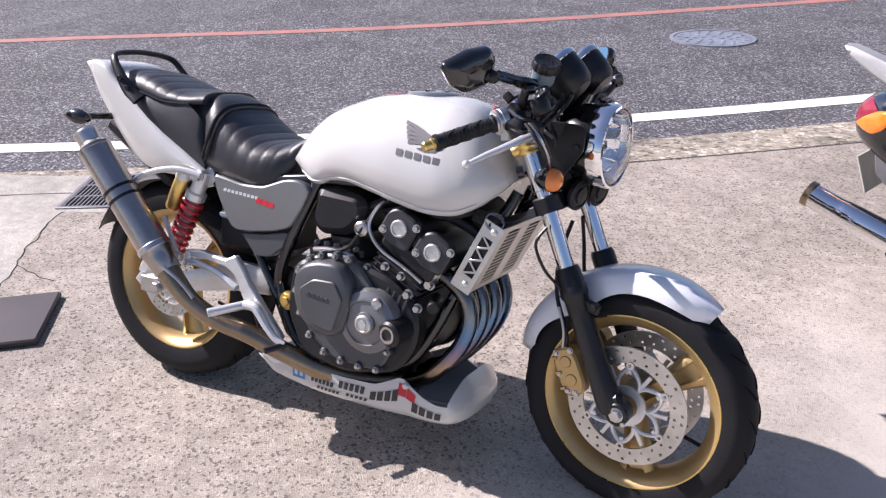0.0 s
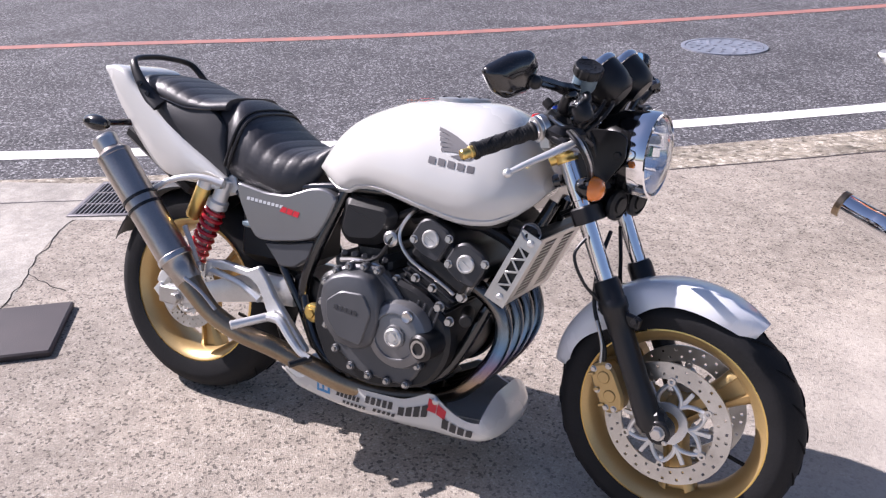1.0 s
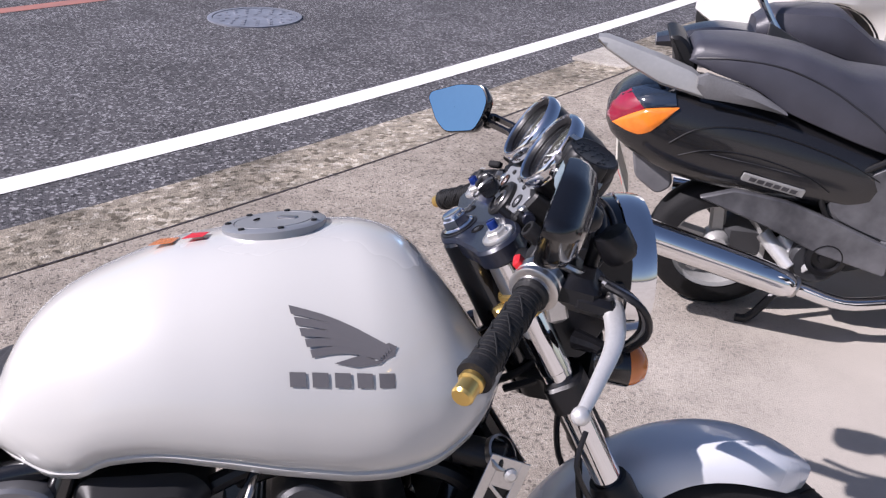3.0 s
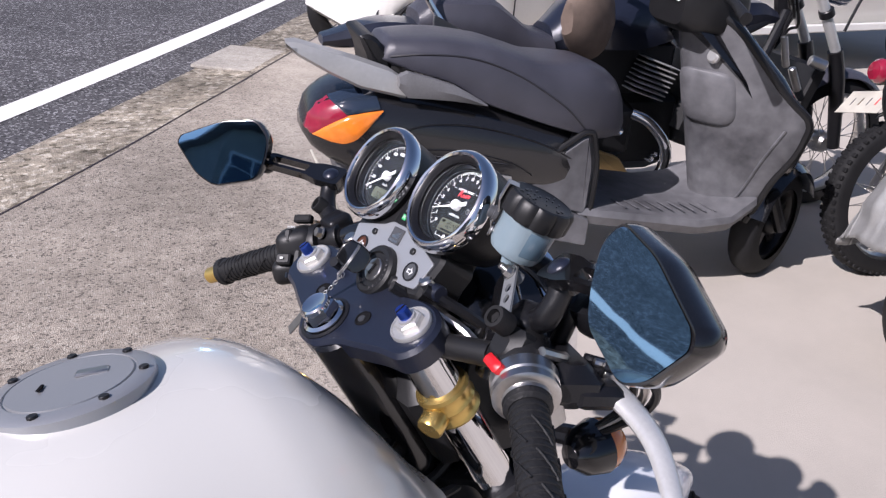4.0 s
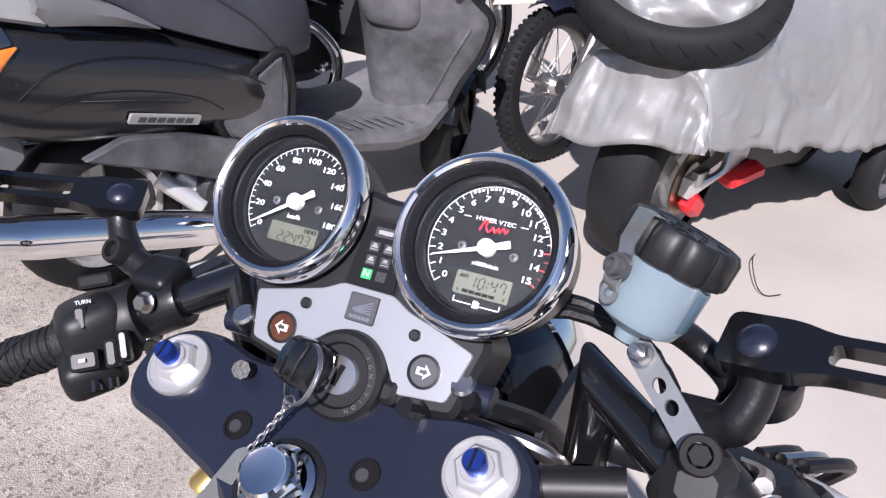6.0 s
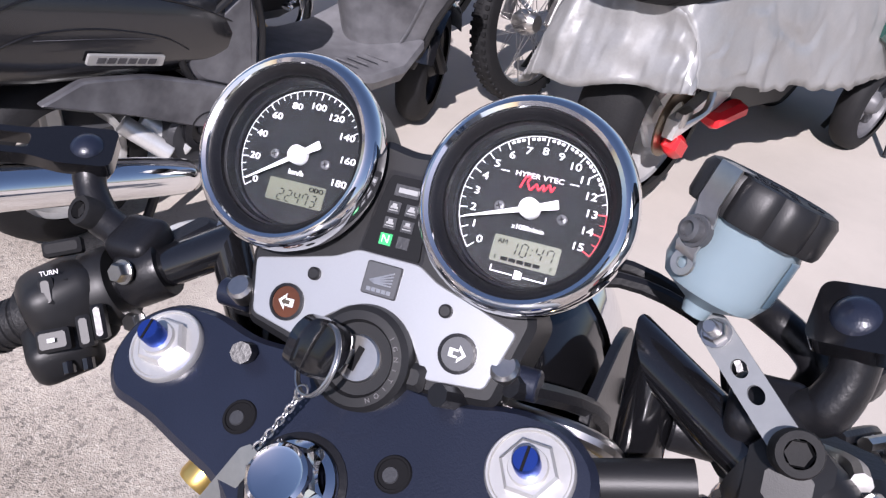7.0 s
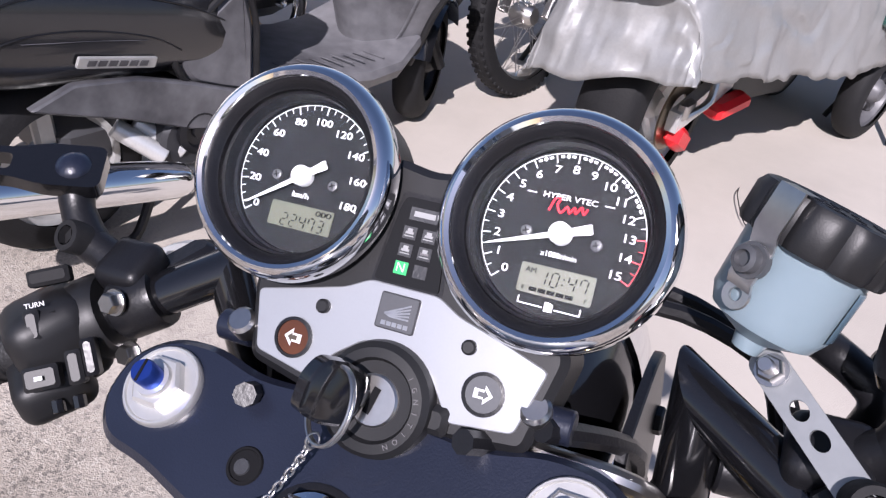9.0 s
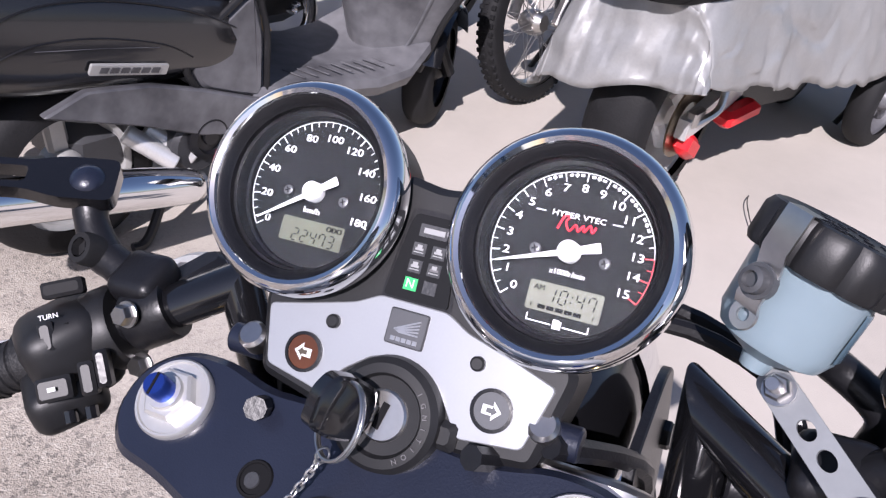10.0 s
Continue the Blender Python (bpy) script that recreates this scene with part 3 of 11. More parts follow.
def tank():
    top = [(0.455, 0.775), (0.475, 0.822), (0.505, 0.866), (0.545, 0.897), (0.60, 0.922), (0.69, 0.95), (0.82, 0.963), (0.90, 0.962), (0.95, 0.95), (0.99, 0.92), (1.03, 0.868), (1.062, 0.815)]
    low = [(0.455, 0.748), (0.50, 0.722), (0.54, 0.706), (0.565, 0.707), (0.60, 0.723), (0.65, 0.728), (0.72, 0.718), (0.81, 0.699), (0.90, 0.685), (0.95, 0.69), (1.0, 0.713), (1.04, 0.745), (1.062, 0.775)]
    wid = [(0.455, 0.112), (0.50, 0.142), (0.55, 0.164), (0.62, 0.183), (0.70, 0.197), (0.80, 0.207), (0.90, 0.209), (0.97, 0.2), (1.02, 0.178), (1.062, 0.128)]
    prof = [(0.0, 1.0), (0.18, 0.992), (0.36, 0.965), (0.54, 0.905), (0.7, 0.81), (0.83, 0.69), (0.925, 0.55), (0.98, 0.41), (1.0, 0.28), (0.985, 0.16), (0.945, 0.075), (0.915, 0.05), (0.925, 0.038), (0.9, 0.0), (0.84, -0.012), (0.6, 0.03), (0.3, 0.14), (0.0, 0.18)]
    bm = bm_new()
    rings = []
    n = 64
    for i in range(n + 1):
        x = 0.455 + (1.062 - 0.455) * (0.5 - 0.5 * math.cos(math.pi * i / n))
        zt, zb, w = interp(x, top), interp(x, low), interp(x, wid)
        k = min(1.0, (x - 0.44) / 0.08)
        right = [V((x + 0.016 * max(0.0, 1 - f) * (1 if x > 0.9 else 0.2), -w * y, zb + (zt - zb) * f)) for y, f in prof]
        left = [V((p.x, -p.y, p.z)) for p in right[-2:0:-1]]
        rings.append(right + left)
    loft(bm, rings)
    for _ in range(2):
        bmesh.ops.smooth_vert(bm, verts=[v for v in bm.verts if v.co.x < 0.49 or v.co.x > 1.03], factor=0.5, use_axis_x=True, use_axis_y=True, use_axis_z=True)
    t = bp_part("fuel_tank", bm, PEARL, label="pearl white fuel tank", sharp=50)
    # wing mark on both sides and a word as bars
    def tank_y(x, z):
        zt, zb, w = interp(x, top), interp(x, low), interp(x, wid)
        f = (z - zb) / (zt - zb)
        rows = sorted((r[1], r[0]) for r in prof[:10])
        return w * interp(f, rows)
    def patch(poly, name, mat, side):
        bm = bm_new()
        vs = [bm.verts.new((x, side * (tank_y(x, z) + 0.0014), z)) for x, z in poly]
        bm.faces.new(vs)
        return bp_part(name, bm, mat, t, sharp=80)
    feathers = []
    for i in range(5):
        f = i / 4
        x0, z0 = 0.815 + 0.021 * f, 0.899 - 0.045 * f
        x1, z1 = 0.925 - 0.012 * f, 0.851 - 0.008 * f
        pts_top, pts_low = [], []
        for k in range(7):
            u = k / 6
            px = x0 + (x1 - x0) * u
            pz = z0 + (z1 - z0) * u + 0.006 * math.sin(math.pi * u)
            pts_top.append((px, pz))
            pts_low.append((px + 0.002, pz - 0.0085 + 0.002 * u))
        feathers.append(pts_top + pts_low[::-1])
    feathers.append([(0.862, 0.838), (0.905, 0.847), (0.925, 0.854), (0.934, 0.849), (0.93, 0.84), (0.912, 0.833), (0.885, 0.832)])
    letter = [(0.812 + i * 0.0248, 0.0178) for i in range(5)]
    for side in (-1, 1):
        for f in feathers:
            patch(f, "wing_mark", GREY_PRINT, side)
        for x, w in letter:
            z = 0.833 - (x - 0.812) * 0.1
            bm = bm_new()
            grid = [[V((x + w * i / 5, 0, z - 0.002 * i / 5 - 0.016 * j / 5)) for j in range(6)] for i in range(6)]
            loft(bm, [[V((q.x, side * (tank_y(q.x, q.z) + 0.0007), q.z)) for q in row] for row in grid], caps=False, closed=False)
            bp_part("letter_bar", bm, GREY_PRINT, t, sharp=80)
    # two small red and gold stickers on the top
    for x, y, s, mat in ((0.705, -0.02, 0.016, RED_PRINT), (0.665, -0.01, 0.018, AMBER)):
        bm = bm_new()
        zt = interp(x, top) + 0.0035
        slab_poly(bm, [(-s, -s * 0.7), (s * 0.6, -s), (s, s * 0.5), (-s * 0.4, s)], (x, y, zt), (1, 0, 0.1), (0, 1, 0), 0.0005)
        bp_part("sticker", bm, mat, t)
    # filler cap
    up = V((-0.06, 0, 1)).normalized()
    c = V((0.802, 0, 0.9605))
    bm = bm_new()
    lathe(bm, c, up, [(0.067, -0.006), (0.067, 0.0035), (0.063, 0.006), (0.052, 0.0065), (0.0515, 0.005), (0.05, 0.005), (0.0495, 0.0068), (1e-7, 0.0075)], 56)
    cap = bp_part("filler_cap", bm, PLATE_SILVER, t, "round grey metal filler cap")
    for i in range(7):
        q = 2 * math.pi * i / 7 + 0.3
        bm = bm_new()
        a, b, _ = frame_of(up)
        cyl(bm, c + (a * math.cos(q) + b * math.sin(q)) * 0.0585 + up * 0.004, c + (a * math.cos(q) + b * math.sin(q)) * 0.0585 + up * 0.0085, 0.0042, 10)
        bp_part("cap_bolt", bm, BLACK_SATIN, t)
    bm = bm_new()
    box(bm, c + up * 0.009 + V((0.018, 0, 0)), (0.026, 0.011, 0.004), (0.9, -0.4, 0), (0.4, 0.9, 0), 0.002)
    bp_part("key_flap", bm, STEEL, t)
    bm = bm_new()
    box(bm, c + up * 0.0075 + V((-0.022, 0.004, 0)), (0.012, 0.003, 0.002), (0.5, 0.8, 0), (-0.8, 0.5, 0), 0.0005)
    bp_part("key_slot", bm, DARK_PRINT_SHADE, t)


def seat():
    top = [(0.10, 0.895), (0.15, 0.9), (0.185, 0.888), (0.215, 0.868), (0.24, 0.848), (0.27, 0.827), (0.31, 0.803), (0.36, 0.788), (0.41, 0.79), (0.455, 0.808), (0.50, 0.836)]
    low = [(0.10, 0.74), (0.15, 0.712), (0.20, 0.694), (0.28, 0.678), (0.36, 0.668), (0.41, 0.674), (0.44, 0.70), (0.47, 0.752), (0.50, 0.805)]
    wid = [(0.10, 0.108), (0.15, 0.118), (0.185, 0.140), (0.26, 0.152), (0.34, 0.156), (0.40, 0.146), (0.45, 0.12), (0.50, 0.082)]
    prof = [(0, 1), (0.3, 0.995), (0.55, 0.97), (0.74, 0.91), (0.87, 0.81), (0.95, 0.67), (0.99, 0.5), (1.0, 0.32), (0.985, 0.15), (0.95, 0.03), (0.9, 0.0), (0.5, 0.0), (0.0, 0.0)]
    bm = bm_new()
    rings = []
    n = 110
    for i in range(n + 1):
        x = 0.10 + 0.40 * i / n
        zt, zb, w = interp(x, top), interp(x, low), interp(x, wid)
        ring = []
        for y, f in prof:
            pleat = 0.0
            if 0.225 < x < 0.475 and f > 0.25:
                ph = ((x + 0.03 * (1 - f)) % 0.036) / 0.036
                pleat = -0.0026 * math.exp(-((ph - 0.5) / 0.12) ** 2) + 0.0006
            ring.append(V((x - 0.03 * (1 - f) * (0.3 if x < 0.3 else 0.0), -w * y * (1 + pleat * 2), zb + (zt - zb) * f + pleat * (f ** 0.5))))
        rings.append(ring + [V((p.x, -p.y, p.z)) for p in ring[-2:0:-1]])
    loft(bm, rings)
    s = bp_part("rider_seat", bm, VINYL, label="black pleated vinyl seat", sharp=60)
    # passenger pad, raised, with pleats
    topp = [(-0.235, 0.918), (-0.22, 0.934), (-0.18, 0.945), (-0.1, 0.94), (-0.03, 0.922), (0.03, 0.903), (0.08, 0.897), (0.14, 0.904)]
    lowp = [(-0.235, 0.905), (-0.2, 0.897), (-0.12, 0.885), (-0.05, 0.872), (0.0, 0.862), (0.06, 0.862), (0.14, 0.868)]
    widp = [(-0.235, 0.055), (-0.22, 0.088), (-0.17, 0.112), (-0.1, 0.124), (0.0, 0.13), (0.08, 0.128), (0.14, 0.118)]
    pr = [(0, 1), (0.35, 0.99), (0.62, 0.95), (0.82, 0.82), (0.94, 0.6), (1.0, 0.3), (0.99, 0.08), (0.95, 0.0), (0.5, 0.0), (0, 0)]
    bm = bm_new()
    rings = []
    for i in range(91):
        x = -0.235 + 0.375 * i / 90
        zt, zb, w = interp(x, topp), interp(x, lowp), interp(x, widp)
        ring = []
        for y, f in pr:
            ph = ((x + 0.02 * (1 - f)) % 0.042) / 0.042
            pl = -0.002 * math.exp(-((ph - 0.5) / 0.13) ** 2) if (x < 0.06 and f > 0.3) else 0
            ring.append(V((x, -w * y, zb + (zt - zb) * f + pl)))
        rings.append(ring + [V((p.x, -p.y, p.z)) for p in ring[-2:0:-1]])
    loft(bm, rings)
    bp_part("passenger_seat", bm, VINYL, label="black pleated passenger pad", sharp=60)
    # side skin below the pad
    up = [(-0.20, 0.905), (-0.1, 0.886), (0.0, 0.866), (0.08, 0.866), (0.14, 0.83), (0.17, 0.71)]
    dn = [(-0.20, 0.885), (-0.124, 0.858), (-0.079, 0.83), (0.031, 0.762), (0.10, 0.726), (0.17, 0.69)]
    bm = bm_new()
    rings = []
    for i in range(31):
        x = -0.20 + 0.37 * i / 30
        a, b = interp(x, up), interp(x, dn)
        w = 0.108 + 0.022 * min(1, (x + 0.2) / 0.15)
        ring = [V((x, -w + 0.004, a)), V((x, -w - 0.006, (a * 2 + b) / 3)), V((x, -w - 0.009, (a + 2 * b) / 3)), V((x, -w - 0.004, b)), V((x, -w + 0.03, b))]
        rings.append(ring + [V((p.x, -p.y, p.z)) for p in ring[::-1]])
    loft(bm, rings)
    bp_part("seat_skirt", bm, VINYL_SIDE, label="smooth grey black vinyl skirt of the seat", sharp=60)
    # strap across the seat
    for dx in (0.0, 0.014):
        bm = bm_new()
        x = 0.205 + dx
        zt, zb, w = interp(x, top), interp(x, low), interp(x, wid)
        side_ = [V((x - 0.05 * (1 - f) ** 1.5, -w * y * 1.012, zb + (zt - zb) * f + 0.0015)) for y, f in prof[1:9]]
        pts = side_[::-1] + [V((x, 0, zt + 0.0015))] + [V((p.x, -p.y, p.z)) for p in side_]
        tube(bm, pts, 0.004, 8, 3)
        bp_part("seat_strap", bm, BLACK_SATIN, s)
    # piping of the passenger pad
    for side in (-1, 1):
        bm = bm_new()
        tube(bm, [V((x, side * (interp(x, widp) + 0.001), interp(x, lowp) + 0.004)) for x in (-0.228, -0.2, -0.15, -0.1, -0.05, 0, 0.05, 0.1)], 0.003, 6, 4)
        bp_part("piping", bm, BLACK_GLOSS, s)


def tail():
    top = [(-0.335, 0.956), (-0.30, 0.962), (-0.25, 0.955), (-0.2, 0.915), (-0.124, 0.867), (-0.079, 0.838), (0.031, 0.768), (0.10, 0.73), (0.168, 0.69)]
    low = [(-0.335, 0.938), (-0.31, 0.905), (-0.285, 0.868), (-0.24, 0.82), (-0.192, 0.769), (-0.145, 0.724), (-0.1, 0.69), (-0.04, 0.668), (0.033, 0.66), (0.1, 0.665), (0.168, 0.676)]
    wid = [(-0.335, 0.098), (-0.28, 0.112), (-0.2, 0.124), (-0.1, 0.136), (0.03, 0.148), (0.168, 0.15)]
    prof = [(0.0, 1.0), (0.6, 1.0), (0.86, 0.99), (0.95, 0.95), (0.985, 0.85), (1.0, 0.6), (0.985, 0.35), (0.94, 0.12), (0.9, 0.0), (0.8, 0.0), (0.8, 0.12), (0, 0.2)]
    bm = bm_new()
    rings = []
    for i in range(41):
        x = -0.335 + 0.503 * i / 40
        zt, zb, w = interp(x, top), interp(x, low), interp(x, wid)
        r = [V((x, -w * y, zb + (zt - zb) * f)) for y, f in prof]
        rings.append(r + [V((p.x, -p.y, p.z)) for p in r[-2:0:-1]])
    loft(bm, rings)
    bp_part("tail_cowl", bm, PEARL, label="pearl white tail cowl", sharp=55)
    # grab rail: two plates and a bow over the tail
    bm = bm_new()
    half = [(-0.075, -0.138, 0.862), (-0.115, -0.14, 0.885), (-0.165, -0.134, 0.935), (-0.198, -0.12, 0.973), (-0.212, -0.09, 0.985), (-0.218, -0.045, 0.99), (-0.22, 0, 0.992)]
    line = catmull(half + [(x, -y, z) for x, y, z in half[-2::-1]], 6)
    rings = []
    m = len(line)
    for i, p in enumerate(line):
        d = (line[min(i + 1, m - 1)] - line[max(i - 1, 0)]).normalized()
        outv = V((-0.35, p.y * 3.0, 0.75)).normalized()
        s = d.cross(outv).normalized()
        o = s.cross(d)
        q = abs(2 * i / (m - 1) - 1)
        w, h = 0.010 + 0.016 * q ** 3, 0.008
        rings.append([p + s * (w * math.cos(a)) + o * (h * math.sin(a)) for a in (2 * math.pi * k / 12 for k in range(12))])
    loft(bm, rings)
    g = bp_part("grab_rail", bm, BLACK_SATIN, label="black cast grab rail")
    for side in (-1, 1):
        for x, z in ((-0.118, 0.888), (-0.148, 0.915)):
            bm = bm_new()
            cyl(bm, (x, side * 0.138, z), (x, side * 0.15, z + 0.002), 0.0085, 12)
            bp_part("rail_bolt", bm, BLACK_GLOSS, g)
    # tail lamp under the cowl and a black hugger behind the seat
    bm = bm_new()
    box(bm, (-0.31, 0, 0.905), (0.05, 0.14, 0.045), (0.7, 0, 0.7), (0, 1, 0), 0.012)
    bp_part("tail_lamp", bm, RED_LENS, label="red tail lamp under the cowl")
    bm = bm_new()
    box(bm, (-0.12, 0, 0.70), (0.3, 0.2, 0.05), (0.85, 0, -0.5), (0, 1, 0), 0.015)
    bp_part("undertray", bm, BLACK_PLASTIC)
    # rear mudguard over the tyre
    bm = bm_new()
    rings = []
    for i in range(19):
        q = radians(62 + 96 * i / 18)
        r = 0.352
        c = V((r * math.cos(q), 0, 0.312 + r * math.sin(q)))
        n = V((math.cos(q), 0, math.sin(q)))
        ring = [c + V((0, -0.09 + 0.18 * k / 8, 0)) - n * (0.03 * abs(-1 + k / 4) ** 2.5) for k in range(9)]
        rings.append(ring + [p - n * 0.004 for p in ring[::-1]])
    loft(bm, rings)
    bp_part("rear_mudguard", bm, BLACK_PLASTIC)
    # rear turn signals
    for side in (-1, 1):
        bm = bm_new()
        tube(bm, [(-0.215, side * 0.1, 0.80), (-0.235, side * 0.15, 0.797), (-0.25, side * 0.18, 0.796)], [0.011, 0.009, 0.012], 10)
        s = bp_part("rear_signal", bm, BLACK_GLOSS, label="black rear turn signal with smoked lens")
        bm = bm_new()
        lathe(bm, (-0.25, side * 0.205, 0.796), (-1, 0, 0.03), [(1e-7, -0.046), (0.012, -0.042), (0.021, -0.025), (0.024, 0.0), (0.022, 0.023), (0.014, 0.041), (1e-7, 0.047)], 18)
        bp_part("lens", bm, BLACK_GLOSS, s)


def side_cover():
    for side in (-1, 1):
        poly = [(0.222, 0.688), (0.235, 0.64), (0.27, 0.575), (0.297, 0.543), (0.35, 0.545), (0.44, 0.56), (0.487, 0.576), (0.515, 0.62), (0.545, 0.69), (0.505, 0.708), (0.465, 0.704), (0.43, 0.69), (0.39, 0.674), (0.32, 0.672)]
        bm = bm_new()
        slab_poly(bm, round_poly(poly, 0.018), (0, side * 0.128, 0), (1, 0, 0), (0, 0, 1) if side < 0 else (0, 0, 1), 0.034 if side < 0 else -0.034, 0.004 if side < 0 else 0)
        c = bp_part("side_cover", bm, SILVER, label="silver grey painted side cover", sharp=30)
        if side < 0:
            bm = bm_new()
            slab_poly(bm, round_poly([(0.315, 0.538), (0.35, 0.5), (0.37, 0.478), (0.42, 0.482), (0.47, 0.52), (0.484, 0.566), (0.40, 0.548)], 0.01), (0, -0.128, 0), (1, 0, 0), (0, 0, 1), 0.026, 0.005)
            bp_part("lower_cover", bm, ENGINE_COVER, label="grey lower side cover")
            for i in range(9):
                bm = bm_new()
                x = 0.262 + i * 0.0135
                z = 0.645 - i * 0.0009
                slab_poly(bm, [(0, 0), (0.0095, 0), (0.011, 0.0085), (0.0015, 0.0085)], (x, -0.1625, z), (1, 0, 0), (0, 0, 1), 0.0006)
                bp_part("word_bar", bm, WHITE_PRINT, c)
            for i in range(3):
                bm = bm_new()
                slab_poly(bm, [(0, 0), (0.018, -0.002), (0.023, 0.012), (0.006, 0.015)], (0.372 + i * 0.02, -0.1625, 0.629 - i * 0.003), (1, 0, 0), (0, 0, 1), 0.0006)
                bp_part("word_bar", bm, RED_PRINT, c)


def wheel(name, c, R, rim_r, tw, steer, spokes, label):
    """A tyre on a cast gold wheel, with axis along y."""
    c = V(c)
    ax = V((0, 1, 0))
    h = tw / 2
    bm = bm_new()
    prof = []
    for k in range(17):
        q = math.pi * k / 16
        # round crown from one bead to the other
        y = -h * math.cos(q)
        r = rim_r + (R - rim_r) * math.sin(q) ** 0.55 if 0 < k < 16 else rim_r
        prof.append((r, y * (0.86 if k in (0, 16) else 1.0)))
    lathe(bm, c, ax, prof, 72)
    root = bp_part(name, bm, RUBBER, label=label, steer=steer)
    # tread grooves as thin dark bars on the crown
    for i in range(22):
        for s in (-1, 1):
            bm = bm_new()
            pts = []
            for k in range(5):
                u = k / 4
                q = math.pi / 2 + s * (0.12 + 0.62 * u)
                a = 2 * math.pi * (i + 0.25 * (s > 0)) / 22 + 0.13 * u * 1.2
                r = rim_r + (R - rim_r) * math.sin(q) ** 0.55 + 0.0006
                pts.append(c + V((r * math.cos(a), -h * math.cos(q), r * math.sin(a))))
            tube(bm, pts, [0.0022, 0.003, 0.0026, 0.0012], 5, 2)
            bp_part("tread_groove", bm, DARK_PRINT_SHADE, root, steer=steer)
    # rim
    bm = bm_new()
    w = h * 0.84
    lathe(bm, c, ax, [(rim_r - 0.002, -w), (rim_r + 0.006, -w + 0.002), (rim_r + 0.007, -w + 0.01), (rim_r - 0.008, -w + 0.018), (rim_r - 0.024, -w * 0.35), (rim_r - 0.024, w * 0.35), (rim_r - 0.008, w - 0.018), (rim_r + 0.007, w - 0.01), (rim_r + 0.006, w - 0.002), (rim_r - 0.002, w), (rim_r - 0.014, w - 0.006), (rim_r - 0.034, w * 0.4), (rim_r - 0.036, 0), (rim_r - 0.034, -w * 0.4), (rim_r - 0.014, -w + 0.006), (rim_r - 0.002, -w)], 72)
    rim = bp_part("rim", bm, GOLD, root, "gold painted rim", steer=steer)
    for s in (-1, 1):
        bm = bm_new()
        lathe(bm, c, ax, [(rim_r - 0.0035, s * (w + 0.0008)), (rim_r + 0.0055, s * (w - 0.0008))], 72)
        bp_part("rim_lip", bm, GOLD_BRIGHT, rim, "bright gold rim edge", steer=steer)
    bm = bm_new()
    lathe(bm, c, ax, [(1e-7, -0.062), (0.03, -0.062), (0.036, -0.055), (0.038, -0.02), (0.045, 0), (0.038, 0.02), (0.036, 0.055), (0.03, 0.062), (1e-7, 0.062)], 32)
    bp_part("hub", bm, GOLD, root, steer=steer)
    for i in range(spokes):
        q0 = 2 * math.pi * i / spokes + radians(40)
        bm = bm_new()
        rings = []
        for k in range(9):
            u = k / 8
            r = 0.03 + (rim_r - 0.028 - 0.03) * u
            wd = 0.026 + 0.01 * abs(u - 0.35) + 0.016 * u ** 3
            th = 0.036 - 0.012 * u
            d = V((math.cos(q0), 0, math.sin(q0)))
            s = V((-math.sin(q0), 0, math.cos(q0)))
            p = c + d * r
            rings.append([p + s * (wd * a) + ax * (th * b) for a, b in ((1, -0.5), (0.8, -0.85), (0.5, -1), (0.42, -0.55), (0, -0.5), (-0.42, -0.55), (-0.5, -1), (-0.8, -0.85), (-1, -0.5), (-1, 0.5), (-0.6, 0.9), (0, 0.6), (0.6, 0.9), (1, 0.5))])
        loft(bm, rings)
        bp_part("spoke", bm, GOLD, root, steer=steer)
    # valve
    bm = bm_new()
    q = radians(-22)
    d = V((math.cos(q), 0, math.sin(q)))
    cyl(bm, c + d * (rim_r - 0.03) + V((0, -0.008, 0)), c + d * (rim_r - 0.075) + V((0, -0.02, 0)), 0.005, 10)
    bp_part("valve", bm, RUBBER, root, steer=steer)
    return root


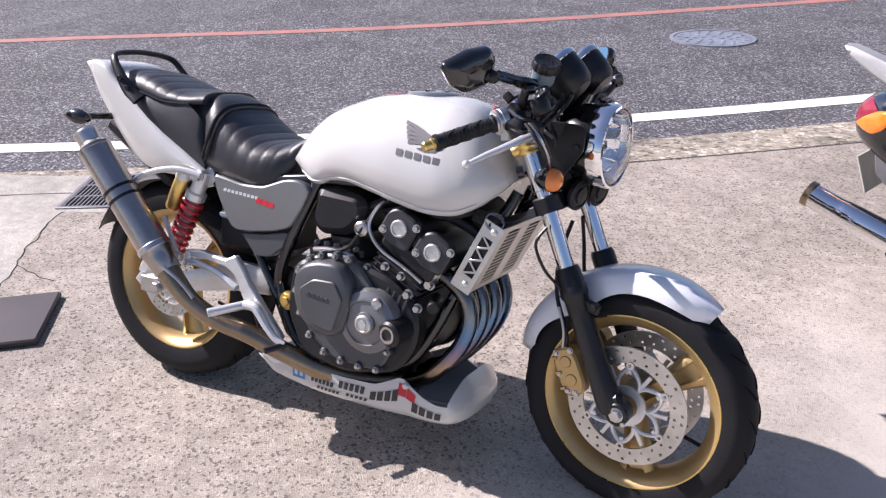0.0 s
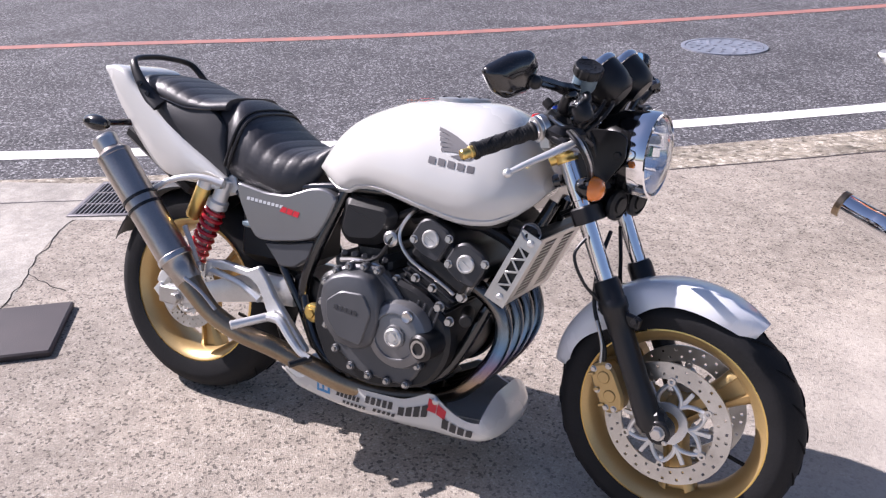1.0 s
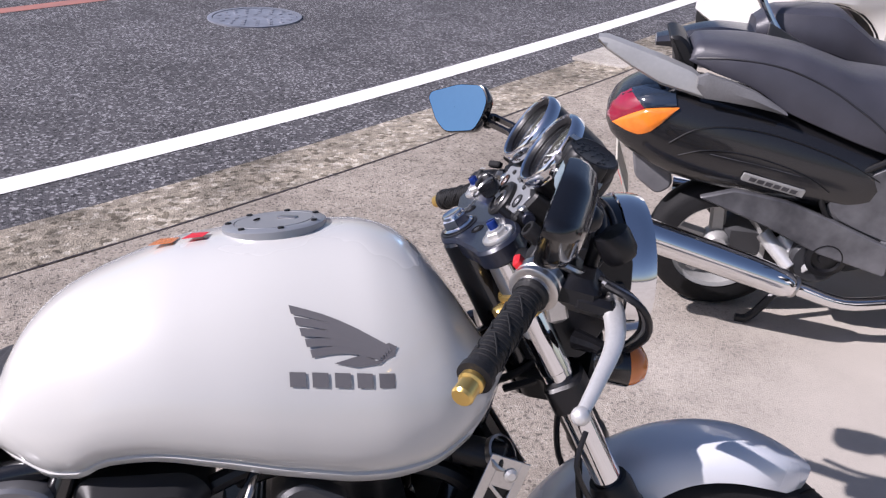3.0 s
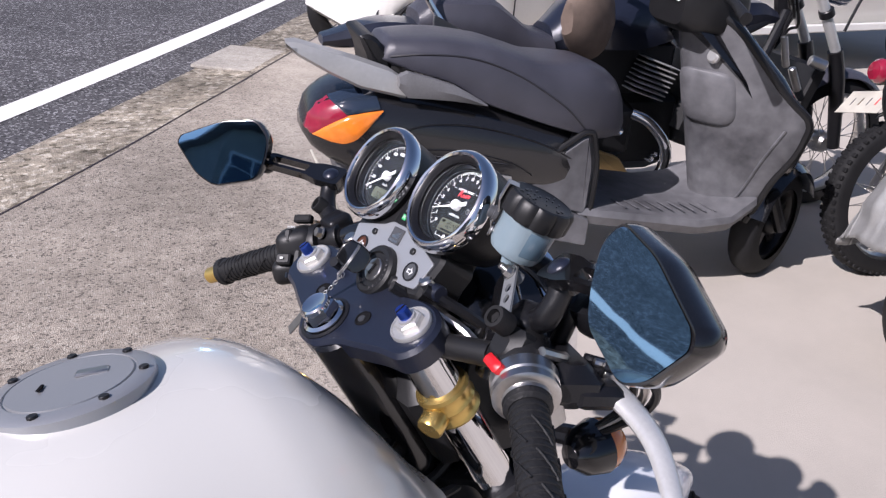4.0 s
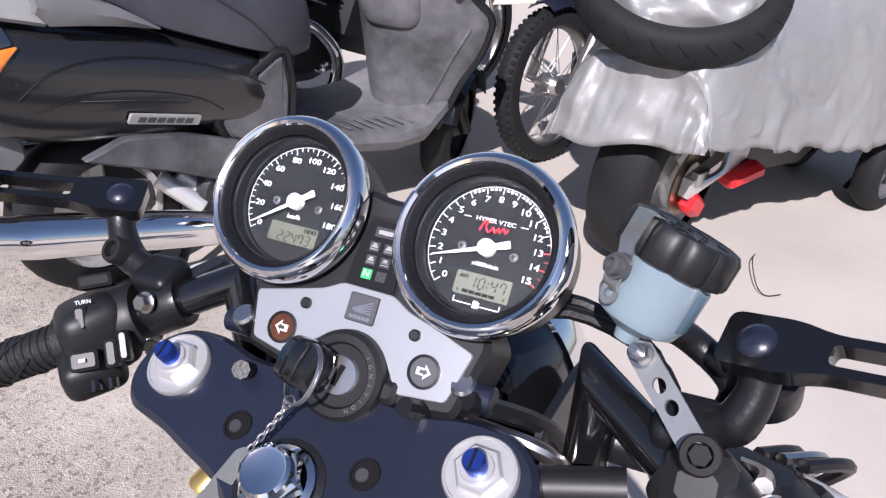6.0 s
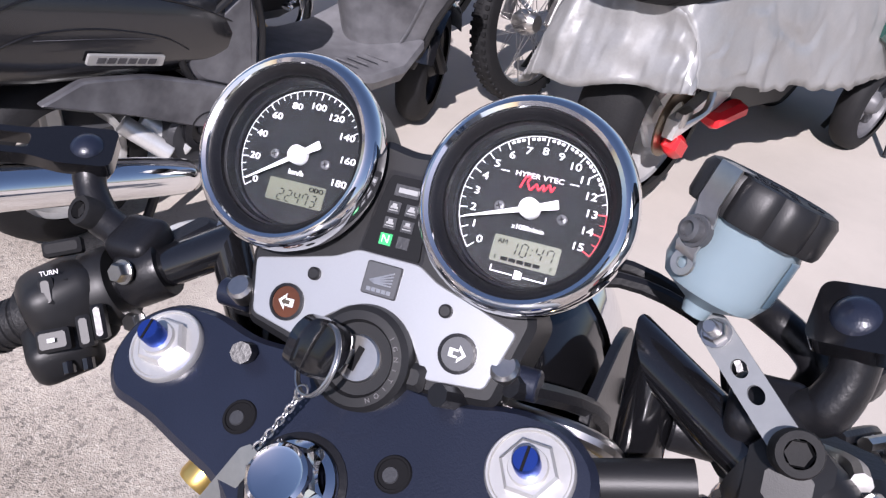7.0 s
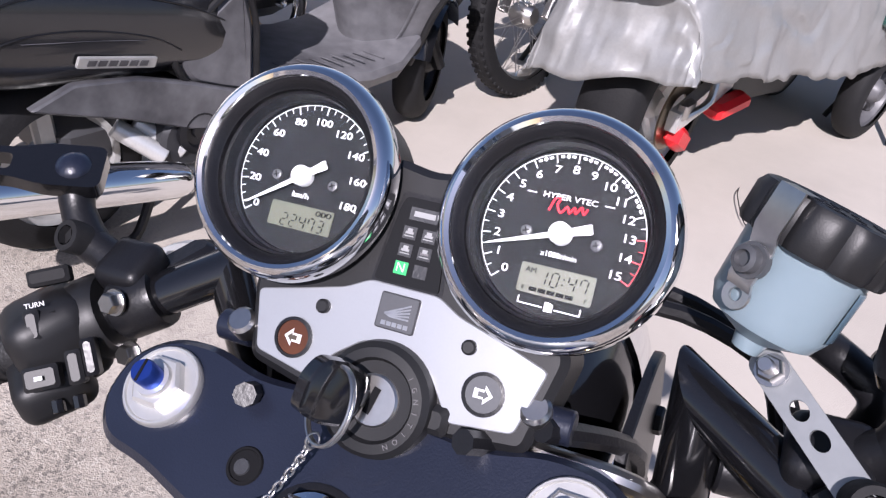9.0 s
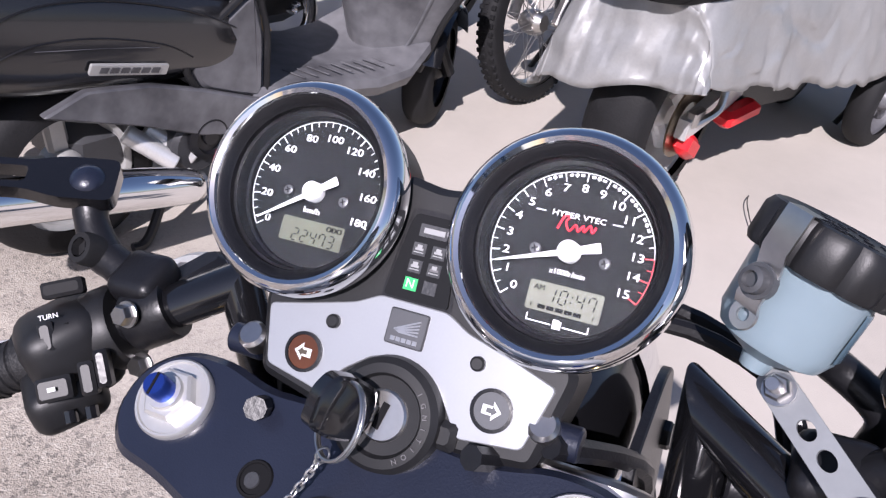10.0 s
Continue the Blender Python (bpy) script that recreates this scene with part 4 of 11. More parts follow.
def disc(name, c, r_out, r_in, carrier, steer, parent=None):
    """A drilled brake disc with a floating carrier. Axis along y."""
    c = V(c)
    bm = bm_new()
    th = 0.0026
    # ring of three bands; the middle ones are drilled by leaving square holes out
    n = 128
    rows = [r_in, r_in + (r_out - r_in) * 0.2, r_in + (r_out - r_in) * 0.36, r_in + (r_out - r_in) * 0.64, r_in + (r_out - r_in) * 0.8, r_out]
    grid = {}
    for i in range(n):
        q = 2 * math.pi * i / n
        for j, r in enumerate(rows):
            for s in (-1, 1):
                grid[i, j, s] = bm.verts.new(c + V((r * math.cos(q), s * th, r * math.sin(q))))
    holes = {(i, 1) for i in range(0, n, 5)} | {(i, 3) for i in range(2, n, 5)} 
    for i in range(n):
        k = (i + 1) % n
        for j in range(5):
            if (i, j) in holes:
                for a, b in (((i, j), (k, j)), ((k, j), (k, j + 1)), ((k, j + 1), (i, j + 1)), ((i, j + 1), (i, j))):
                    bm.faces.new((grid[(*a, -1)], grid[(*b, -1)], grid[(*b, 1)], grid[(*a, 1)]))
                continue
            bm.faces.new((grid[i, j, -1], grid[k, j, -1], grid[k, j + 1, -1], grid[i, j + 1, -1]))
            bm.faces.new((grid[i, j, 1], grid[i, j + 1, 1], grid[k, j + 1, 1], grid[k, j, 1]))
        for j in (0, 5):
            bm.faces.new((grid[i, j, -1], grid[k, j, -1], grid[k, j, 1], grid[i, j, 1]))
    d = bp_part(name, bm, DISC, parent, "drilled steel brake disc", steer=steer)
    ri, ro = 0.042, r_in - 0.008
    bm = bm_new()
    lathe(bm, c, (0, 1, 0), [(ri - 0.012, -0.004), (ri + 0.008, -0.004), (ri + 0.008, 0.004), (ri - 0.012, 0.004), (ri - 0.012, -0.004)], 32)
    bp_part("carrier", bm, ALU, d, "polished alloy disc carrier", steer=steer)
    for i in range(carrier):
        q0 = 2 * math.pi * i / carrier
        for off, r0, r1, wid, nm in ((0.0, ri, ro, 0.011, "carrier_arm"), (0.5, ro - 0.016, ro + 0.002, 0.012, "carrier_lug")):
            q = q0 + off * 2 * math.pi / carrier
            dv = V((math.cos(q), 0, math.sin(q)))
            bm = bm_new()
            box(bm, c + dv * (r0 + r1) / 2, (r1 - r0 + 0.004, 0.006, wid), dv, (0, 1, 0), 0.0015)
            bp_part(nm, bm, ALU, d, steer=steer)
        # curved links between the arms
        for sgn in (-1, 1):
            pts = []
            for k in range(6):
                u = k / 5
                q = q0 + sgn * 0.5 * u * 2 * math.pi / carrier
                r = ri + 0.012 + (ro - ri - 0.014) * u ** 0.8
                pts.append(c + V((r * math.cos(q), 0, r * math.sin(q))))
            bm = bm_new()
            tube(bm, pts, 0.0056, 8, 2)
            bp_part("carrier_link", bm, ALU, d, steer=steer)
    for i in range(carrier):
        q = 2 * math.pi * (i + 0.5) / carrier
        bm = bm_new()
        p = c + V(((r_in - 0.004) * math.cos(q), 0, (r_in - 0.004) * math.sin(q)))
        lathe(bm, p, (0, 1, 0), [(0.0045, -0.006), (0.0095, -0.006), (0.0095, 0.006), (0.0045, 0.006), (0.0045, -0.006)], 14)
        bp_part("button", bm, STEEL, d, steer=steer)
    return d


FW, RW = V((1.42, 0, 0.288)), V((0, 0, 0.320))
FORK_TOP = V((1.074, 0, 0.977))
DOWN = -AXIS


def fork_at(z, y):
    k = (FORK_TOP.z - z) / math.cos(RAKE)
    p = FORK_TOP + DOWN * k
    return V((p.x, y, p.z))


def front_end():
    wheel("front_wheel", FW, 0.288, 0.220, 0.122, True, 3, "gold cast front wheel with black road tyre")
    for side in (-1, 1):
        disc("front_disc", FW + V((0, side * 0.066, 0)), 0.148, 0.108, 6, True)
    for side in (-1, 1):
        y = side * 0.106
        bm = bm_new()
        cyl(bm, fork_at(0.925, y), fork_at(0.50, y), 0.0205, 24, 0.003)
        leg = bp_part("fork_leg", bm, CHROME, label="chromed fork tube", steer=True)
        bm = bm_new()
        a, b = fork_at(0.592, y), fork_at(0.30, y)
        d = (b - a).normalized()
        L = (b - a).length
        lathe(bm, a, d, [(0.021, -0.016), (0.027, -0.016), (0.031, -0.004), (0.031, 0.03), (0.0335, 0.034), (0.0335, 0.055), (0.0295, 0.062), (0.0285, 0.12), (0.0275, L * 0.7), (0.03, L * 0.86), (0.031, L), (0.024, L + 0.02), (1e-7, L + 0.022)], 26)
        low = bp_part("lower_leg", bm, BLACK_SATIN, leg, "black fork lower", steer=True)
        bm = bm_new()
        cyl(bm, (FW.x, y - side * 0.02, FW.z), (FW.x, y + side * 0.024, FW.z), 0.029, 20, 0.004)
        box(bm, (FW.x - 0.012, y, FW.z + 0.012), (0.06, 0.042, 0.055), (0.43, 0, -0.9), (0, 1, 0), 0.01)
        bp_part("axle_clamp", bm, BLACK_SATIN, leg, steer=True)
        bm = bm_new()
        bolt(bm, (FW.x, y + side * 0.022, FW.z), (0, side, 0), 0.0145, 0.012)
        bp_part("axle_nut", bm, STEEL, leg, steer=True)
        bm = bm_new()
        bolt(bm, (FW.x + 0.018, y + side * 0.02, FW.z - 0.018), (0, side, 0), 0.006)
        bolt(bm, (FW.x - 0.028, y + side * 0.02, FW.z + 0.02), (0, side, 0), 0.006)
        bp_part("clamp_bolt", bm, STEEL, leg, steer=True)
        # mudguard stay
        bm = bm_new()
        p = fork_at(0.53, y)
        box(bm, p + V((0.035, side * 0.004, -0.004)), (0.05, 0.016, 0.03), (0.95, 0, -0.2), (0, 1, 0), 0.006)
        bolt(bm, p + V((0.048, side * 0.012, -0.002)), (0, side, 0), 0.008)
        bp_part("mudguard_stay", bm, BLACK_SATIN, leg, steer=True)
        # caliper on its bracket
        q = V((1.285, side * 0.066, 0.35))
        bm = bm_new()
        ex, ez = V((0.42, 0, -0.9)).normalized(), V((0.9, 0, 0.42)).normalized()
        prof = round_poly([(-0.062, -0.024), (-0.03, -0.034), (0.03, -0.034), (0.062, -0.022), (0.06, 0.02), (0.03, 0.032), (-0.035, 0.03), (-0.06, 0.018)], 0.012)
        slab_poly(bm, prof, q + V((0, side * 0.008, 0)), ex, ez, 0.036 if (ex.cross(ez)).y * side > 0 else -0.036, 0.006)
        slab_poly(bm, [(x * 0.9, y_ * 0.9) for x, y_ in prof], q - V((0, side * 0.008, 0)), ex, ez, -0.026 if (ex.cross(ez)).y * side > 0 else 0.026, 0.004)
        cal = bp_part("brake_caliper", bm, GOLD, label="gold brake caliper", steer=True)
        for u in (-0.026, 0.02):
            bm = bm_new()
            lathe(bm, q + ex * u + V((0, side * 0.043, 0)), (0, side, 0), [(1e-7, 0.004), (0.013, 0.004), (0.016, 0.0), (0.017, -0.006)], 18)
            bp_part("piston_cover", bm, GOLD, cal, steer=True)
        for u in (-0.04, -0.003, 0.036):
            bm = bm_new()
            box(bm, q + ex * u - ez * 0.026 + V((0, side * 0.024, 0)), (0.007, 0.052, 0.016), ex, (0, 1, 0), 0.002)
            bp_part("caliper_rib", bm, GOLD, cal, steer=True)
        for u, w in ((-0.05, 0.02), (-0.05, -0.018), (0.052, 0.0), (0.0, -0.026), (0.045, -0.018)):
            bm = bm_new()
            bolt(bm, q + ex * u + ez * w + V((0, side * 0.043, 0)), (0, side, 0), 0.0065)
            bp_part("caliper_bolt", bm, STEEL, cal, steer=True)
        bm = bm_new()
        tube(bm, [q + ex * -0.05 + V((0, side * 0.03, 0)), (1.262, side * 0.095, 0.44), (1.222, side * 0.085, 0.53), (1.215, side * 0.07, 0.62), (1.22, side * 0.03, 0.70)], 0.0052, 8)
        bp_part("brake_hose", bm, BLACK_SATIN, cal, "black brake hose", steer=True)
        bm = bm_new()
        tube(bm, [q + ex * -0.06 + V((0, side * 0.036, 0)), (1.255, side * 0.098, 0.45), (1.235, side * 0.094, 0.50)], 0.004, 8)
        bp_part("hose_fitting", bm, STEEL, cal, steer=True)
    # front mudguard
    bm = bm_new()
    rings = []
    for i in range(29):
        q = radians(57 + 112 * (1 - i / 28))
        u = i / 28
        r = 0.318 + 0.012 * math.sin(math.pi * u)
        c = FW + V((r * math.cos(q), 0, r * math.sin(q)))
        n = V((math.cos(q), 0, math.sin(q)))
        w = 0.068 * (1 - 0.55 * max(0, (abs(u - 0.5) * 2 - 0.6) / 0.4) ** 2)
        skirt = 0.075 if 0.18 < u < 0.62 else 0.052
        skirt = 0.045 + 0.034 * math.exp(-((u - 0.40) / 0.16) ** 2)
        ring = []
        for k in range(15):
            v = -1 + 2 * k / 14
            ring.append(c + V((0, w * math.sin(v * 1.45) / math.sin(1.45), 0)) - n * (skirt * abs(v) ** 3.2))
        rings.append(ring + [p - n * 0.0035 for p in ring[::-1]])
    loft(bm, rings)
    bp_part("front_mudguard", bm, PEARL_SHADE_TINT, label="pearl white front mudguard", steer=True, sharp=60)
    # lower yoke, steering stem, upper yoke
    bm = bm_new()
    o = fork_at(0.745, 0)
    ex = V((math.cos(RAKE), 0, math.sin(RAKE)))
    poly = round_poly([(-0.06, 0.035), (-0.06, -0.035), (-0.02, -0.09), (-0.03, -0.13), (0.02, -0.14), (0.036, -0.1), (0.02, 0), (0.036, 0.1), (0.02, 0.14), (-0.03, 0.13), (-0.02, 0.09)], 0.016)
    slab_poly(bm, poly, o - AXIS * 0.02, ex, (0, 1, 0), 0.04, 0.004)
    bp_part("lower_yoke", bm, BLACK_SATIN, label="black lower fork yoke", steer=True)
    bm = bm_new()
    cyl(bm, STEM + AXIS * -0.28, STEM + AXIS * -0.03, 0.03, 20)
    bp_part("steering_head", bm, BLACK_GLOSS)
    # headlamp
    hc = V((1.238, 0, 0.886))
    hd = V((1, 0, -0.02)).normalized()
    bm = bm_new()
    lathe(bm, hc, hd, [(1e-7, -0.09), (0.05, -0.085), (0.078, -0.065), (0.092, -0.03), (0.0955, 0.0), (0.0962, 0.024)], 40)
    h = bp_part("headlamp", bm, BLACK_GLOSS, label="round chrome ringed headlamp", steer=True)
    bm = bm_new()
    lathe(bm, hc, hd, [(0.095, 0.022), (0.0995, 0.024), (0.1, 0.04), (0.0995, 0.052), (0.097, 0.061), (0.092, 0.063), (0.0895, 0.058), (0.091, 0.02)], 56)
    bp_part("headlamp_ring", bm, CHROME, h, "chrome headlamp ring", steer=True)
    bm = bm_new()
    lathe(bm, hc, hd, [(0.012, -0.04), (0.03, -0.035), (0.06, -0.01), (0.08, 0.02), (0.09, 0.052)], 40)
    bp_part("reflector", bm, CHROME, h, steer=True)
    for i in range(10):
        q = 2 * math.pi * i / 10
        bm = bm_new()
        p = hc + V((0, 0.062 * math.cos(q), 0.062 * math.sin(q)))
        box(bm, p + hd * 0.02, (0.05, 0.026, 0.03), (0.7, -math.cos(q) * 0.7, -math.sin(q) * 0.7), (0, -math.sin(q), math.cos(q)), 0.004)
        bp_part("reflector_facet", bm, CHROME, h, steer=True)
    bm = bm_new()
    lathe(bm, hc, hd, [(1e-7, 0.082), (0.03, 0.08), (0.06, 0.074), (0.085, 0.062), (0.091, 0.056), (0.091, 0.052), (0.06, 0.07), (0.03, 0.076), (1e-7, 0.078)], 40)
    glass = bp_part("headlamp_glass", bm, CLEAR, h, steer=True)
    glass.visible_shadow = False
    bm = bm_new()
    lathe(bm, hc + hd * 0.0, hd, [(1e-7, 0.03), (0.016, 0.03), (0.018, 0.0), (0.014, -0.03)], 20)
    bp_part("bulb_cover", bm, STEEL, h, steer=True)
    for side in (-1, 1):
        bm = bm_new()
        poly = round_poly([(1.135, 0.87), (1.16, 0.80), (1.2, 0.79), (1.262, 0.88), (1.262, 0.93), (1.235, 0.94), (1.16, 0.94)], 0.012)
        slab_poly(bm, poly, (0, side * 0.105, 0), (1, 0, 0), (0, 0, 1), 0.006, 0.001)
        bolt(bm, (1.245, side * 0.108, 0.888), (0, side, 0), 0.009)
        bp_part("lamp_bracket", bm, BLACK_SATIN, steer=True)
        bm = bm_new()
        cyl(bm, fork_at(0.93, side * 0.106), fork_at(0.775, side * 0.106), 0.0222, 24)
        bp_part("upper_tube", bm, CHROME, label="chrome upper fork tube", steer=True)
        # front turn signal
        bm = bm_new()
        tube(bm, [(1.19, side * 0.125, 0.825), (1.21, side * 0.15, 0.825), (1.225, side * 0.175, 0.824)], [0.014, 0.01, 0.012], 10)
        lathe(bm, (1.228, side * 0.2, 0.824), (1, 0, -0.02), [(1e-7, -0.034), (0.012, -0.032), (0.023, -0.019), (0.027, -0.002), (0.028, 0.003)], 22)
        s = bp_part("front_signal", bm, BLACK_GLOSS, label="front turn signal with amber lens", steer=True)
        bm = bm_new()
        lathe(bm, (1.228, side * 0.2, 0.824), (1, 0, -0.02), [(0.0272, 0.002), (0.0262, 0.012), (0.021, 0.023), (0.011, 0.029), (1e-7, 0.031)], 22)
        bp_part("lens", bm, AMBER, s, steer=True)
    # twin horns below the lamp
    for y, x in ((-0.045, 1.235), (0.04, 1.25)):
        bm = bm_new()
        c = V((x, y, 0.768))
        lathe(bm, c, (1, -0.2, -0.15), [(1e-7, -0.03), (0.02, -0.028), (0.03, -0.012), (0.038, -0.006), (0.038, 0.004), (0.03, 0.008), (0.029, 0.004), (0.02, 0.006), (0.019, 0.011), (1e-7, 0.012)], 26)
        bp_part("horn", bm, BLACK_PLASTIC, label="round black horn", steer=True)
    # cables behind the lamp
    for i, (y, x) in enumerate(((-0.05, 1.13), (0.02, 1.15), (0.06, 1.12), (-0.02, 1.17), (-0.08, 1.15))):
        bm = bm_new()
        tube(bm, [(x - 0.03, y, 0.98), (x + 0.03, y * 1.4, 0.92), (x + 0.045, y * 1.2, 0.84), (x + 0.02, y, 0.76), (x - 0.04, y * 0.6, 0.72)], 0.006, 8)
        bp_part("cable", bm, BLACK_SATIN, steer=True)
    bm = bm_new()
    tube(bm, [(1.205, -0.14, 0.70), (1.19, -0.16, 0.66), (1.215, -0.15, 0.60), (1.25, -0.125, 0.555), (1.24, -0.10, 0.53)], 0.004, 8)
    bp_part("hose_loop", bm, BLACK_SATIN, steer=True)
    bm = bm_new()
    box(bm, (1.16, 0, 0.83), (0.09, 0.15, 0.13), (0.9, 0, 0.42), (0, 1, 0), 0.02)
    bp_part("wiring_box", bm, BLACK_PLASTIC, steer=True)


def rear_end():
    wheel("rear_wheel", RW, 0.312, 0.219, 0.162, False, 3, "gold cast rear wheel with wide black tyre")
    disc("rear_disc", RW + V((0, -0.085, 0)), 0.11, 0.075, 5, False)
    for side in (-1, 1):
        # swingarm beam, box section with a truss below
        bm = bm_new()
        rings = []
        for x, z, h, w in ((-0.055, 0.312, 0.055, 0.026), (0.03, 0.325, 0.05, 0.028), (0.15, 0.36, 0.07, 0.03), (0.28, 0.395, 0.085, 0.03), (0.40, 0.40, 0.075, 0.034)):
            y = side * (0.118 if x < 0.1 else 0.105)
            rings.append([V((x, y + w / 2 * a, z + h / 2 * b)) for a, b in ((1, -0.7), (0.7, -1), (-0.7, -1), (-1, -0.7), (-1, 0.7), (-0.7, 1), (0.7, 1), (1, 0.7))])
        loft(bm, rings)
        s = bp_part("swingarm", bm, ALU, label="bare aluminium swingarm")
        bm = bm_new()
        box(bm, (-0.035, side * 0.132, 0.312), (0.07, 0.01, 0.05), bevel=0.006)
        bolt(bm, (0, side * 0.137, 0.312), (0, side, 0), 0.016, 0.014)
        bp_part("axle_adjuster", bm, STEEL, s)
        # shock
        a, b = V((0.165, side * 0.135, 0.672)), V((0.045, side * 0.138, 0.39))
        d = (b - a).normalized()
        L = (b - a).length
        bm = bm_new()
        lathe(bm, a, d, [(1e-7, -0.012), (0.018, -0.012), (0.022, 0.0), (0.022, 0.05), (0.03, 0.055), (0.03, 0.075), (0.016, 0.08), (0.015, L), (1e-7, L)], 22)
        sh = bp_part("shock_absorber", bm, ALU, label="rear shock with red spring and gold reservoir")
        bm = bm_new()
        pts = []
        turns = 9
        e1, e2, _ = frame_of(d)
        for k in range(turns * 12 + 1):
            q = 2 * math.pi * k / 12
            u = 0.075 + (L - 0.11) * k / (turns * 12)
            pts.append(a + d * u + (e1 * math.cos(q) + e2 * math.sin(q)) * 0.0265)
        tube(bm, pts, 0.0062, 8, 1)
        bp_part("spring", bm, RED_SPRING, sh, "red coil spring")
        bm = bm_new()
        r0 = a + V((-0.055, side * 0.012, 0.005))
        lathe(bm, r0, d, [(1e-7, -0.004), (0.017, -0.004), (0.021, 0.004), (0.021, 0.03), (0.0215, 0.032), (0.0215, 0.115), (0.018, 0.122), (1e-7, 0.124)], 22)
        bp_part("reservoir", bm, GOLD_BRIGHT, sh, "gold anodised reservoir")
        bm = bm_new()
        lathe(bm, r0, d, [(0.0222, -0.002), (0.0222, 0.022), (0.0212, 0.022), (0.0212, -0.002), (0.0222, -0.002)], 22)
        box(bm, (a + r0) / 2 + d * 0.012, (0.05, 0.02, 0.02), bevel=0.005)
        bp_part("reservoir_neck", bm, ALU, sh)
        bm = bm_new()
        bolt(bm, a + V((0, side * 0.016, 0)), (0, side, 0), 0.013, 0.014)
        bp_part("shock_bolt", bm, STEEL, sh)
        bm = bm_new()
        bolt(bm, b + V((0, side * 0.012, 0)), (0, side, 0), 0.011, 0.012)
        bp_part("shock_bolt", bm, STEEL, sh)
        # top mount and muffler stay
        bm = bm_new()
        box(bm, (0.17, side * 0.118, 0.668), (0.055, 0.02, 0.06), (0.93, 0, 0.3), (0, 1, 0), 0.012)
        bp_part("shock_mount", bm, ALU)
    bm = bm_new()
    tube(bm, [(0.18, -0.16, 0.675), (0.10, -0.175, 0.685), (0.02, -0.2, 0.665), (-0.035, -0.215, 0.625)], [0.011, 0.009, 0.008, 0.009], 10)
    bp_part("muffler_stay", bm, ALU, label="aluminium muffler stay")
    # rear caliper
    bm = bm_new()
    box(bm, (-0.075, -0.088, 0.36), (0.07, 0.05, 0.05), (0.5, 0, 0.86), (0, 1, 0), 0.012)
    box(bm, (-0.06, -0.118, 0.30), (0.09, 0.012, 0.035), (0.6, 0, -0.5), (0, 1, 0), 0.006)
    bp_part("rear_caliper", bm, ALU, label="small alloy rear brake caliper")
    # seat rail tubes and frame
    for side in (-1, 1):
        bm = bm_new()
        tube(bm, [(0.555, side * 0.128, 0.715), (0.50, side * 0.142, 0.585), (0.455, side * 0.142, 0.47), (0.44, side * 0.13, 0.40)], 0.0165, 12)
        f = bp_part("frame_tube", bm, BLACK_GLOSS, label="gloss black frame tube")
        bm = bm_new()
        tube(bm, [(0.20, side * 0.12, 0.655), (0.30, side * 0.13, 0.58), (0.385, side * 0.138, 0.46), (0.455, side * 0.135, 0.35)], 0.0115, 10)
        bp_part("frame_tube", bm, BLACK_GLOSS)
        bm = bm_new()
        tube(bm, [(0.44, side * 0.13, 0.43), (0.47, side * 0.14, 0.35), (0.52, side * 0.145, 0.27), (0.60, side * 0.14, 0.235), (0.75, side * 0.13, 0.245), (0.85, side * 0.125, 0.275), (0.91, side * 0.115, 0.36), (0.98, side * 0.1, 0.52), (1.08, side * 0.05, 0.75)], 0.0155, 12)
        bp_part("cradle_tube", bm, BLACK_GLOSS, label="gloss black cradle tube")
        bm = bm_new()
        tube(bm, [(1.08, side * 0.035, 0.80), (0.9, side * 0.09, 0.74), (0.7, side * 0.11, 0.72), (0.55, side * 0.125, 0.715), (0.2, side * 0.11, 0.675), (-0.1, side * 0.1, 0.75)], 0.0155, 12)
        bp_part("top_tube", bm, BLACK_GLOSS)
        # pivot plate
        bm = bm_new()
        slab_poly(bm, round_poly([(0.40, 0.46), (0.475, 0.46), (0.53, 0.34), (0.535, 0.25), (0.47, 0.26), (0.42, 0.36)], 0.02), (0, side * 0.125, 0), (1, 0, 0), (0, 0, 1), 0.012 * -side * -1 if side < 0 else -0.012, 0)
        bp_part("pivot_plate", bm, BLACK_SATIN)
    bm = bm_new()
    for x, z in ((0.582, 0.236), (0.612, 0.236)):
        lathe(bm, (x, -0.141, z), (1, 0, 0.02), [(0.0165, -0.008), (0.0195, -0.007), (0.0195, 0.007), (0.0165, 0.008)], 18)
    box(bm, (0.597, -0.148, 0.25), (0.045, 0.02, 0.016), bevel=0.004)
    bp_part("cradle_joint", bm, BLACK_SATIN, label="bolted joint of the frame cradle")
    # rearset: bracket, peg, brake lever
    bm = bm_new()
    arm = round_poly([(0.138, 0.466), (0.192, 0.474), (0.283, 0.464), (0.318, 0.481), (0.345, 0.452), (0.374, 0.408), (0.466, 0.305), (0.488, 0.28), (0.468, 0.262), (0.430, 0.298), (0.388, 0.338), (0.352, 0.36), (0.333, 0.40), (0.318, 0.425), (0.29, 0.443), (0.215, 0.451), (0.19, 0.447), (0.172, 0.452), (0.15, 0.446)], 0.008)
    slab_poly(bm, arm, (0.012, -0.172, -0.004), (1, 0, 0), (0, 0, 1), 0.018, 0.004)
    tube(bm, [(0.155, -0.182, 0.435), (0.21, -0.182, 0.428), (0.27, -0.182, 0.415), (0.335, -0.182, 0.385)], [0.011, 0.009, 0.009, 0.012], 10)
    tube(bm, [(0.165, -0.182, 0.46), (0.155, -0.182, 0.42)], [0.012, 0.012], 10)
    rs = bp_part("rearset", bm, ALU, label="polished aluminium footrest bracket")
    bm = bm_new()
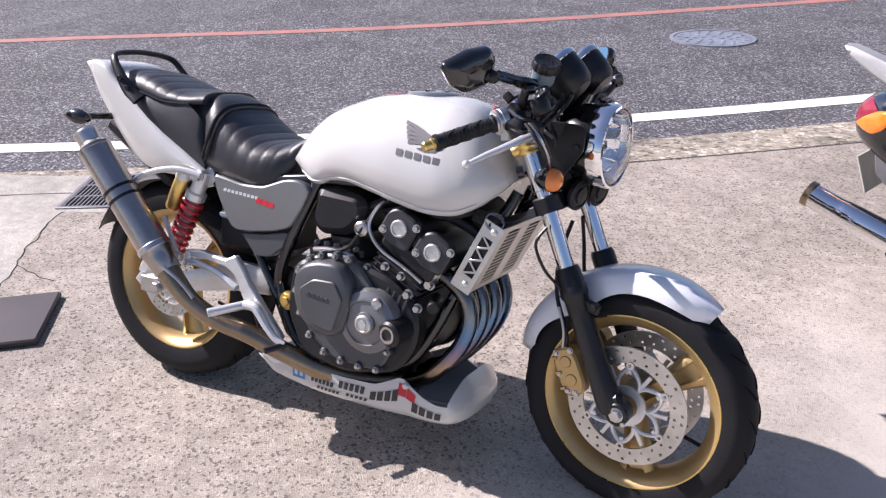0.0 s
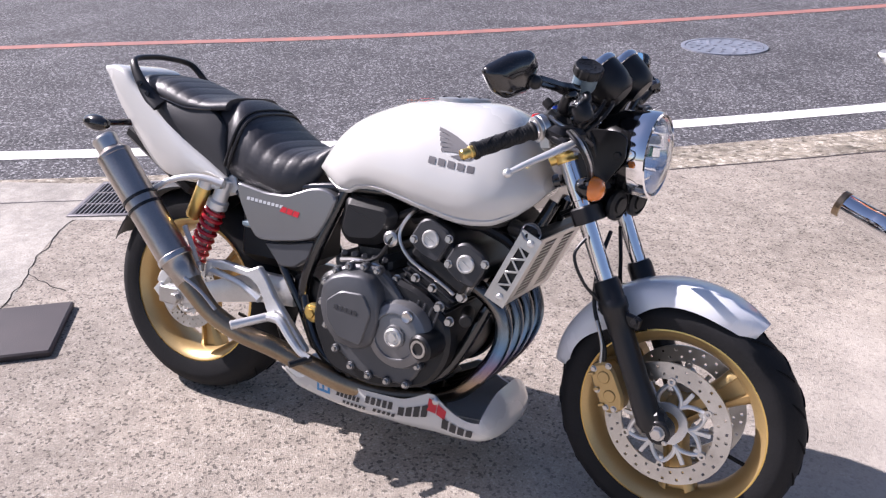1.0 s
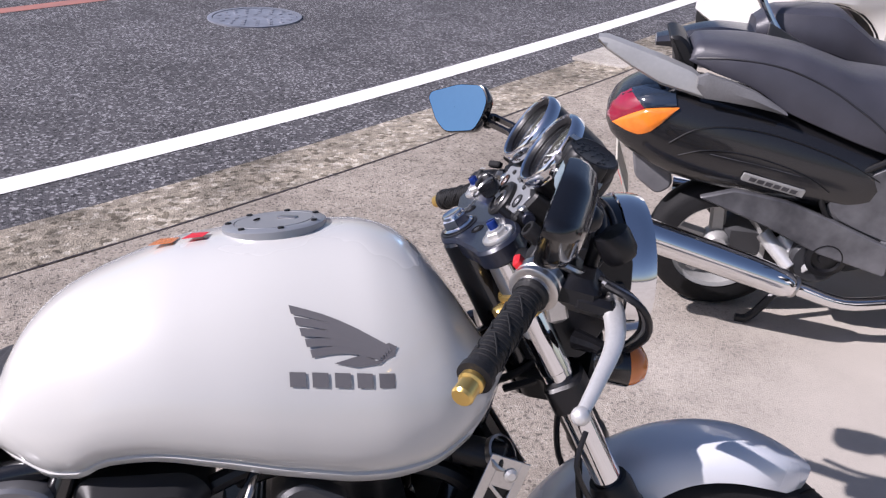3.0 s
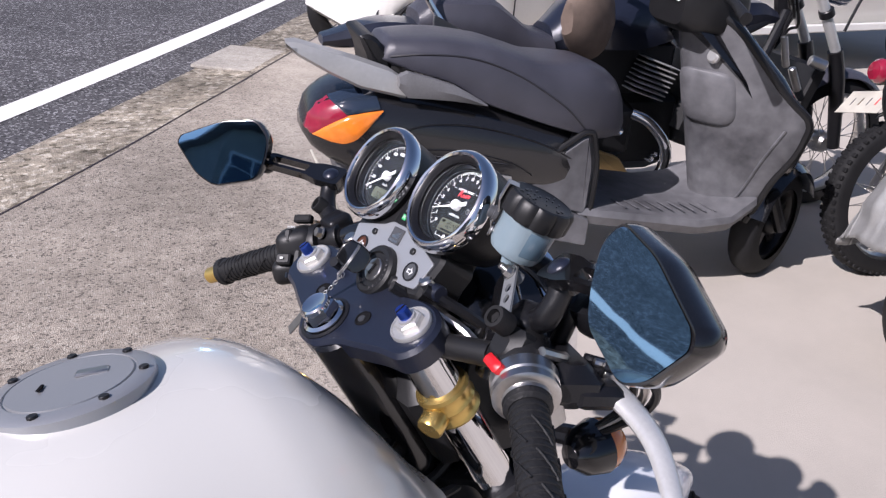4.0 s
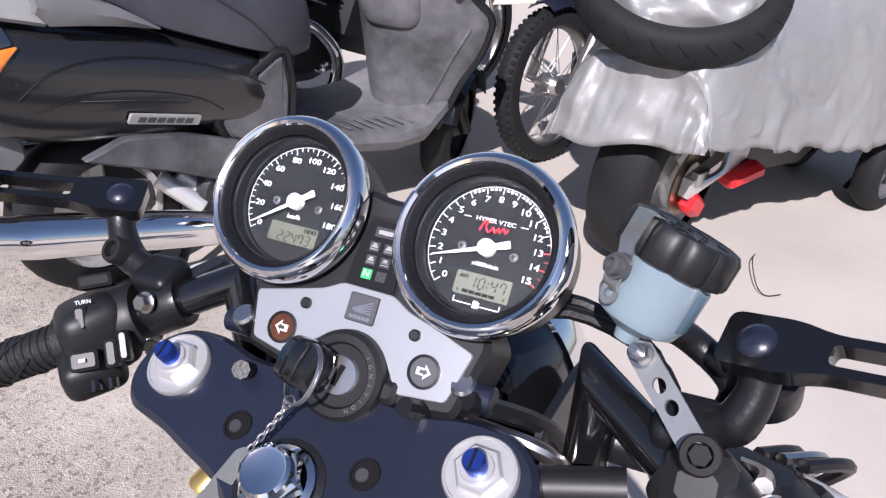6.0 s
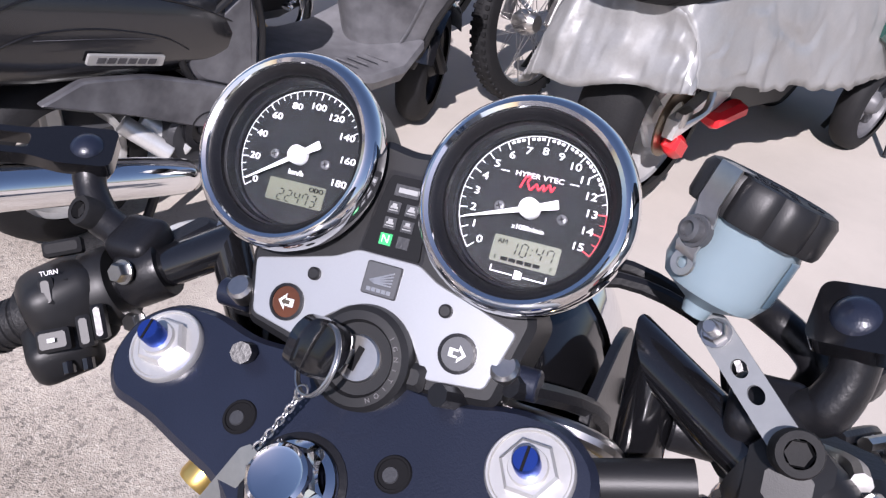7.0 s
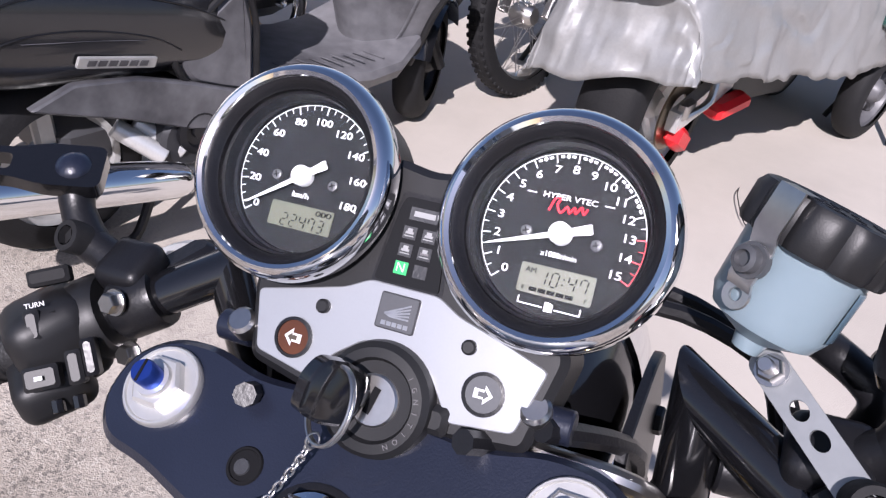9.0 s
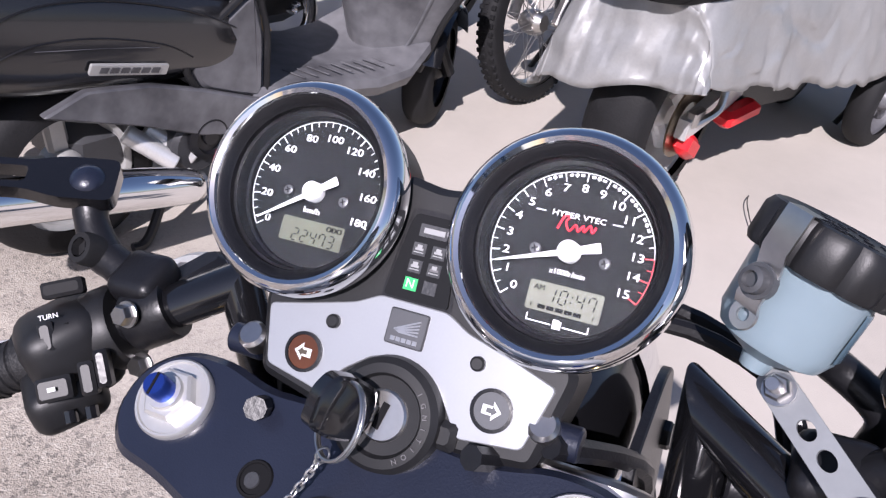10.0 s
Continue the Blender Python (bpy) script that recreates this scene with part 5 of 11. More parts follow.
    tube(bm, [(0.385, -0.205, 0.352), (0.425, -0.21, 0.352), (0.46, -0.212, 0.315), (0.495, -0.212, 0.282), (0.525, -0.212, 0.27)], [0.013, 0.014, 0.012, 0.010, 0.008], 10)
    bp_part("brake_pedal", bm, ALU, rs, "polished brake pedal")
    bm = bm_new()
    cyl(bm, (0.395, -0.19, 0.355), (0.315, -0.275, 0.33), 0.012, 14, 0.002)
    bp_part("footpeg", bm, ALU, rs)
    bm = bm_new()
    cyl(bm, (0.527, -0.205, 0.27), (0.492, -0.255, 0.258), 0.009, 12)
    bp_part("pedal_tip", bm, BLACK_SATIN, rs)
    bm = bm_new()
    box(bm, (0.12, -0.182, 0.435), (0.03, 0.02, 0.03), bevel=0.006)
    tube(bm, [(0.115, -0.185, 0.45), (0.095, -0.187, 0.50), (0.07, -0.187, 0.545)], [0.009, 0.007, 0.008], 8)
    bp_part("passenger_peg_hanger", bm, ALU, rs)
    # master cylinder and gold caps
    bm = bm_new()
    cyl(bm, (0.36, -0.15, 0.38), (0.40, -0.15, 0.28), 0.012, 12)
    bp_part("rear_master_cylinder", bm, BLACK_PLASTIC)
    bm = bm_new()
    lathe(bm, (0.492, -0.15, 0.376), (0, -1, 0), [(1e-7, 0.026), (0.012, 0.026), (0.014, 0.02), (0.021, 0.019), (0.023, 0.012), (0.023, 0.0)], 6)
    lathe(bm, (0.492, -0.15, 0.376), (0, -1, 0), [(0.026, 0.0), (0.026, 0.01), (0.02, 0.012)], 24)
    bp_part("pivot_cap", bm, GOLD_BRIGHT, label="gold anodised pivot cap")
    # plastic reservoir behind the cover
    bm = bm_new()
    box(bm, (0.262, -0.13, 0.575), (0.05, 0.04, 0.02), bevel=0.006)
    bp_part("fluid_cup", bm, FLUID)
    bm = bm_new()
    box(bm, (0.30, 0, 0.55), (0.22, 0.2, 0.2), bevel=0.03)
    bp_part("battery_box", bm, BLACK_PLASTIC)
    # side stand
    bm = bm_new()
    tube(bm, [(0.50, 0.14, 0.24), (0.54, 0.25, 0.10), (0.55, 0.292, 0.085)], [0.014, 0.012, 0.011], 10)
    bp_part("side_stand", bm, BLACK_SATIN)


def exhaust():
    for i in range(4):
        y = -0.123 + i * 0.082
        x0 = 0.952 + 0.004 * i
        pts = [(0.915, y, 0.535), (x0 + 0.005, y, 0.515), (1.0, y * 0.98, 0.475), (1.013, y * 0.95, 0.42), (0.995, y * 0.9, 0.355), (0.955, y * 0.82 - 0.01, 0.295), (0.90, y * 0.7 - 0.015, 0.24), (0.82, y * 0.5 - 0.02, 0.2)]
        bm = bm_new()
        tube(bm, pts, 0.0215, 18, 7)
        p = bp_part("header_pipe", bm, HEADER, label="heat blued steel header pipe")
        bm = bm_new()
        lathe(bm, (0.925, y, 0.53), (0.75, 0, -0.4), [(0.02, -0.012), (0.033, -0.01), (0.033, 0.004), (0.024, 0.01)], 20)
        bp_part("pipe_flange", bm, STEEL, p)
    bm = bm_new()
    tube(bm, [(0.85, -0.06, 0.205), (0.72, -0.1, 0.185), (0.60, -0.14, 0.2), (0.50, -0.175, 0.235), (0.40, -0.2, 0.27), (0.30, -0.22, 0.295), (0.22, -0.235, 0.335), (0.165, -0.24, 0.385), (0.13, -0.24, 0.42)], [0.04, 0.036, 0.03, 0.028, 0.027, 0.0265, 0.027, 0.031, 0.036], 22)
    bp_part("collector_pipe", bm, PIPE_BROWN, label="browned steel link pipe")
    a, b = V((0.132, -0.24, 0.418)), V((-0.132, -0.252, 0.722))
    d = (b - a).normalized()
    L = (b - a).length
    bm = bm_new()
    lathe(bm, a, d, [(0.03, -0.02), (0.0365, -0.01), (0.04, 0.03), (0.044, 0.055), (0.0465, 0.058), (0.0465, L - 0.012), (0.0475, L - 0.011), (0.0475, L - 0.002), (0.045, L), (0.032, L + 0.014), (0.0315, L + 0.02)], 36)
    m = bp_part("muffler", bm, TITAN, label="round titanium muffler")
    bm = bm_new()
    lathe(bm, a, d, [(0.031, L + 0.012), (0.033, L + 0.016), (0.0335, L + 0.04), (0.036, L + 0.046), (0.034, L + 0.052), (0.028, L + 0.046), (0.026, L + 0.01)], 30)
    bp_part("muffler_tip", bm, STEEL, m, "grey alloy end tip")
    bm = bm_new()
    k = L * 0.56
    lathe(bm, a + d * k, d, [(0.0472, -0.0045), (0.049, -0.004), (0.049, 0.004), (0.0472, 0.0045)], 36)
    lathe(bm, a + d * (k + 0.03), d, [(0.0472, -0.0045), (0.049, -0.004), (0.049, 0.004), (0.0472, 0.0045)], 36)
    bp_part("muffler_band", bm, BLACK_SATIN, m, "black clamp band")
    bm = bm_new()
    lathe(bm, a + d * 0.055, d, [(0.0472, -0.002), (0.049, 0.0), (0.049, 0.014), (0.0472, 0.016)], 36)
    bp_part("muffler_band", bm, STEEL, m)
    # springs that hold the pipe
    bm = bm_new()
    tube(bm, [(0.26, -0.27, 0.36), (0.215, -0.275, 0.40), (0.16, -0.28, 0.43)], 0.005, 8)
    bp_part("pipe_spring", bm, STEEL, m)


def engine():
    e = bm_new()
    rings = []
    outline = round_poly([(0.52, 0.50), (0.50, 0.36), (0.56, 0.245), (0.70, 0.225), (0.85, 0.26), (0.90, 0.34), (0.90, 0.43), (0.82, 0.50), (0.70, 0.53)], 0.04)
    slab_poly(e, outline, (0, 0.17, 0), (1, 0, 0), (0, 0, 1), 0.35, 0.01)
    core = bp_part("crankcase", e, ENGINE_DARK, label="black engine crankcase")
    up = V((0.117, 0, 0.214)).normalized()
    fw = V((up.z, 0, -up.x))
    o = V((0.775, 0, 0.43))
    # cylinders with fins
    bm = bm_new()
    box(bm, o + up * 0.07, (0.14, 0.31, 0.11), fw, (0, 1, 0), 0.012)
    cylb = bp_part("cylinder_block", bm, ENGINE_DARK, label="black cylinder block")
    for i in range(5):
        bm = bm_new()
        box(bm, o + up * (0.032 + 0.019 * i), (0.154, 0.328, 0.005), fw, (0, 1, 0), 0.002)
        bp_part("cooling_fin", bm, ENGINE, cylb)
    bm = bm_new()
    box(bm, o + up * 0.155, (0.165, 0.335, 0.055), fw, (0, 1, 0), 0.012)
    bp_part("cylinder_head", bm, ENGINE_DARK, label="black cylinder head")
    bm = bm_new()
    poly = round_poly([(-0.10, 0), (-0.09, 0.05), (-0.03, 0.055), (0.0, 0.038), (0.03, 0.055), (0.09, 0.045), (0.1, 0)], 0.014)
    slab_poly(bm, [(a, b) for a, b in poly], o + up * 0.18 + V((0, 0.165, 0)), fw, up, 0.33, 0.006)
    bp_part("cam_cover", bm, ENGINE, label="dark grey cam cover")
    for c in (V((0.828, -0.172, 0.635)), V((0.926, -0.176, 0.592))):
        bm = bm_new()
        pl = round_poly([(-0.048, -0.04), (-0.048, 0.02), (-0.03, 0.042), (0.03, 0.042), (0.046, 0.015), (0.046, -0.04), (0.0, -0.05)], 0.012)
        slab_poly(bm, pl, c + V((0, 0.02, 0)), fw, up, 0.03, 0.005)
        cc = bp_part("cam_end_cover", bm, ENGINE, label="dark grey cam end cover")
        bm = bm_new()
        lathe(bm, c + V((0, -0.008, 0)), (0, -1, 0), [(0.0225, 0.0), (0.0225, 0.006), (0.02, 0.009), (0.017, 0.009), (0.016, 0.006), (1e-7, 0.006)], 28)
        box(bm, c + V((0, -0.015, 0)), (0.022, 0.003, 0.004), fw, (0, 1, 0), 0.001)
        bp_part("cam_plug", bm, ALU_WHITE, cc, "polished round plug")
        for da, db in ((-0.036, -0.028), (0.038, 0.03)):
            bm = bm_new()
            bolt(bm, c + fw * da + up * db + V((0, -0.009, 0)), (0, -1, 0), 0.0085, 0.009)
            bp_part("cover_bolt", bm, STEEL, cc)
    # bosses, studs and ribs between cover and head
    for p, r in (((0.70, -0.155, 0.49), 0.012), ((0.735, -0.16, 0.515), 0.01), ((0.86, -0.165, 0.47), 0.011), ((0.89, -0.165, 0.44), 0.01), ((0.905, -0.14, 0.50), 0.012), ((0.79, -0.165, 0.53), 0.009), ((0.84, -0.17, 0.515), 0.009), ((0.875, -0.15, 0.34), 0.011)):
        bm = bm_new()
        bolt(bm, p, (0, -1, 0), r, 0.014)
        bp_part("engine_bolt", bm, STEEL, core)
    for k in range(4):
        bm = bm_new()
        box(bm, V((0.80 + 0.018 * k, -0.172, 0.445 - 0.006 * k)), (0.006, 0.02, 0.075), (0.95, 0, -0.3), (0, 1, 0), 0.002)
        bp_part("crankcase_rib", bm, ENGINE, core)
    bm = bm_new()
    cyl(bm, (0.91, -0.1, 0.455), (0.935, -0.175, 0.45), 0.016, 16, 0.003)
    bp_part("oil_filler", bm, ENGINE_DARK, core)
    # plug cap and hose on the head
    bm = bm_new()
    tube(bm, [(0.775, -0.12, 0.70), (0.76, -0.17, 0.68), (0.745, -0.185, 0.63), (0.78, -0.19, 0.58), (0.86, -0.19, 0.54), (0.905, -0.19, 0.515)], 0.0045, 8)
    bp_part("metal_pipe", bm, STEEL, label="thin steel pipe over the head")
    bm = bm_new()
    tube(bm, [(0.80, -0.11, 0.715), (0.77, -0.15, 0.70), (0.72, -0.17, 0.62), (0.68, -0.175, 0.56), (0.60, -0.17, 0.535)], 0.0055, 8)
    bp_part("hose", bm, BLACK_SATIN)
    bm = bm_new()
    lathe(bm, (0.715, -0.155, 0.615), (0, -1, 0), [(0.02, 0.0), (0.02, 0.02), (0.014, 0.024), (0.013, 0.02), (1e-7, 0.02)], 20)
    bp_part("throttle_cap", bm, STEEL)
    # clutch cover: stepped casting with a five sided plate
    c = V((0.64, -0.165, 0.425))
    bm = bm_new()
    poly = round_poly([(-0.092, 0.065), (-0.10, 0.01), (-0.085, -0.055), (-0.045, -0.125), (0.02, -0.165), (0.16, -0.17), (0.2, -0.11), (0.17, 0.0), (0.1, 0.085), (0.055, 0.118), (-0.02, 0.112), (-0.06, 0.095)], 0.035)
    slab_poly(bm, poly, c, (1, 0, 0), (0, 0, 1), 0.026, 0.006)
    cov = bp_part("clutch_cover", bm, ENGINE_COVER, label="grey painted clutch cover")
    bm = bm_new()
    dome = round_poly([(-0.085, 0.06), (-0.092, 0.008), (-0.075, -0.05), (-0.035, -0.09), (0.03, -0.1), (0.075, -0.075), (0.092, 0.0), (0.078, 0.07), (0.045, 0.105), (-0.02, 0.1), (-0.06, 0.085)], 0.04, 6)
    rows = []
    for k, h in ((1.0, 0.02), (0.985, 0.042), (0.95, 0.056), (0.9, 0.062), (0.86, 0.064), (0.5, 0.067), (0.02, 0.068)):
        rows.append([c + V((x * k, -h, z * k)) for x, z in dome])
    loft(bm, rows)
    bp_part("clutch_dome", bm, ENGINE_COVER, cov, "domed grey casting")
    c2 = c + V((0.0, -0.036, -0.006))
    bm = bm_new()
    slab_poly(bm, round_poly([(-0.062, 0.02), (-0.02, 0.052), (0.045, 0.055), (0.07, 0.012), (0.045, -0.078), (-0.02, -0.068), (-0.055, -0.03)], 0.012), c + V((0, -0.062, 0)), (1, 0, 0), (0, 0, 1), 0.009, 0.003)
    bp_part("clutch_plate", bm, ENGINE_COVER, cov, "five sided plate on the cover")
    for i in range(5):
        bm = bm_new()
        box(bm, c2 + V((-0.03 + i * 0.014, -0.0358, 0.016 - i * 0.0015)), (0.0105, 0.0012, 0.011), (1, 0, -0.12), (0, 1, 0), 0.0004)
        bp_part("word_bar", bm, ENGINE, cov)
    for x, z in ((-0.094, 0.055), (-0.1, 0.0), (-0.083, -0.06), (-0.05, -0.118), (0.0, -0.155), (0.055, -0.168), (0.11, -0.17), (0.165, -0.166), (0.195, -0.11), (0.06, 0.113), (0.02, 0.116), (-0.025, 0.11), (-0.062, 0.092)):
        bm = bm_new()
        lathe(bm, c + V((x * 0.97, -0.012, z * 0.97)), (0, -1, 0), [(0.0115, 0.0), (0.0115, 0.02), (0.01, 0.022), (0.0, 0.022)], 14)
        bp_part("cover_lug", bm, ENGINE_COVER, cov)
        bm = bm_new()
        bolt(bm, c + V((x * 0.97, -0.033, z * 0.97)), (0, -1, 0), 0.0062, 0.008)
        bp_part("cover_bolt", bm, STEEL, cov)
    # ignition cover
    c3 = V((0.772, -0.19, 0.388))
    bm = bm_new()
    lathe(bm, c3, (0, -1, 0), [(0.088, -0.03), (0.086, 0.01), (0.08, 0.022), (0.066, 0.028), (0.061, 0.03), (0.058, 0.03), (0.056, 0.026), (0.03, 0.029), (0.028, 0.036), (1e-7, 0.036)], 44)
    ig = bp_part("ignition_cover", bm, IGNITION_GREY, label="round grey ignition cover")
    bm = bm_new()
    lathe(bm, c3 + V((0, -0.034, 0)), (0, -1, 0), [(0.0235, 0.0), (0.0235, 0.006), (0.019, 0.009), (0.017, 0.006), (0.011, 0.006), (0.01, 0.011), (1e-7, 0.011)], 26)
    bp_part("centre_plug", bm, ALU_WHITE, ig, "polished centre plug")
    bm = bm_new()
    lathe(bm, c3 + V((0.03, -0.022, 0.056)), (0, -1, 0), [(0.015, 0.0), (0.015, 0.01), (0.012, 0.014), (0.007, 0.012), (1e-7, 0.012)], 20)
    bp_part("timing_plug", bm, STEEL, ig)
    # water pump nose
    bm = bm_new()
    cyl(bm, (0.87, -0.12, 0.39), (0.845, -0.232, 0.376), 0.034, 24, 0.006)
    wp = bp_part("water_pump_stub", bm, ENGINE_DARK, label="black cylindrical stub")
    bm = bm_new()
    lathe(bm, (0.8445, -0.2325, 0.376), (-0.2, -1, 0), [(0.022, -0.004), (0.022, 0.002), (0.016, 0.002), (0.015, -0.006), (1e-7, -0.006)], 24)
    bp_part("stub_ring", bm, STEEL, wp)
    # sump and gearbox top
    bm = bm_new()
    box(bm, (0.72, 0, 0.215), (0.22, 0.2, 0.06), bevel=0.02)
    bp_part("sump", bm, ENGINE_DARK)
    bm = bm_new()
    box(bm, (0.62, -0.02, 0.53), (0.17, 0.24, 0.05), (1, 0, 0.1), (0, 1, 0), 0.015)
    for i in range(5):
        cyl(bm, (0.56 + 0.03 * i, -0.135, 0.535), (0.575 + 0.03 * i, -0.155, 0.555), 0.008, 10)
    bp_part("gearbox_top", bm, ENGINE)
    bm = bm_new()
    tube(bm, [(0.57, -0.16, 0.535), (0.63, -0.17, 0.545), (0.68, -0.165, 0.54), (0.70, -0.16, 0.52)], 0.007, 8)
    box(bm, (0.665, -0.16, 0.525), (0.02, 0.02, 0.06), bevel=0.004)
    bp_part("clutch_bracket", bm, STEEL)
    # air box behind the cylinders
    bm = bm_new()
    poly = round_poly([(0.56, 0.69), (0.575, 0.70), (0.69, 0.695), (0.715, 0.67), (0.70, 0.62), (0.665, 0.585), (0.575, 0.575), (0.545, 0.61)], 0.025)
    slab_poly(bm, poly, (0, 0.14, 0), (1, 0, 0), (0, 0, 1), 0.30, 0.02)
    ab = bp_part("air_box", bm, BLACK_PLASTIC, label="black plastic air box")
    bm = bm_new()
    slab_poly(bm, round_poly([(0.59, 0.58), (0.68, 0.585), (0.68, 0.53), (0.6, 0.53)], 0.01), (0, 0.12, 0), (1, 0, 0), (0, 0, 1), 0.25, 0.01)
    bp_part("throttle_body", bm, ENGINE_DARK)
    # upper frame clutter under the tank
    bm = bm_new()
    tube(bm, [(0.70, -0.12, 0.66), (0.80, -0.135, 0.70), (0.92, -0.13, 0.675), (1.0, -0.1, 0.70)], 0.012, 10)
    tube(bm, [(0.74, -0.1, 0.66), (0.85, -0.12, 0.69), (0.98, -0.12, 0.66), (1.03, -0.12, 0.63)], 0.014, 10)
    bp_part("coolant_hose", bm, BLACK_SATIN, label="black rubber coolant hoses")
    bm = bm_new()
    box(bm, (0.86, 0, 0.69), (0.3, 0.18, 0.06), (1, 0, -0.06), (0, 1, 0), 0.02)
    bp_part("ignition_coils", bm, ENGINE_DARK)


def radiator():
    a, b = V((1.005, 0, 0.51)), V((1.082, 0, 0.682))
    up = (b - a).normalized()
    nf = V((up.z, 0, -up.x))
    c = (a + b) / 2
    h = (b - a).length
    bm = bm_new()
    box(bm, c - nf * 0.008, (0.03, 0.3, h), nf, (0, 1, 0), 0.006)
    r = bp_part("radiator", bm, ENGINE_DARK, label="black radiator behind a slotted guard")
    for side in (-1, 1):
        bm = bm_new()
        box(bm, c - nf * 0.006 + V((0, side * 0.158, 0)), (0.036, 0.02, h * 0.98), nf, (0, 1, 0), 0.008)
        bp_part("radiator_tank", bm, BLACK_SATIN, r)
    bm = bm_new()
    cyl(bm, c + up * (h * 0.36) + V((-0.06, -0.13, 0.03)), c + up * (h * 0.36) + V((0.0, -0.158, 0.02)), 0.02, 16)
    bp_part("radiator_neck", bm, BLACK_SATIN, r)
    bm = bm_new()
    lathe(bm, c + up * (h * 0.4) + V((-0.01, -0.155, 0.02)), (0.5, -0.6, 0.5), [(0.021, -0.005), (0.024, -0.004), (0.024, 0.006), (0.021, 0.007)], 18)
    bp_part("hose_clamp", bm, STEEL, r)
    # guard: front sheet in strips so that slots are real, and a side wing with triangles
    g0 = c + nf * 0.014
    bm = bm_new()
    W, H = 0.165, h * 0.5
    y0 = -W
    # border strips
    for u0, u1, v0, v1 in ((-W, W, -H, -H + 0.016), (-W, W, H - 0.016, H), (-W, -W + 0.05, -H + 0.016, H - 0.016), (W - 0.05, W, -H + 0.016, H - 0.016), (-0.03, 0.03, -H + 0.016, H - 0.016)):
        box(bm, g0 + V((0, (u0 + u1) / 2, 0)) + up * (v0 + v1) / 2, (u1 - u0, v1 - v0, 0.003), (0, 1, 0), up, 0.0006)
    gd = bp_part("radiator_guard", bm, STEEL, label="polished steel radiator guard with slots")
    for s in (-1, 1):
        for i in range(13):
            v = -H + 0.024 + i * (2 * H - 0.05) / 12
            bm = bm_new()
            m0 = g0 + V((0, s * 0.072, 0)) + up * v
            box(bm, m0 + nf * 0.001, (0.088, 0.0045, 0.002), (0, 1, 0), up, 0.0005)
            bp_part("slat", bm, STEEL, gd)
    bm = bm_new()
    # side wing from two rails and a zigzag
    p = lambda u, v: c + V((0, -0.172, 0)) + nf * u + up * v
    n1 = V((0, -1, 0))
    for u0, u1 in ((-0.034, -0.021), (0.008, 0.02)):
        box(bm, p((u0 + u1) / 2, 0), (u1 - u0, 2 * H, 0.003), nf, up, 0.0006)
    for v0, v1 in ((-H, -H + 0.042), (H - 0.04, H)):
        box(bm, p(-0.0065, (v0 + v1) / 2), (0.03, v1 - v0, 0.003), nf, up, 0.0006)
    for i in range(6):
        v0 = -H + 0.042 + i * (2 * H - 0.082) / 6
        v1 = v0 + (2 * H - 0.082) / 6
        u0, u1 = (-0.021, 0.008) if i % 2 == 0 else (0.008, -0.021)
        q0, q1 = p(u0, v0), p(u1, v1)
        d = q1 - q0
        box(bm, (q0 + q1) / 2, (d.length, 0.005, 0.0028), d, d.cross(n1), 0.0005)
    bp_part("guard_wing", bm, STEEL, gd, "side wing with triangle cut-outs")
    for v in (-H + 0.02, H - 0.02):
        bm = bm_new()
        lathe(bm, p(0.0, v), (0, -1, 0), [(0.009, 0.0), (0.009, 0.004), (0.005, 0.007), (1e-7, 0.007)], 16)
        bp_part("guard_bolt", bm, ALU_WHITE, gd)
    bm = bm_new()
    for v in (-0.05, 0.0, 0.05):
        tube(bm, [c + V((0.0, -0.15, 0)) + up * v, c + V((0.0, 0.15, 0)) + up * v], 0.006, 6)
    bp_part("core_tube", bm, BLACK_SATIN, r)


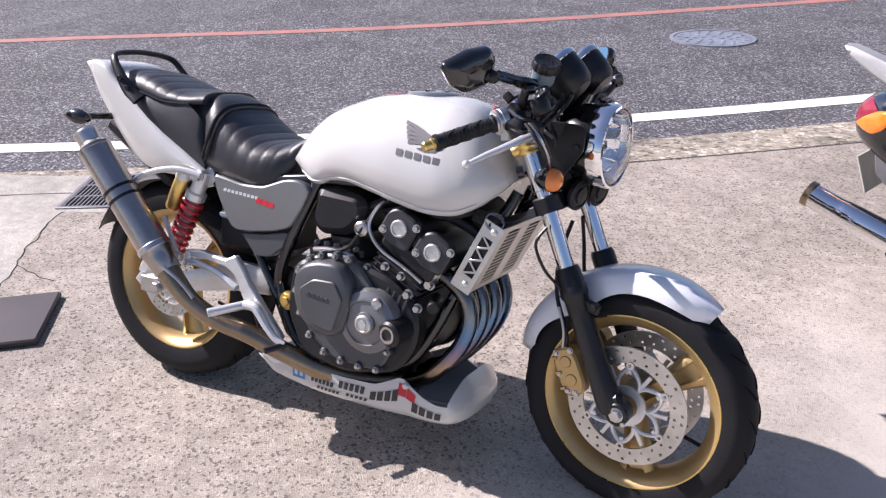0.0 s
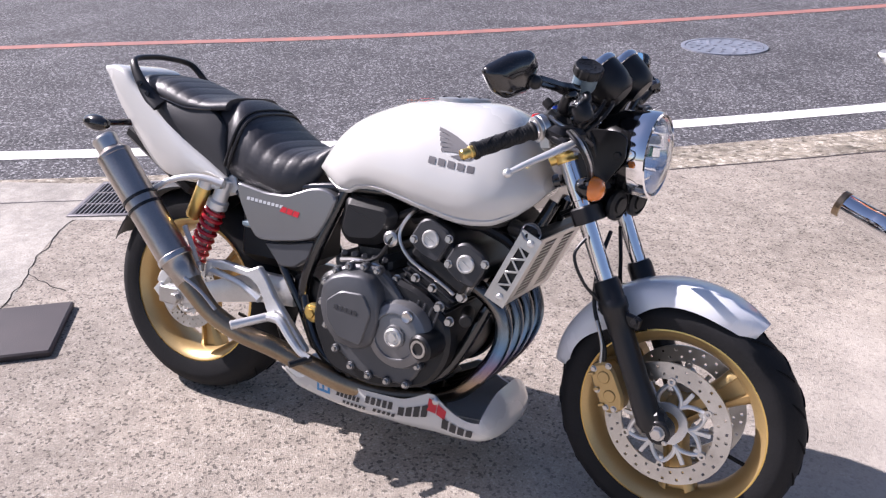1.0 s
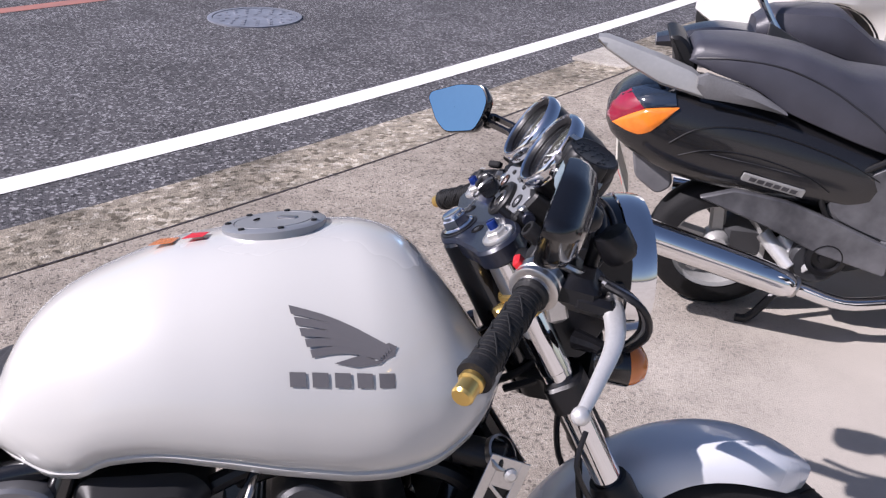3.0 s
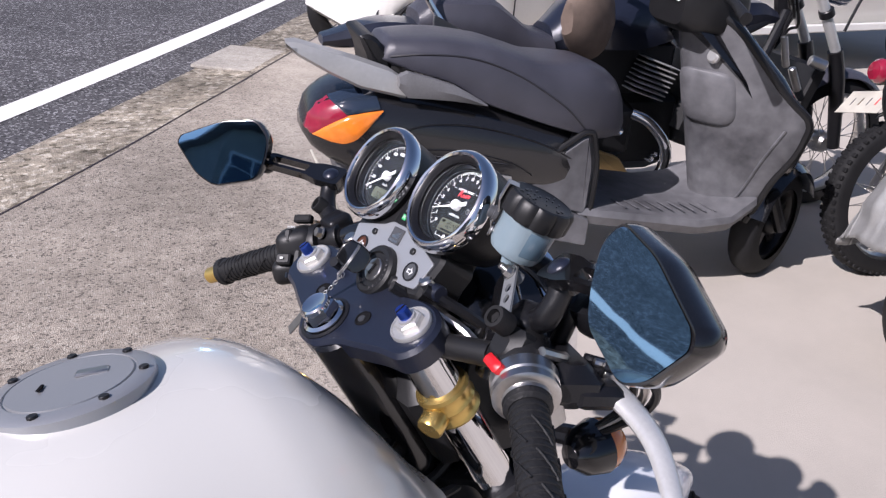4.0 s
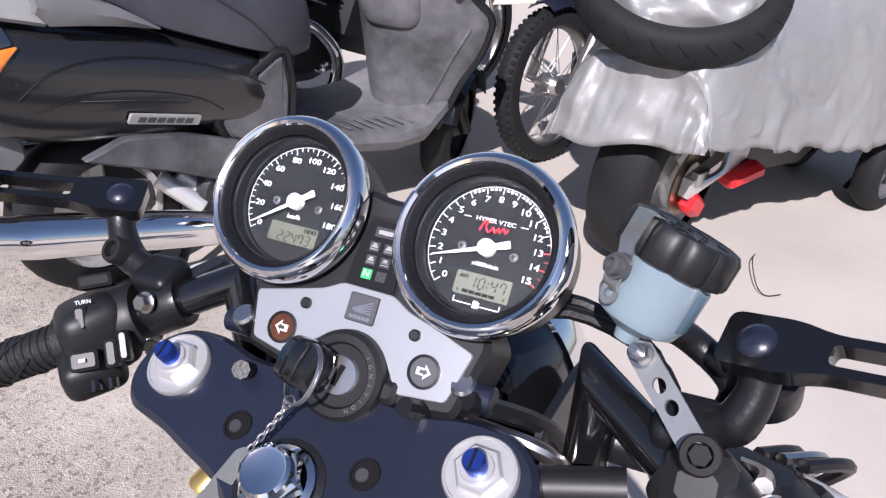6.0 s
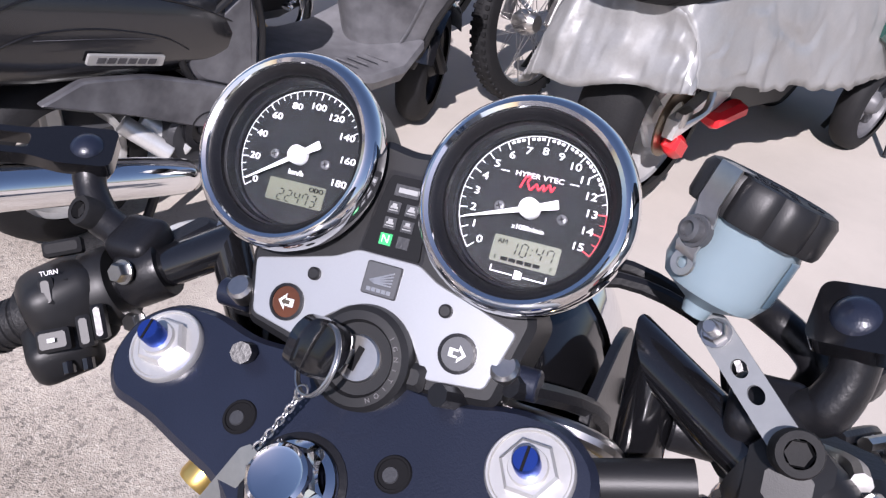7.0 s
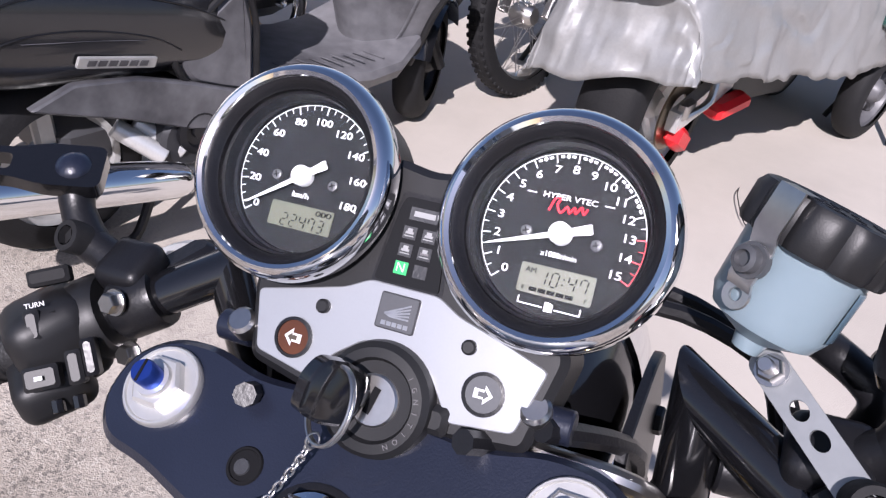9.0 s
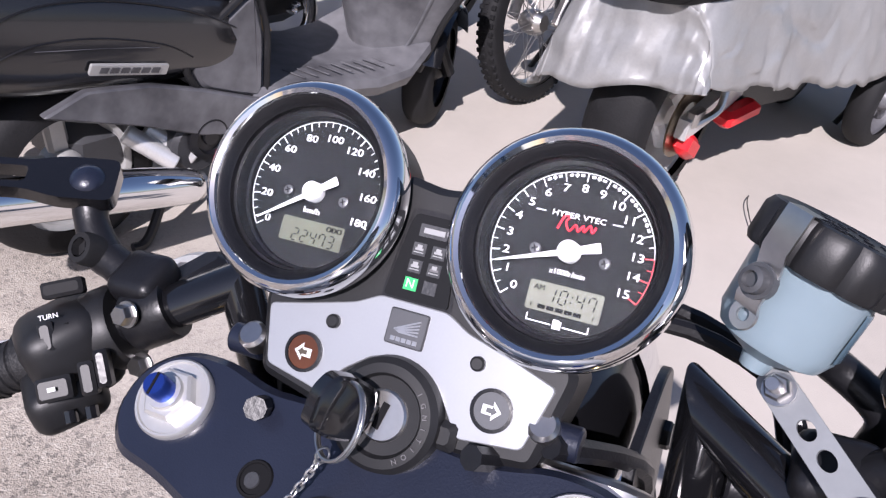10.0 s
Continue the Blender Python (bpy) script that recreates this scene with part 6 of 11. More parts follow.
def belly_pan():
    top = [(0.372, 0.186), (0.40, 0.184), (0.438, 0.176), (0.475, 0.19), (0.532, 0.205), (0.643, 0.202), (0.77, 0.206), (0.82, 0.226), (0.856, 0.243), (0.891, 0.222), (0.93, 0.202), (0.966, 0.194), (0.99, 0.197)]
    low = [(0.372, 0.172), (0.448, 0.140), (0.55, 0.126), (0.639, 0.121), (0.816, 0.121), (0.93, 0.128), (1.0, 0.137)]
    wid = [(0.372, 0.118), (0.45, 0.145), (0.55, 0.155), (0.70, 0.158), (0.9, 0.158), (1.0, 0.156)]
    # plan line of the wall: along one side, round the nose and back
    plan = []
    for k in range(40):
        x = 0.372 + 0.618 * k / 39
        plan.append((V((x, -interp(x, wid), 0)), interp(x, top), interp(x, low)))
    for k in range(1, 14):
        q = radians(90 * k / 13)
        p = V((0.99 + 0.058 * math.sin(q) ** 0.9, -0.156 * math.cos(q) ** 0.8 if k < 13 else 0.0, 0))
        u = k / 13
        plan.append((p, 0.197 + 0.052 * min(1, u * 1.25) ** 1.1, 0.137 + 0.016 * u))
    plan += [(V((p.x, -p.y, 0)), zt, zb) for p, zt, zb in plan[-2::-1]]
    bm = bm_new()
    rings = []
    for p, zt, zb in plan:
        mid = V((min(p.x, 0.96), 0, 0))
        row = []
        for f, k in ((1.0, 1.0), (0.8, 1.0), (0.55, 0.985), (0.3, 0.95), (0.12, 0.88), (0.03, 0.76), (0.0, 0.55), (0.0, 0.02)):
            g = mid.lerp(p, k)
            row.append(V((g.x - 0.95 * max(0, p.x - 0.99) * f * f, g.y, zb + (zt - zb) * f)))
        inner = [V((mid.x + (r.x - mid.x) * 0.955, r.y * 0.965, r.z + (0.006 if n > 3 else 0.0))) for n, r in enumerate(row)]
        inner[0] = V((inner[0].x, inner[0].y, row[0].z - 0.001))
        rings.append(row + inner[::-1])
    loft(bm, rings)
    b = bp_part("belly_pan", bm, PEARL, label="pearl white belly pan with sponsor stickers", sharp=60)

    def on_side(x, f):
        zt, zb, w = interp(x, top), interp(x, low), interp(x, wid)
        rows = sorted(((0.12, 0.88), (0.3, 0.95), (0.55, 0.985), (0.8, 1.0), (1.0, 1.0)))
        return V((x, -(w * interp(f, rows) + 0.002), zb + (zt - zb) * f))

    def mark(x0, x1, f0, f1, mat, slant=0.004):
        bm = bm_new()
        vs = [bm.verts.new(p) for p in (on_side(x0, f0), on_side(x1, f0), on_side(x1 + slant, f1), on_side(x0 + slant, f1))]
        bm.faces.new(vs)
        bp_part("sticker", bm, mat, b, sharp=80)
    mark(0.515, 0.558, 0.45, 0.85, STICKER_BLUE, 0.0)
    mark(0.523, 0.533, 0.55, 0.76, WHITE_PRINT, 0.0)
    mark(0.540, 0.551, 0.55, 0.76, WHITE_PRINT, 0.0)
    for i in range(6):
        mark(0.578 + i * 0.0125, 0.587 + i * 0.0125, 0.52, 0.70, BELLY_BAR)
    for i in range(6):
        mark(0.596 + i * 0.0125, 0.604 + i * 0.0125, 0.3, 0.42, BELLY_BAR)
    for i in range(5):
        mark(0.668 + i * 0.017, 0.680 + i * 0.017, 0.58, 0.84, BELLY_BAR)
    for i in range(5):
        mark(0.690 + i * 0.014, 0.699 + i * 0.014, 0.34, 0.46, BELLY_BAR)
    for i in range(4):
        mark(0.765 + i * 0.022, 0.782 + i * 0.022, 0.46, 0.74, BELLY_BAR)
    for i in range(2):
        mark(0.848 + i * 0.026, 0.872 + i * 0.026, 0.62, 0.9, RED_PRINT)
    for i in range(4):
        mark(0.889 + i * 0.022, 0.906 + i * 0.022, 0.34, 0.66, BELLY_BAR)
    bm = bm_new()
    lathe(bm, on_side(0.87, 0.93) + V((0, 0.002, -0.004)), (0, -1, 0.1), [(0.009, 0.0), (0.009, 0.003), (0.006, 0.005), (1e-7, 0.005)], 16)
    bp_part("pan_bolt", bm, STEEL, b)


tank()
seat()
tail()
side_cover()
front_end()
rear_end()
exhaust()
engine()
radiator()
belly_pan()

# ---- dash, bars and mirrors of the white motorcycle (all turned with the fork) ----
D0 = V((1.132, 0.0, 1.013))
DR, DU, DN = V((0, -1, 0)), V((0.7071, 0, 0.7071)), V((-0.7071, 0, 0.7071))


def dp(a, b, h=0.0):
    """A point of the dash: to the rider's right, up along it, out of it."""
    return D0 + DR * a + DU * b + DN * h


def dash_matrix(a, b, h, turn=0.0):
    r = Matrix((( *(DR.x, DU.x, DN.x), 0), (DR.y, DU.y, DN.y, 0), (DR.z, DU.z, DN.z, 0), (0, 0, 0, 1)))
    return STEER @ Matrix.Translation(dp(a, b, h)) @ r @ Matrix.Rotation(turn, 4, "Z")


def dash_plate(name, poly, h, thick, mat, parent, label="", bevel=0.0):
    bm = bm_new()
    slab_poly(bm, poly, dp(0, 0, h), DR, DU, thick, bevel)
    return bp_part(name, bm, mat, parent, label, steer=True)


def rect(a, b, w, h, turn=0.0):
    c, s = math.cos(turn), math.sin(turn)
    return [(a + x * c - y * s, b + x * s + y * c) for x, y in ((-w / 2, -h / 2), (w / 2, -h / 2), (w / 2, h / 2), (-w / 2, h / 2))]


def circle(a, b, r, n=24):
    return [(a + r * math.cos(2 * math.pi * i / n), b + r * math.sin(2 * math.pi * i / n)) for i in range(n)]


def gauge(name, ca, cb, label):
    o = dp(ca, cb)
    bm = bm_new()
    lathe(bm, o, DN, [(0.0, -0.066), (0.03, -0.066), (0.041, -0.056), (0.048, -0.03), (0.0505, -0.004), (0.0515, 0.008), (0.0495, 0.008)], 48)
    g = bp_part(name, bm, BLACK_SATIN, label=label, steer=True)
    bm = bm_new()
    lathe(bm, o, DN, [(0.0505, 0.004), (0.0535, 0.006), (0.0545, 0.012), (0.0535, 0.018), (0.0508, 0.0222), (0.0485, 0.0232), (0.0465, 0.0222), (0.0458, 0.020)], 72)
    bp_part("bezel", bm, CHROME, g, "chrome bezel", steer=True)
    bm = bm_new()
    lathe(bm, o, DN, [(0.0459, 0.0205), (0.0442, 0.0195), (0.0425, 0.0165), (0.0415, 0.0155), (0.0412, 0.0125), (0.040, 0.0115), (0.0395, 0.004), (0.0385, 0.003), (0.0383, 0.0)], 64)
    bp_part("inner_ring", bm, BLACK_SATIN, g, steer=True)
    bm = bm_new()
    lathe(bm, o, DN, [(0.039, -0.001), (0.039, 0.0), (0.0, 0.0)], 56)
    d = bp_part("dial", bm, DIAL, g, "black dial with white figures", steer=True)
    bm = bm_new()
    lathe(bm, o, DN, [(0.0, 0.0135), (0.0412, 0.0128), (0.0412, 0.0118), (0.0, 0.0125)], 48)
    glass = bp_part("gauge_glass", bm, GAUGE_GLASS, g, steer=True)
    glass.visible_shadow = False
    return g, d


def ticks(dial, ca, cb, count, sub, first, step, red_from=999, heavy=None):
    for k in range((count - 1) * sub + 1):
        v = k / sub
        q = radians(first - step * v)
        main = k % sub == 0
        r1 = 0.0372
        r0 = r1 - (0.0042 if main else 0.0025)
        mat = RED_PRINT if v >= red_from else WHITE_PRINT
        dash_plate("tick", rect(ca + (r0 + r1) / 2 * math.cos(q), cb + (r0 + r1) / 2 * math.sin(q), r1 - r0, 0.0005 if main else 0.00036, q), 0.0004, 0.0003, mat, dial)
    # the arc that carries the ticks
    n = 40
    for lo, hi, mat in ((0, min(red_from, count - 1), WHITE_PRINT), (red_from, count - 1, RED_PRINT)):
        if lo >= hi:
            continue
        bm = bm_new()
        rings = []
        for i in range(n + 1):
            q = radians(first - step * (lo + (hi - lo) * i / n))
            rings.append([dp(ca + r * math.cos(q), cb + r * math.sin(q), 0.0007) for r in (0.03705, 0.0374)])
        loft(bm, rings, caps=False, closed=False)
        bp_part("scale_arc", bm, mat, dial, steer=True)


def segments(dial, text, a, b, h, gap, mat):
    """Figures of a display, each built from its lit bars; the row starts at a, b and slants a little."""
    lit = {"0": "abcdef", "1": "bc", "2": "abged", "3": "abgcd", "4": "fgbc", "7": "fabc"}
    w, t = h * 0.5, h * 0.085
    shape = {"a": (0, h / 2, w - 2.4 * t, t), "g": (0, 0, w - 2.4 * t, t), "d": (0, -h / 2, w - 2.4 * t, t), "f": (-w / 2, h / 4, t, h / 2 - 1.6 * t), "b": (w / 2, h / 4, t, h / 2 - 1.6 * t), "e": (-w / 2, -h / 4, t, h / 2 - 1.6 * t), "c": (w / 2, -h / 4, t, h / 2 - 1.6 * t)}
    for ch in text:
        if ch == ":":
            for dy in (-h * 0.2, h * 0.2):
                dash_plate("display_bar", rect(a - gap * 0.28 + dy * 0.1, b + dy, t * 1.3, t * 1.3), 0.0009, 0.0002, mat, dial)
            a += gap * 0.42
            continue
        for key in lit[ch]:
            x, y, sx, sy = shape[key]
            dash_plate("display_bar", [(a + px + py * 0.1, b + py) for px, py in rect(x, y, sx if sx > t else t * 1.15, sy if sy > t else t * 1.15)], 0.0009, 0.0002, mat, dial)
        a += gap


def needle(gauge_, ca, cb, angle):
    q = radians(angle)
    d, s = DR * math.cos(q) + DU * math.sin(q), -DR * math.sin(q) + DU * math.cos(q)
    o = dp(ca, cb, 0.0045)
    bm = bm_new()
    rings = []
    for r, w in ((-0.0145, 0.0022), (-0.013, 0.0024), (-0.004, 0.0017), (0.004, 0.0014), (0.0335, 0.00045)):
        rings.append([o + d * r + s * w, o + d * r + DN * 0.0012, o + d * r - s * w, o + d * r - DN * 0.0004])
    loft(bm, rings)
    n = bp_part("needle", bm, WHITE_PRINT, gauge_, "white needle", steer=True)
    bm = bm_new()
    lathe(bm, dp(ca, cb, 0.0), DN, [(0.0052, 0.001), (0.0052, 0.0065), (0.0045, 0.0075), (0.0, 0.008)], 24)
    bp_part("needle_cap", bm, WHITE_PRINT, gauge_, steer=True)


def dash():
    # housing
    hs = dash_plate("dash_housing", round_poly([(-0.083, 0.0), (-0.0745, -0.041), (-0.034, -0.0495), (0.034, -0.0515), (0.0745, -0.0465), (0.085, 0.0), (0.06, 0.03), (0.028, 0.06), (0.023, 0.074), (0.0, 0.07), (-0.023, 0.074), (-0.028, 0.06), (-0.06, 0.03)], 0.006), -0.045, 0.0435, BLACK_PLASTIC, None, "black dash housing", 0.004)
    dash_plate("dash_plate", round_poly([(-0.0765, -0.006), (-0.0695, -0.0355), (-0.0375, -0.0415), (-0.0275, -0.0275), (-0.0135, -0.0168), (0.0105, -0.0158), (0.0245, -0.0255), (0.0365, -0.0425), (0.0675, -0.0385), (0.0765, -0.0075), (0.056, -0.001), (0.03, 0.006), (0.018, 0.0125), (-0.018, 0.0125), (-0.03, 0.006), (-0.056, -0.001)], 0.003, 3), -0.0018, 0.0022, PLATE_SILVER, hs, "silver lower dash plate", 0.0005)
    # neck between the gauges
    dash_plate("pilot_panel", round_poly([(-0.017, 0.0135), (0.017, 0.0135), (0.0125, 0.05), (0.0105, 0.0555), (-0.0105, 0.0555), (-0.0125, 0.05)], 0.002, 3), -0.0018, 0.002, DIAL, hs, "black pilot lamp panel")
    dash_plate("pilot_frame", round_poly([(-0.019, 0.012), (0.019, 0.012), (0.0145, 0.051), (0.013, 0.058), (-0.013, 0.058), (-0.0145, 0.051)], 0.002, 3), -0.003, 0.0018, BLACK_SATIN, hs)
    for i, (a, b, mat) in enumerate(((-0.0045, 0.0212, NEUTRAL), (0.0055, 0.0212, ENGINE), (-0.0045, 0.0300, ENGINE), (0.0055, 0.0300, ENGINE), (-0.0045, 0.0385, ENGINE), (0.0055, 0.0385, ENGINE), (0.001, 0.0480, ENGINE))):
        w = 0.0068 if i < 6 else 0.0155
        lamp = dash_plate("pilot_lamp", rect(a, b, w, 0.0062), 0.0002, 0.0004, mat, hs)
        if i == 0:
            letters("letter", "N", 0.0062, dash_matrix(a, b, 0.0008), WHITE_PRINT, hs)
        elif i == 6:
            dash_plate("word_bar", rect(a, b, 0.011, 0.0026), 0.0006, 0.0003, PILOT_PRINT, hs)
        elif i > 1:
            dash_plate("pilot_mark", rect(a, b, 0.0042, 0.0012), 0.0006, 0.0003, GREY_PRINT if i == 3 else PILOT_PRINT, hs)
            dash_plate("pilot_mark", rect(a, b + 0.0012, 0.0026, 0.0018), 0.0006, 0.0003, PILOT_PRINT, hs)
            dash_plate("pilot_mark", rect(a, b - 0.0016, 0.005, 0.0005), 0.0006, 0.0003, PILOT_PRINT, hs)
    # emblem
    em = dash_plate("emblem", round_poly(rect(0.0, 0.0, 0.0205, 0.0175), 0.0015, 3), 0.0003, 0.0012, ENGINE, hs, "dark square emblem", 0.0004)
    dash_plate("emblem_field", round_poly(rect(0.0, 0.0, 0.019, 0.016), 0.001, 3), 0.0012, 0.0006, ENGINE_COVER, hs)
    for i in range(5):
        f = i / 4
        dash_plate("wing_mark", [(-0.0065 + 0.0025 * f, -0.001 - 0.001 * f + 0.0 * f), (0.0065, 0.0052 - 0.0022 * i * 0.8), (0.0065, 0.0044 - 0.0022 * i * 0.8), (-0.006 + 0.0025 * f, -0.0018 - 0.001 * f)], 0.0018, 0.0003, STEEL, hs)
    for i in range(5):
        dash_plate("word_bar", rect(-0.0058 + i * 0.0029, -0.0058, 0.0023, 0.0021), 0.0018, 0.0003, STEEL, hs)
    for s in (-1, 1):
        bm = bm_new()
        lathe(bm, dp(s * 0.0385, -0.0063, 0.0004), DN, [(0.0036, 0.0), (0.0036, 0.0022), (0.0026, 0.003), (0.0, 0.003)], 18)
        bp_part("rubber_stud", bm, BLACK_PLASTIC, hs, steer=True)
        bm = bm_new()
        lathe(bm, dp(s * 0.0502, -0.025, 0.0004), DN, [(0.0102, 0.0), (0.0102, 0.0016), (0.0086, 0.0018), (0.0084, 0.0006), (0.0, 0.0006)], 32)
        tl = bp_part("turn_lamp", bm, BLACK_SATIN, hs, "round turn signal pilot lamp", steer=True)
        dash_plate("lamp_lens", circle(s * 0.0502, -0.025, 0.0085), 0.0008, 0.0006, AMBER_DARK if s < 0 else ENGINE_COVER, hs)
        ar = [(-0.0048, 0.0), (-0.0005, 0.0045), (-0.0005, 0.0022), (0.0045, 0.0022), (0.0045, -0.0022), (-0.0005, -0.0022), (-0.0005, -0.0045)]
        inner = [(x * 0.55 - 0.0002, y * 0.5) for x, y in ar]
        dash_plate("arrow", [(s * 0.0502 - s * x, -0.025 + y) for x, y in (ar if s > 0 else ar)], 0.0014, 0.0004, WHITE_PRINT, hs)
        dash_plate("arrow_core", [(s * 0.0502 - s * x, -0.025 + y) for x, y in inner], 0.0018, 0.0003, PIPE_BROWN if s < 0 else ENGINE_COVER, hs)
    # speedometer
    ca, cb = -0.067, 0.0535
    g, d = gauge("speedometer", ca, cb, "round speedometer with chrome bezel")
    ticks(d, ca, cb, 10, 4, -143, 26.4)
    for k in range(10):
        q = radians(-143 - 26.4 * k)
        r = 0.0288 if k else 0.03
        letters("figure", str(k * 20), 0.0053, dash_matrix(ca + r * math.cos(q), cb + r * math.sin(q), 0.0008), WHITE_PRINT, d, wide=1.3)
    letters("unit", "km/h", 0.0042, dash_matrix(ca, cb - 0.0095, 0.0008), WHITE_PRINT, d, wide=1.15)
    dash_plate("lcd", round_poly(rect(ca + 0.003, cb - 0.0205, 0.036, 0.0125), 0.001, 2), 0.0003, 0.0004, LCD, d, "grey green odometer display")
    segments(d, "22473", ca - 0.0058, cb - 0.0228, 0.0062, 0.0052, DARK_PRINT_SHADE)
    letters("display", "ODO", 0.0038, dash_matrix(ca + 0.0155, cb - 0.0168, 0.001), DARK_PRINT_SHADE, d)
    needle(g, ca, cb, -146)
    # tachometer
    ca = 0.067
    g2, d2 = gauge("tachometer", ca, cb, "round tachometer with chrome bezel")
    ticks(d2, ca, cb, 16, 2, -137, 16.53, 13)
    for k in range(16):
        q = radians(-137 - 16.53 * k)
        letters("figure", str(k), 0.0053, dash_matrix(ca + 0.0298 * math.cos(q), cb + 0.0298 * math.sin(q), 0.0008), WHITE_PRINT, d2, wide=1.3)
    for k in range(6):
        for j in (0.25, 0.5, 0.75):
            q = radians(-137 - 16.53 * (6 + k + j))
            dash_plate("scale_block", rect(ca + 0.0358 * math.cos(q), cb + 0.0358 * math.sin(q), 0.0011, 0.0017, q), 0.0004, 0.0003, WHITE_PRINT, d2)
    letters("unit", "x1000r/min", 0.0036, dash_matrix(ca + 0.001, cb - 0.0098, 0.0008), WHITE_PRINT, d2)
    letters("unit", "HYPER VTEC", 0.0036, dash_matrix(ca, cb + 0.0165, 0.0008), WHITE_PRINT, d2, wide=1.25)
    for s in (-1, 1):
        dash_plate("word_bar", rect(ca + s * 0.018, cb + 0.0165, 0.0045, 0.0005), 0.0006, 0.0003, WHITE_PRINT, d2)
    # a red signature drawn as loops
    bm = bm_new()
    tube(bm, [dp(ca + x, cb + 0.0125 + y, 0.0008) for x, y in ((-0.0085, -0.003), (-0.0065, 0.003), (-0.004, 0.0035), (-0.0052, 0.0005), (-0.003, -0.003), (-0.0005, 0.0003), (0.001, -0.0025), (0.003, 0.0005), (0.0038, -0.0022), (0.006, 0.0012), (0.0075, -0.0018), (0.0088, 0.001))], 0.0006, 5, 4)
    bp_part("signature", bm, RED_PRINT, d2, steer=True)
    dash_plate("lcd", round_poly(rect(ca + 0.0028, cb - 0.0222, 0.0345, 0.0135), 0.001, 2), 0.0003, 0.0004, LCD, d2, "grey green clock display")
    segments(d2, "10:47", ca - 0.0035, cb - 0.0208, 0.0064, 0.0055, DARK_PRINT_SHADE)
    letters("display", "AM", 0.0036, dash_matrix(ca - 0.0095, cb - 0.0185, 0.001), DARK_PRINT_SHADE, d2)
    for i in range(5):
        dash_plate("fuel_bar", rect(ca - 0.0068 + i * 0.0042, cb - 0.0268, 0.0036, 0.0019), 0.0008, 0.0003, DARK_PRINT_SHADE, d2)
    letters("display", "E", 0.0024, dash_matrix(ca - 0.0115, cb - 0.0268, 0.001), DARK_PRINT_SHADE, d2)
    letters("display", "F", 0.0026, dash_matrix(ca + 0.0175, cb - 0.0268, 0.001), DARK_PRINT_SHADE, d2)
    for s in (-1, 1):
        dash_plate("fuel_line", rect(ca + 0.002 + s * 0.0085, cb - 0.0338, 0.0115, 0.0005), 0.0004, 0.0003, WHITE_PRINT, d2)
        dash_plate("fuel_line", rect(ca + 0.002 + s * 0.0143, cb - 0.0324, 0.0005, 0.0032), 0.0004, 0.0003, WHITE_PRINT, d2)
    dash_plate("pump_mark", rect(ca + 0.0015, cb - 0.0332, 0.0028, 0.0042), 0.0004, 0.0003, WHITE_PRINT, d2)
    dash_plate("pump_mark", rect(ca + 0.0036, cb - 0.0334, 0.0007, 0.0036), 0.0004, 0.0003, WHITE_PRINT, d2)
    needle(g2, ca, cb, -137 - 16.53 * 1.45)
    for c_, dd in ((-0.067, d), (0.067, d2)):
        for s in (-1, 1):
            bm = bm_new()
            lathe(bm, dp(c_ + s * 0.0163, cb - 0.0015, 0.0), DN, [(0.0026, 0.0), (0.0026, 0.0012), (0.0018, 0.0016), (0.0, 0.0016)], 16)
            bp_part("dial_screw", bm, ENGINE_COVER, dd, steer=True)
            for tq in (0.4, 0.4 + math.pi / 2):
                dash_plate("screw_slot", rect(c_ + s * 0.0163, cb - 0.0015, 0.0032, 0.0006, tq), 0.0016, 0.0002, DARK_PRINT_SHADE, dd)
    # bracket arms under the gauges
    for s in (-1, 1):
        bm = bm_new()
        box(bm, dp(s * 0.055, 0.0, -0.05), (0.03, 0.09, 0.02), DR, DU, 0.006)
        bp_part("dash_bracket", bm, BLACK_PLASTIC, hs, steer=True)


def yp(p, y, h=0.0):
    """A point of the top yoke: forward in its plane, y, and up along the fork."""
    return STEM - AXIS * 0.006 + V((math.cos(RAKE), 0, math.sin(RAKE))) * p + V((0, y, 0)) + AXIS * h


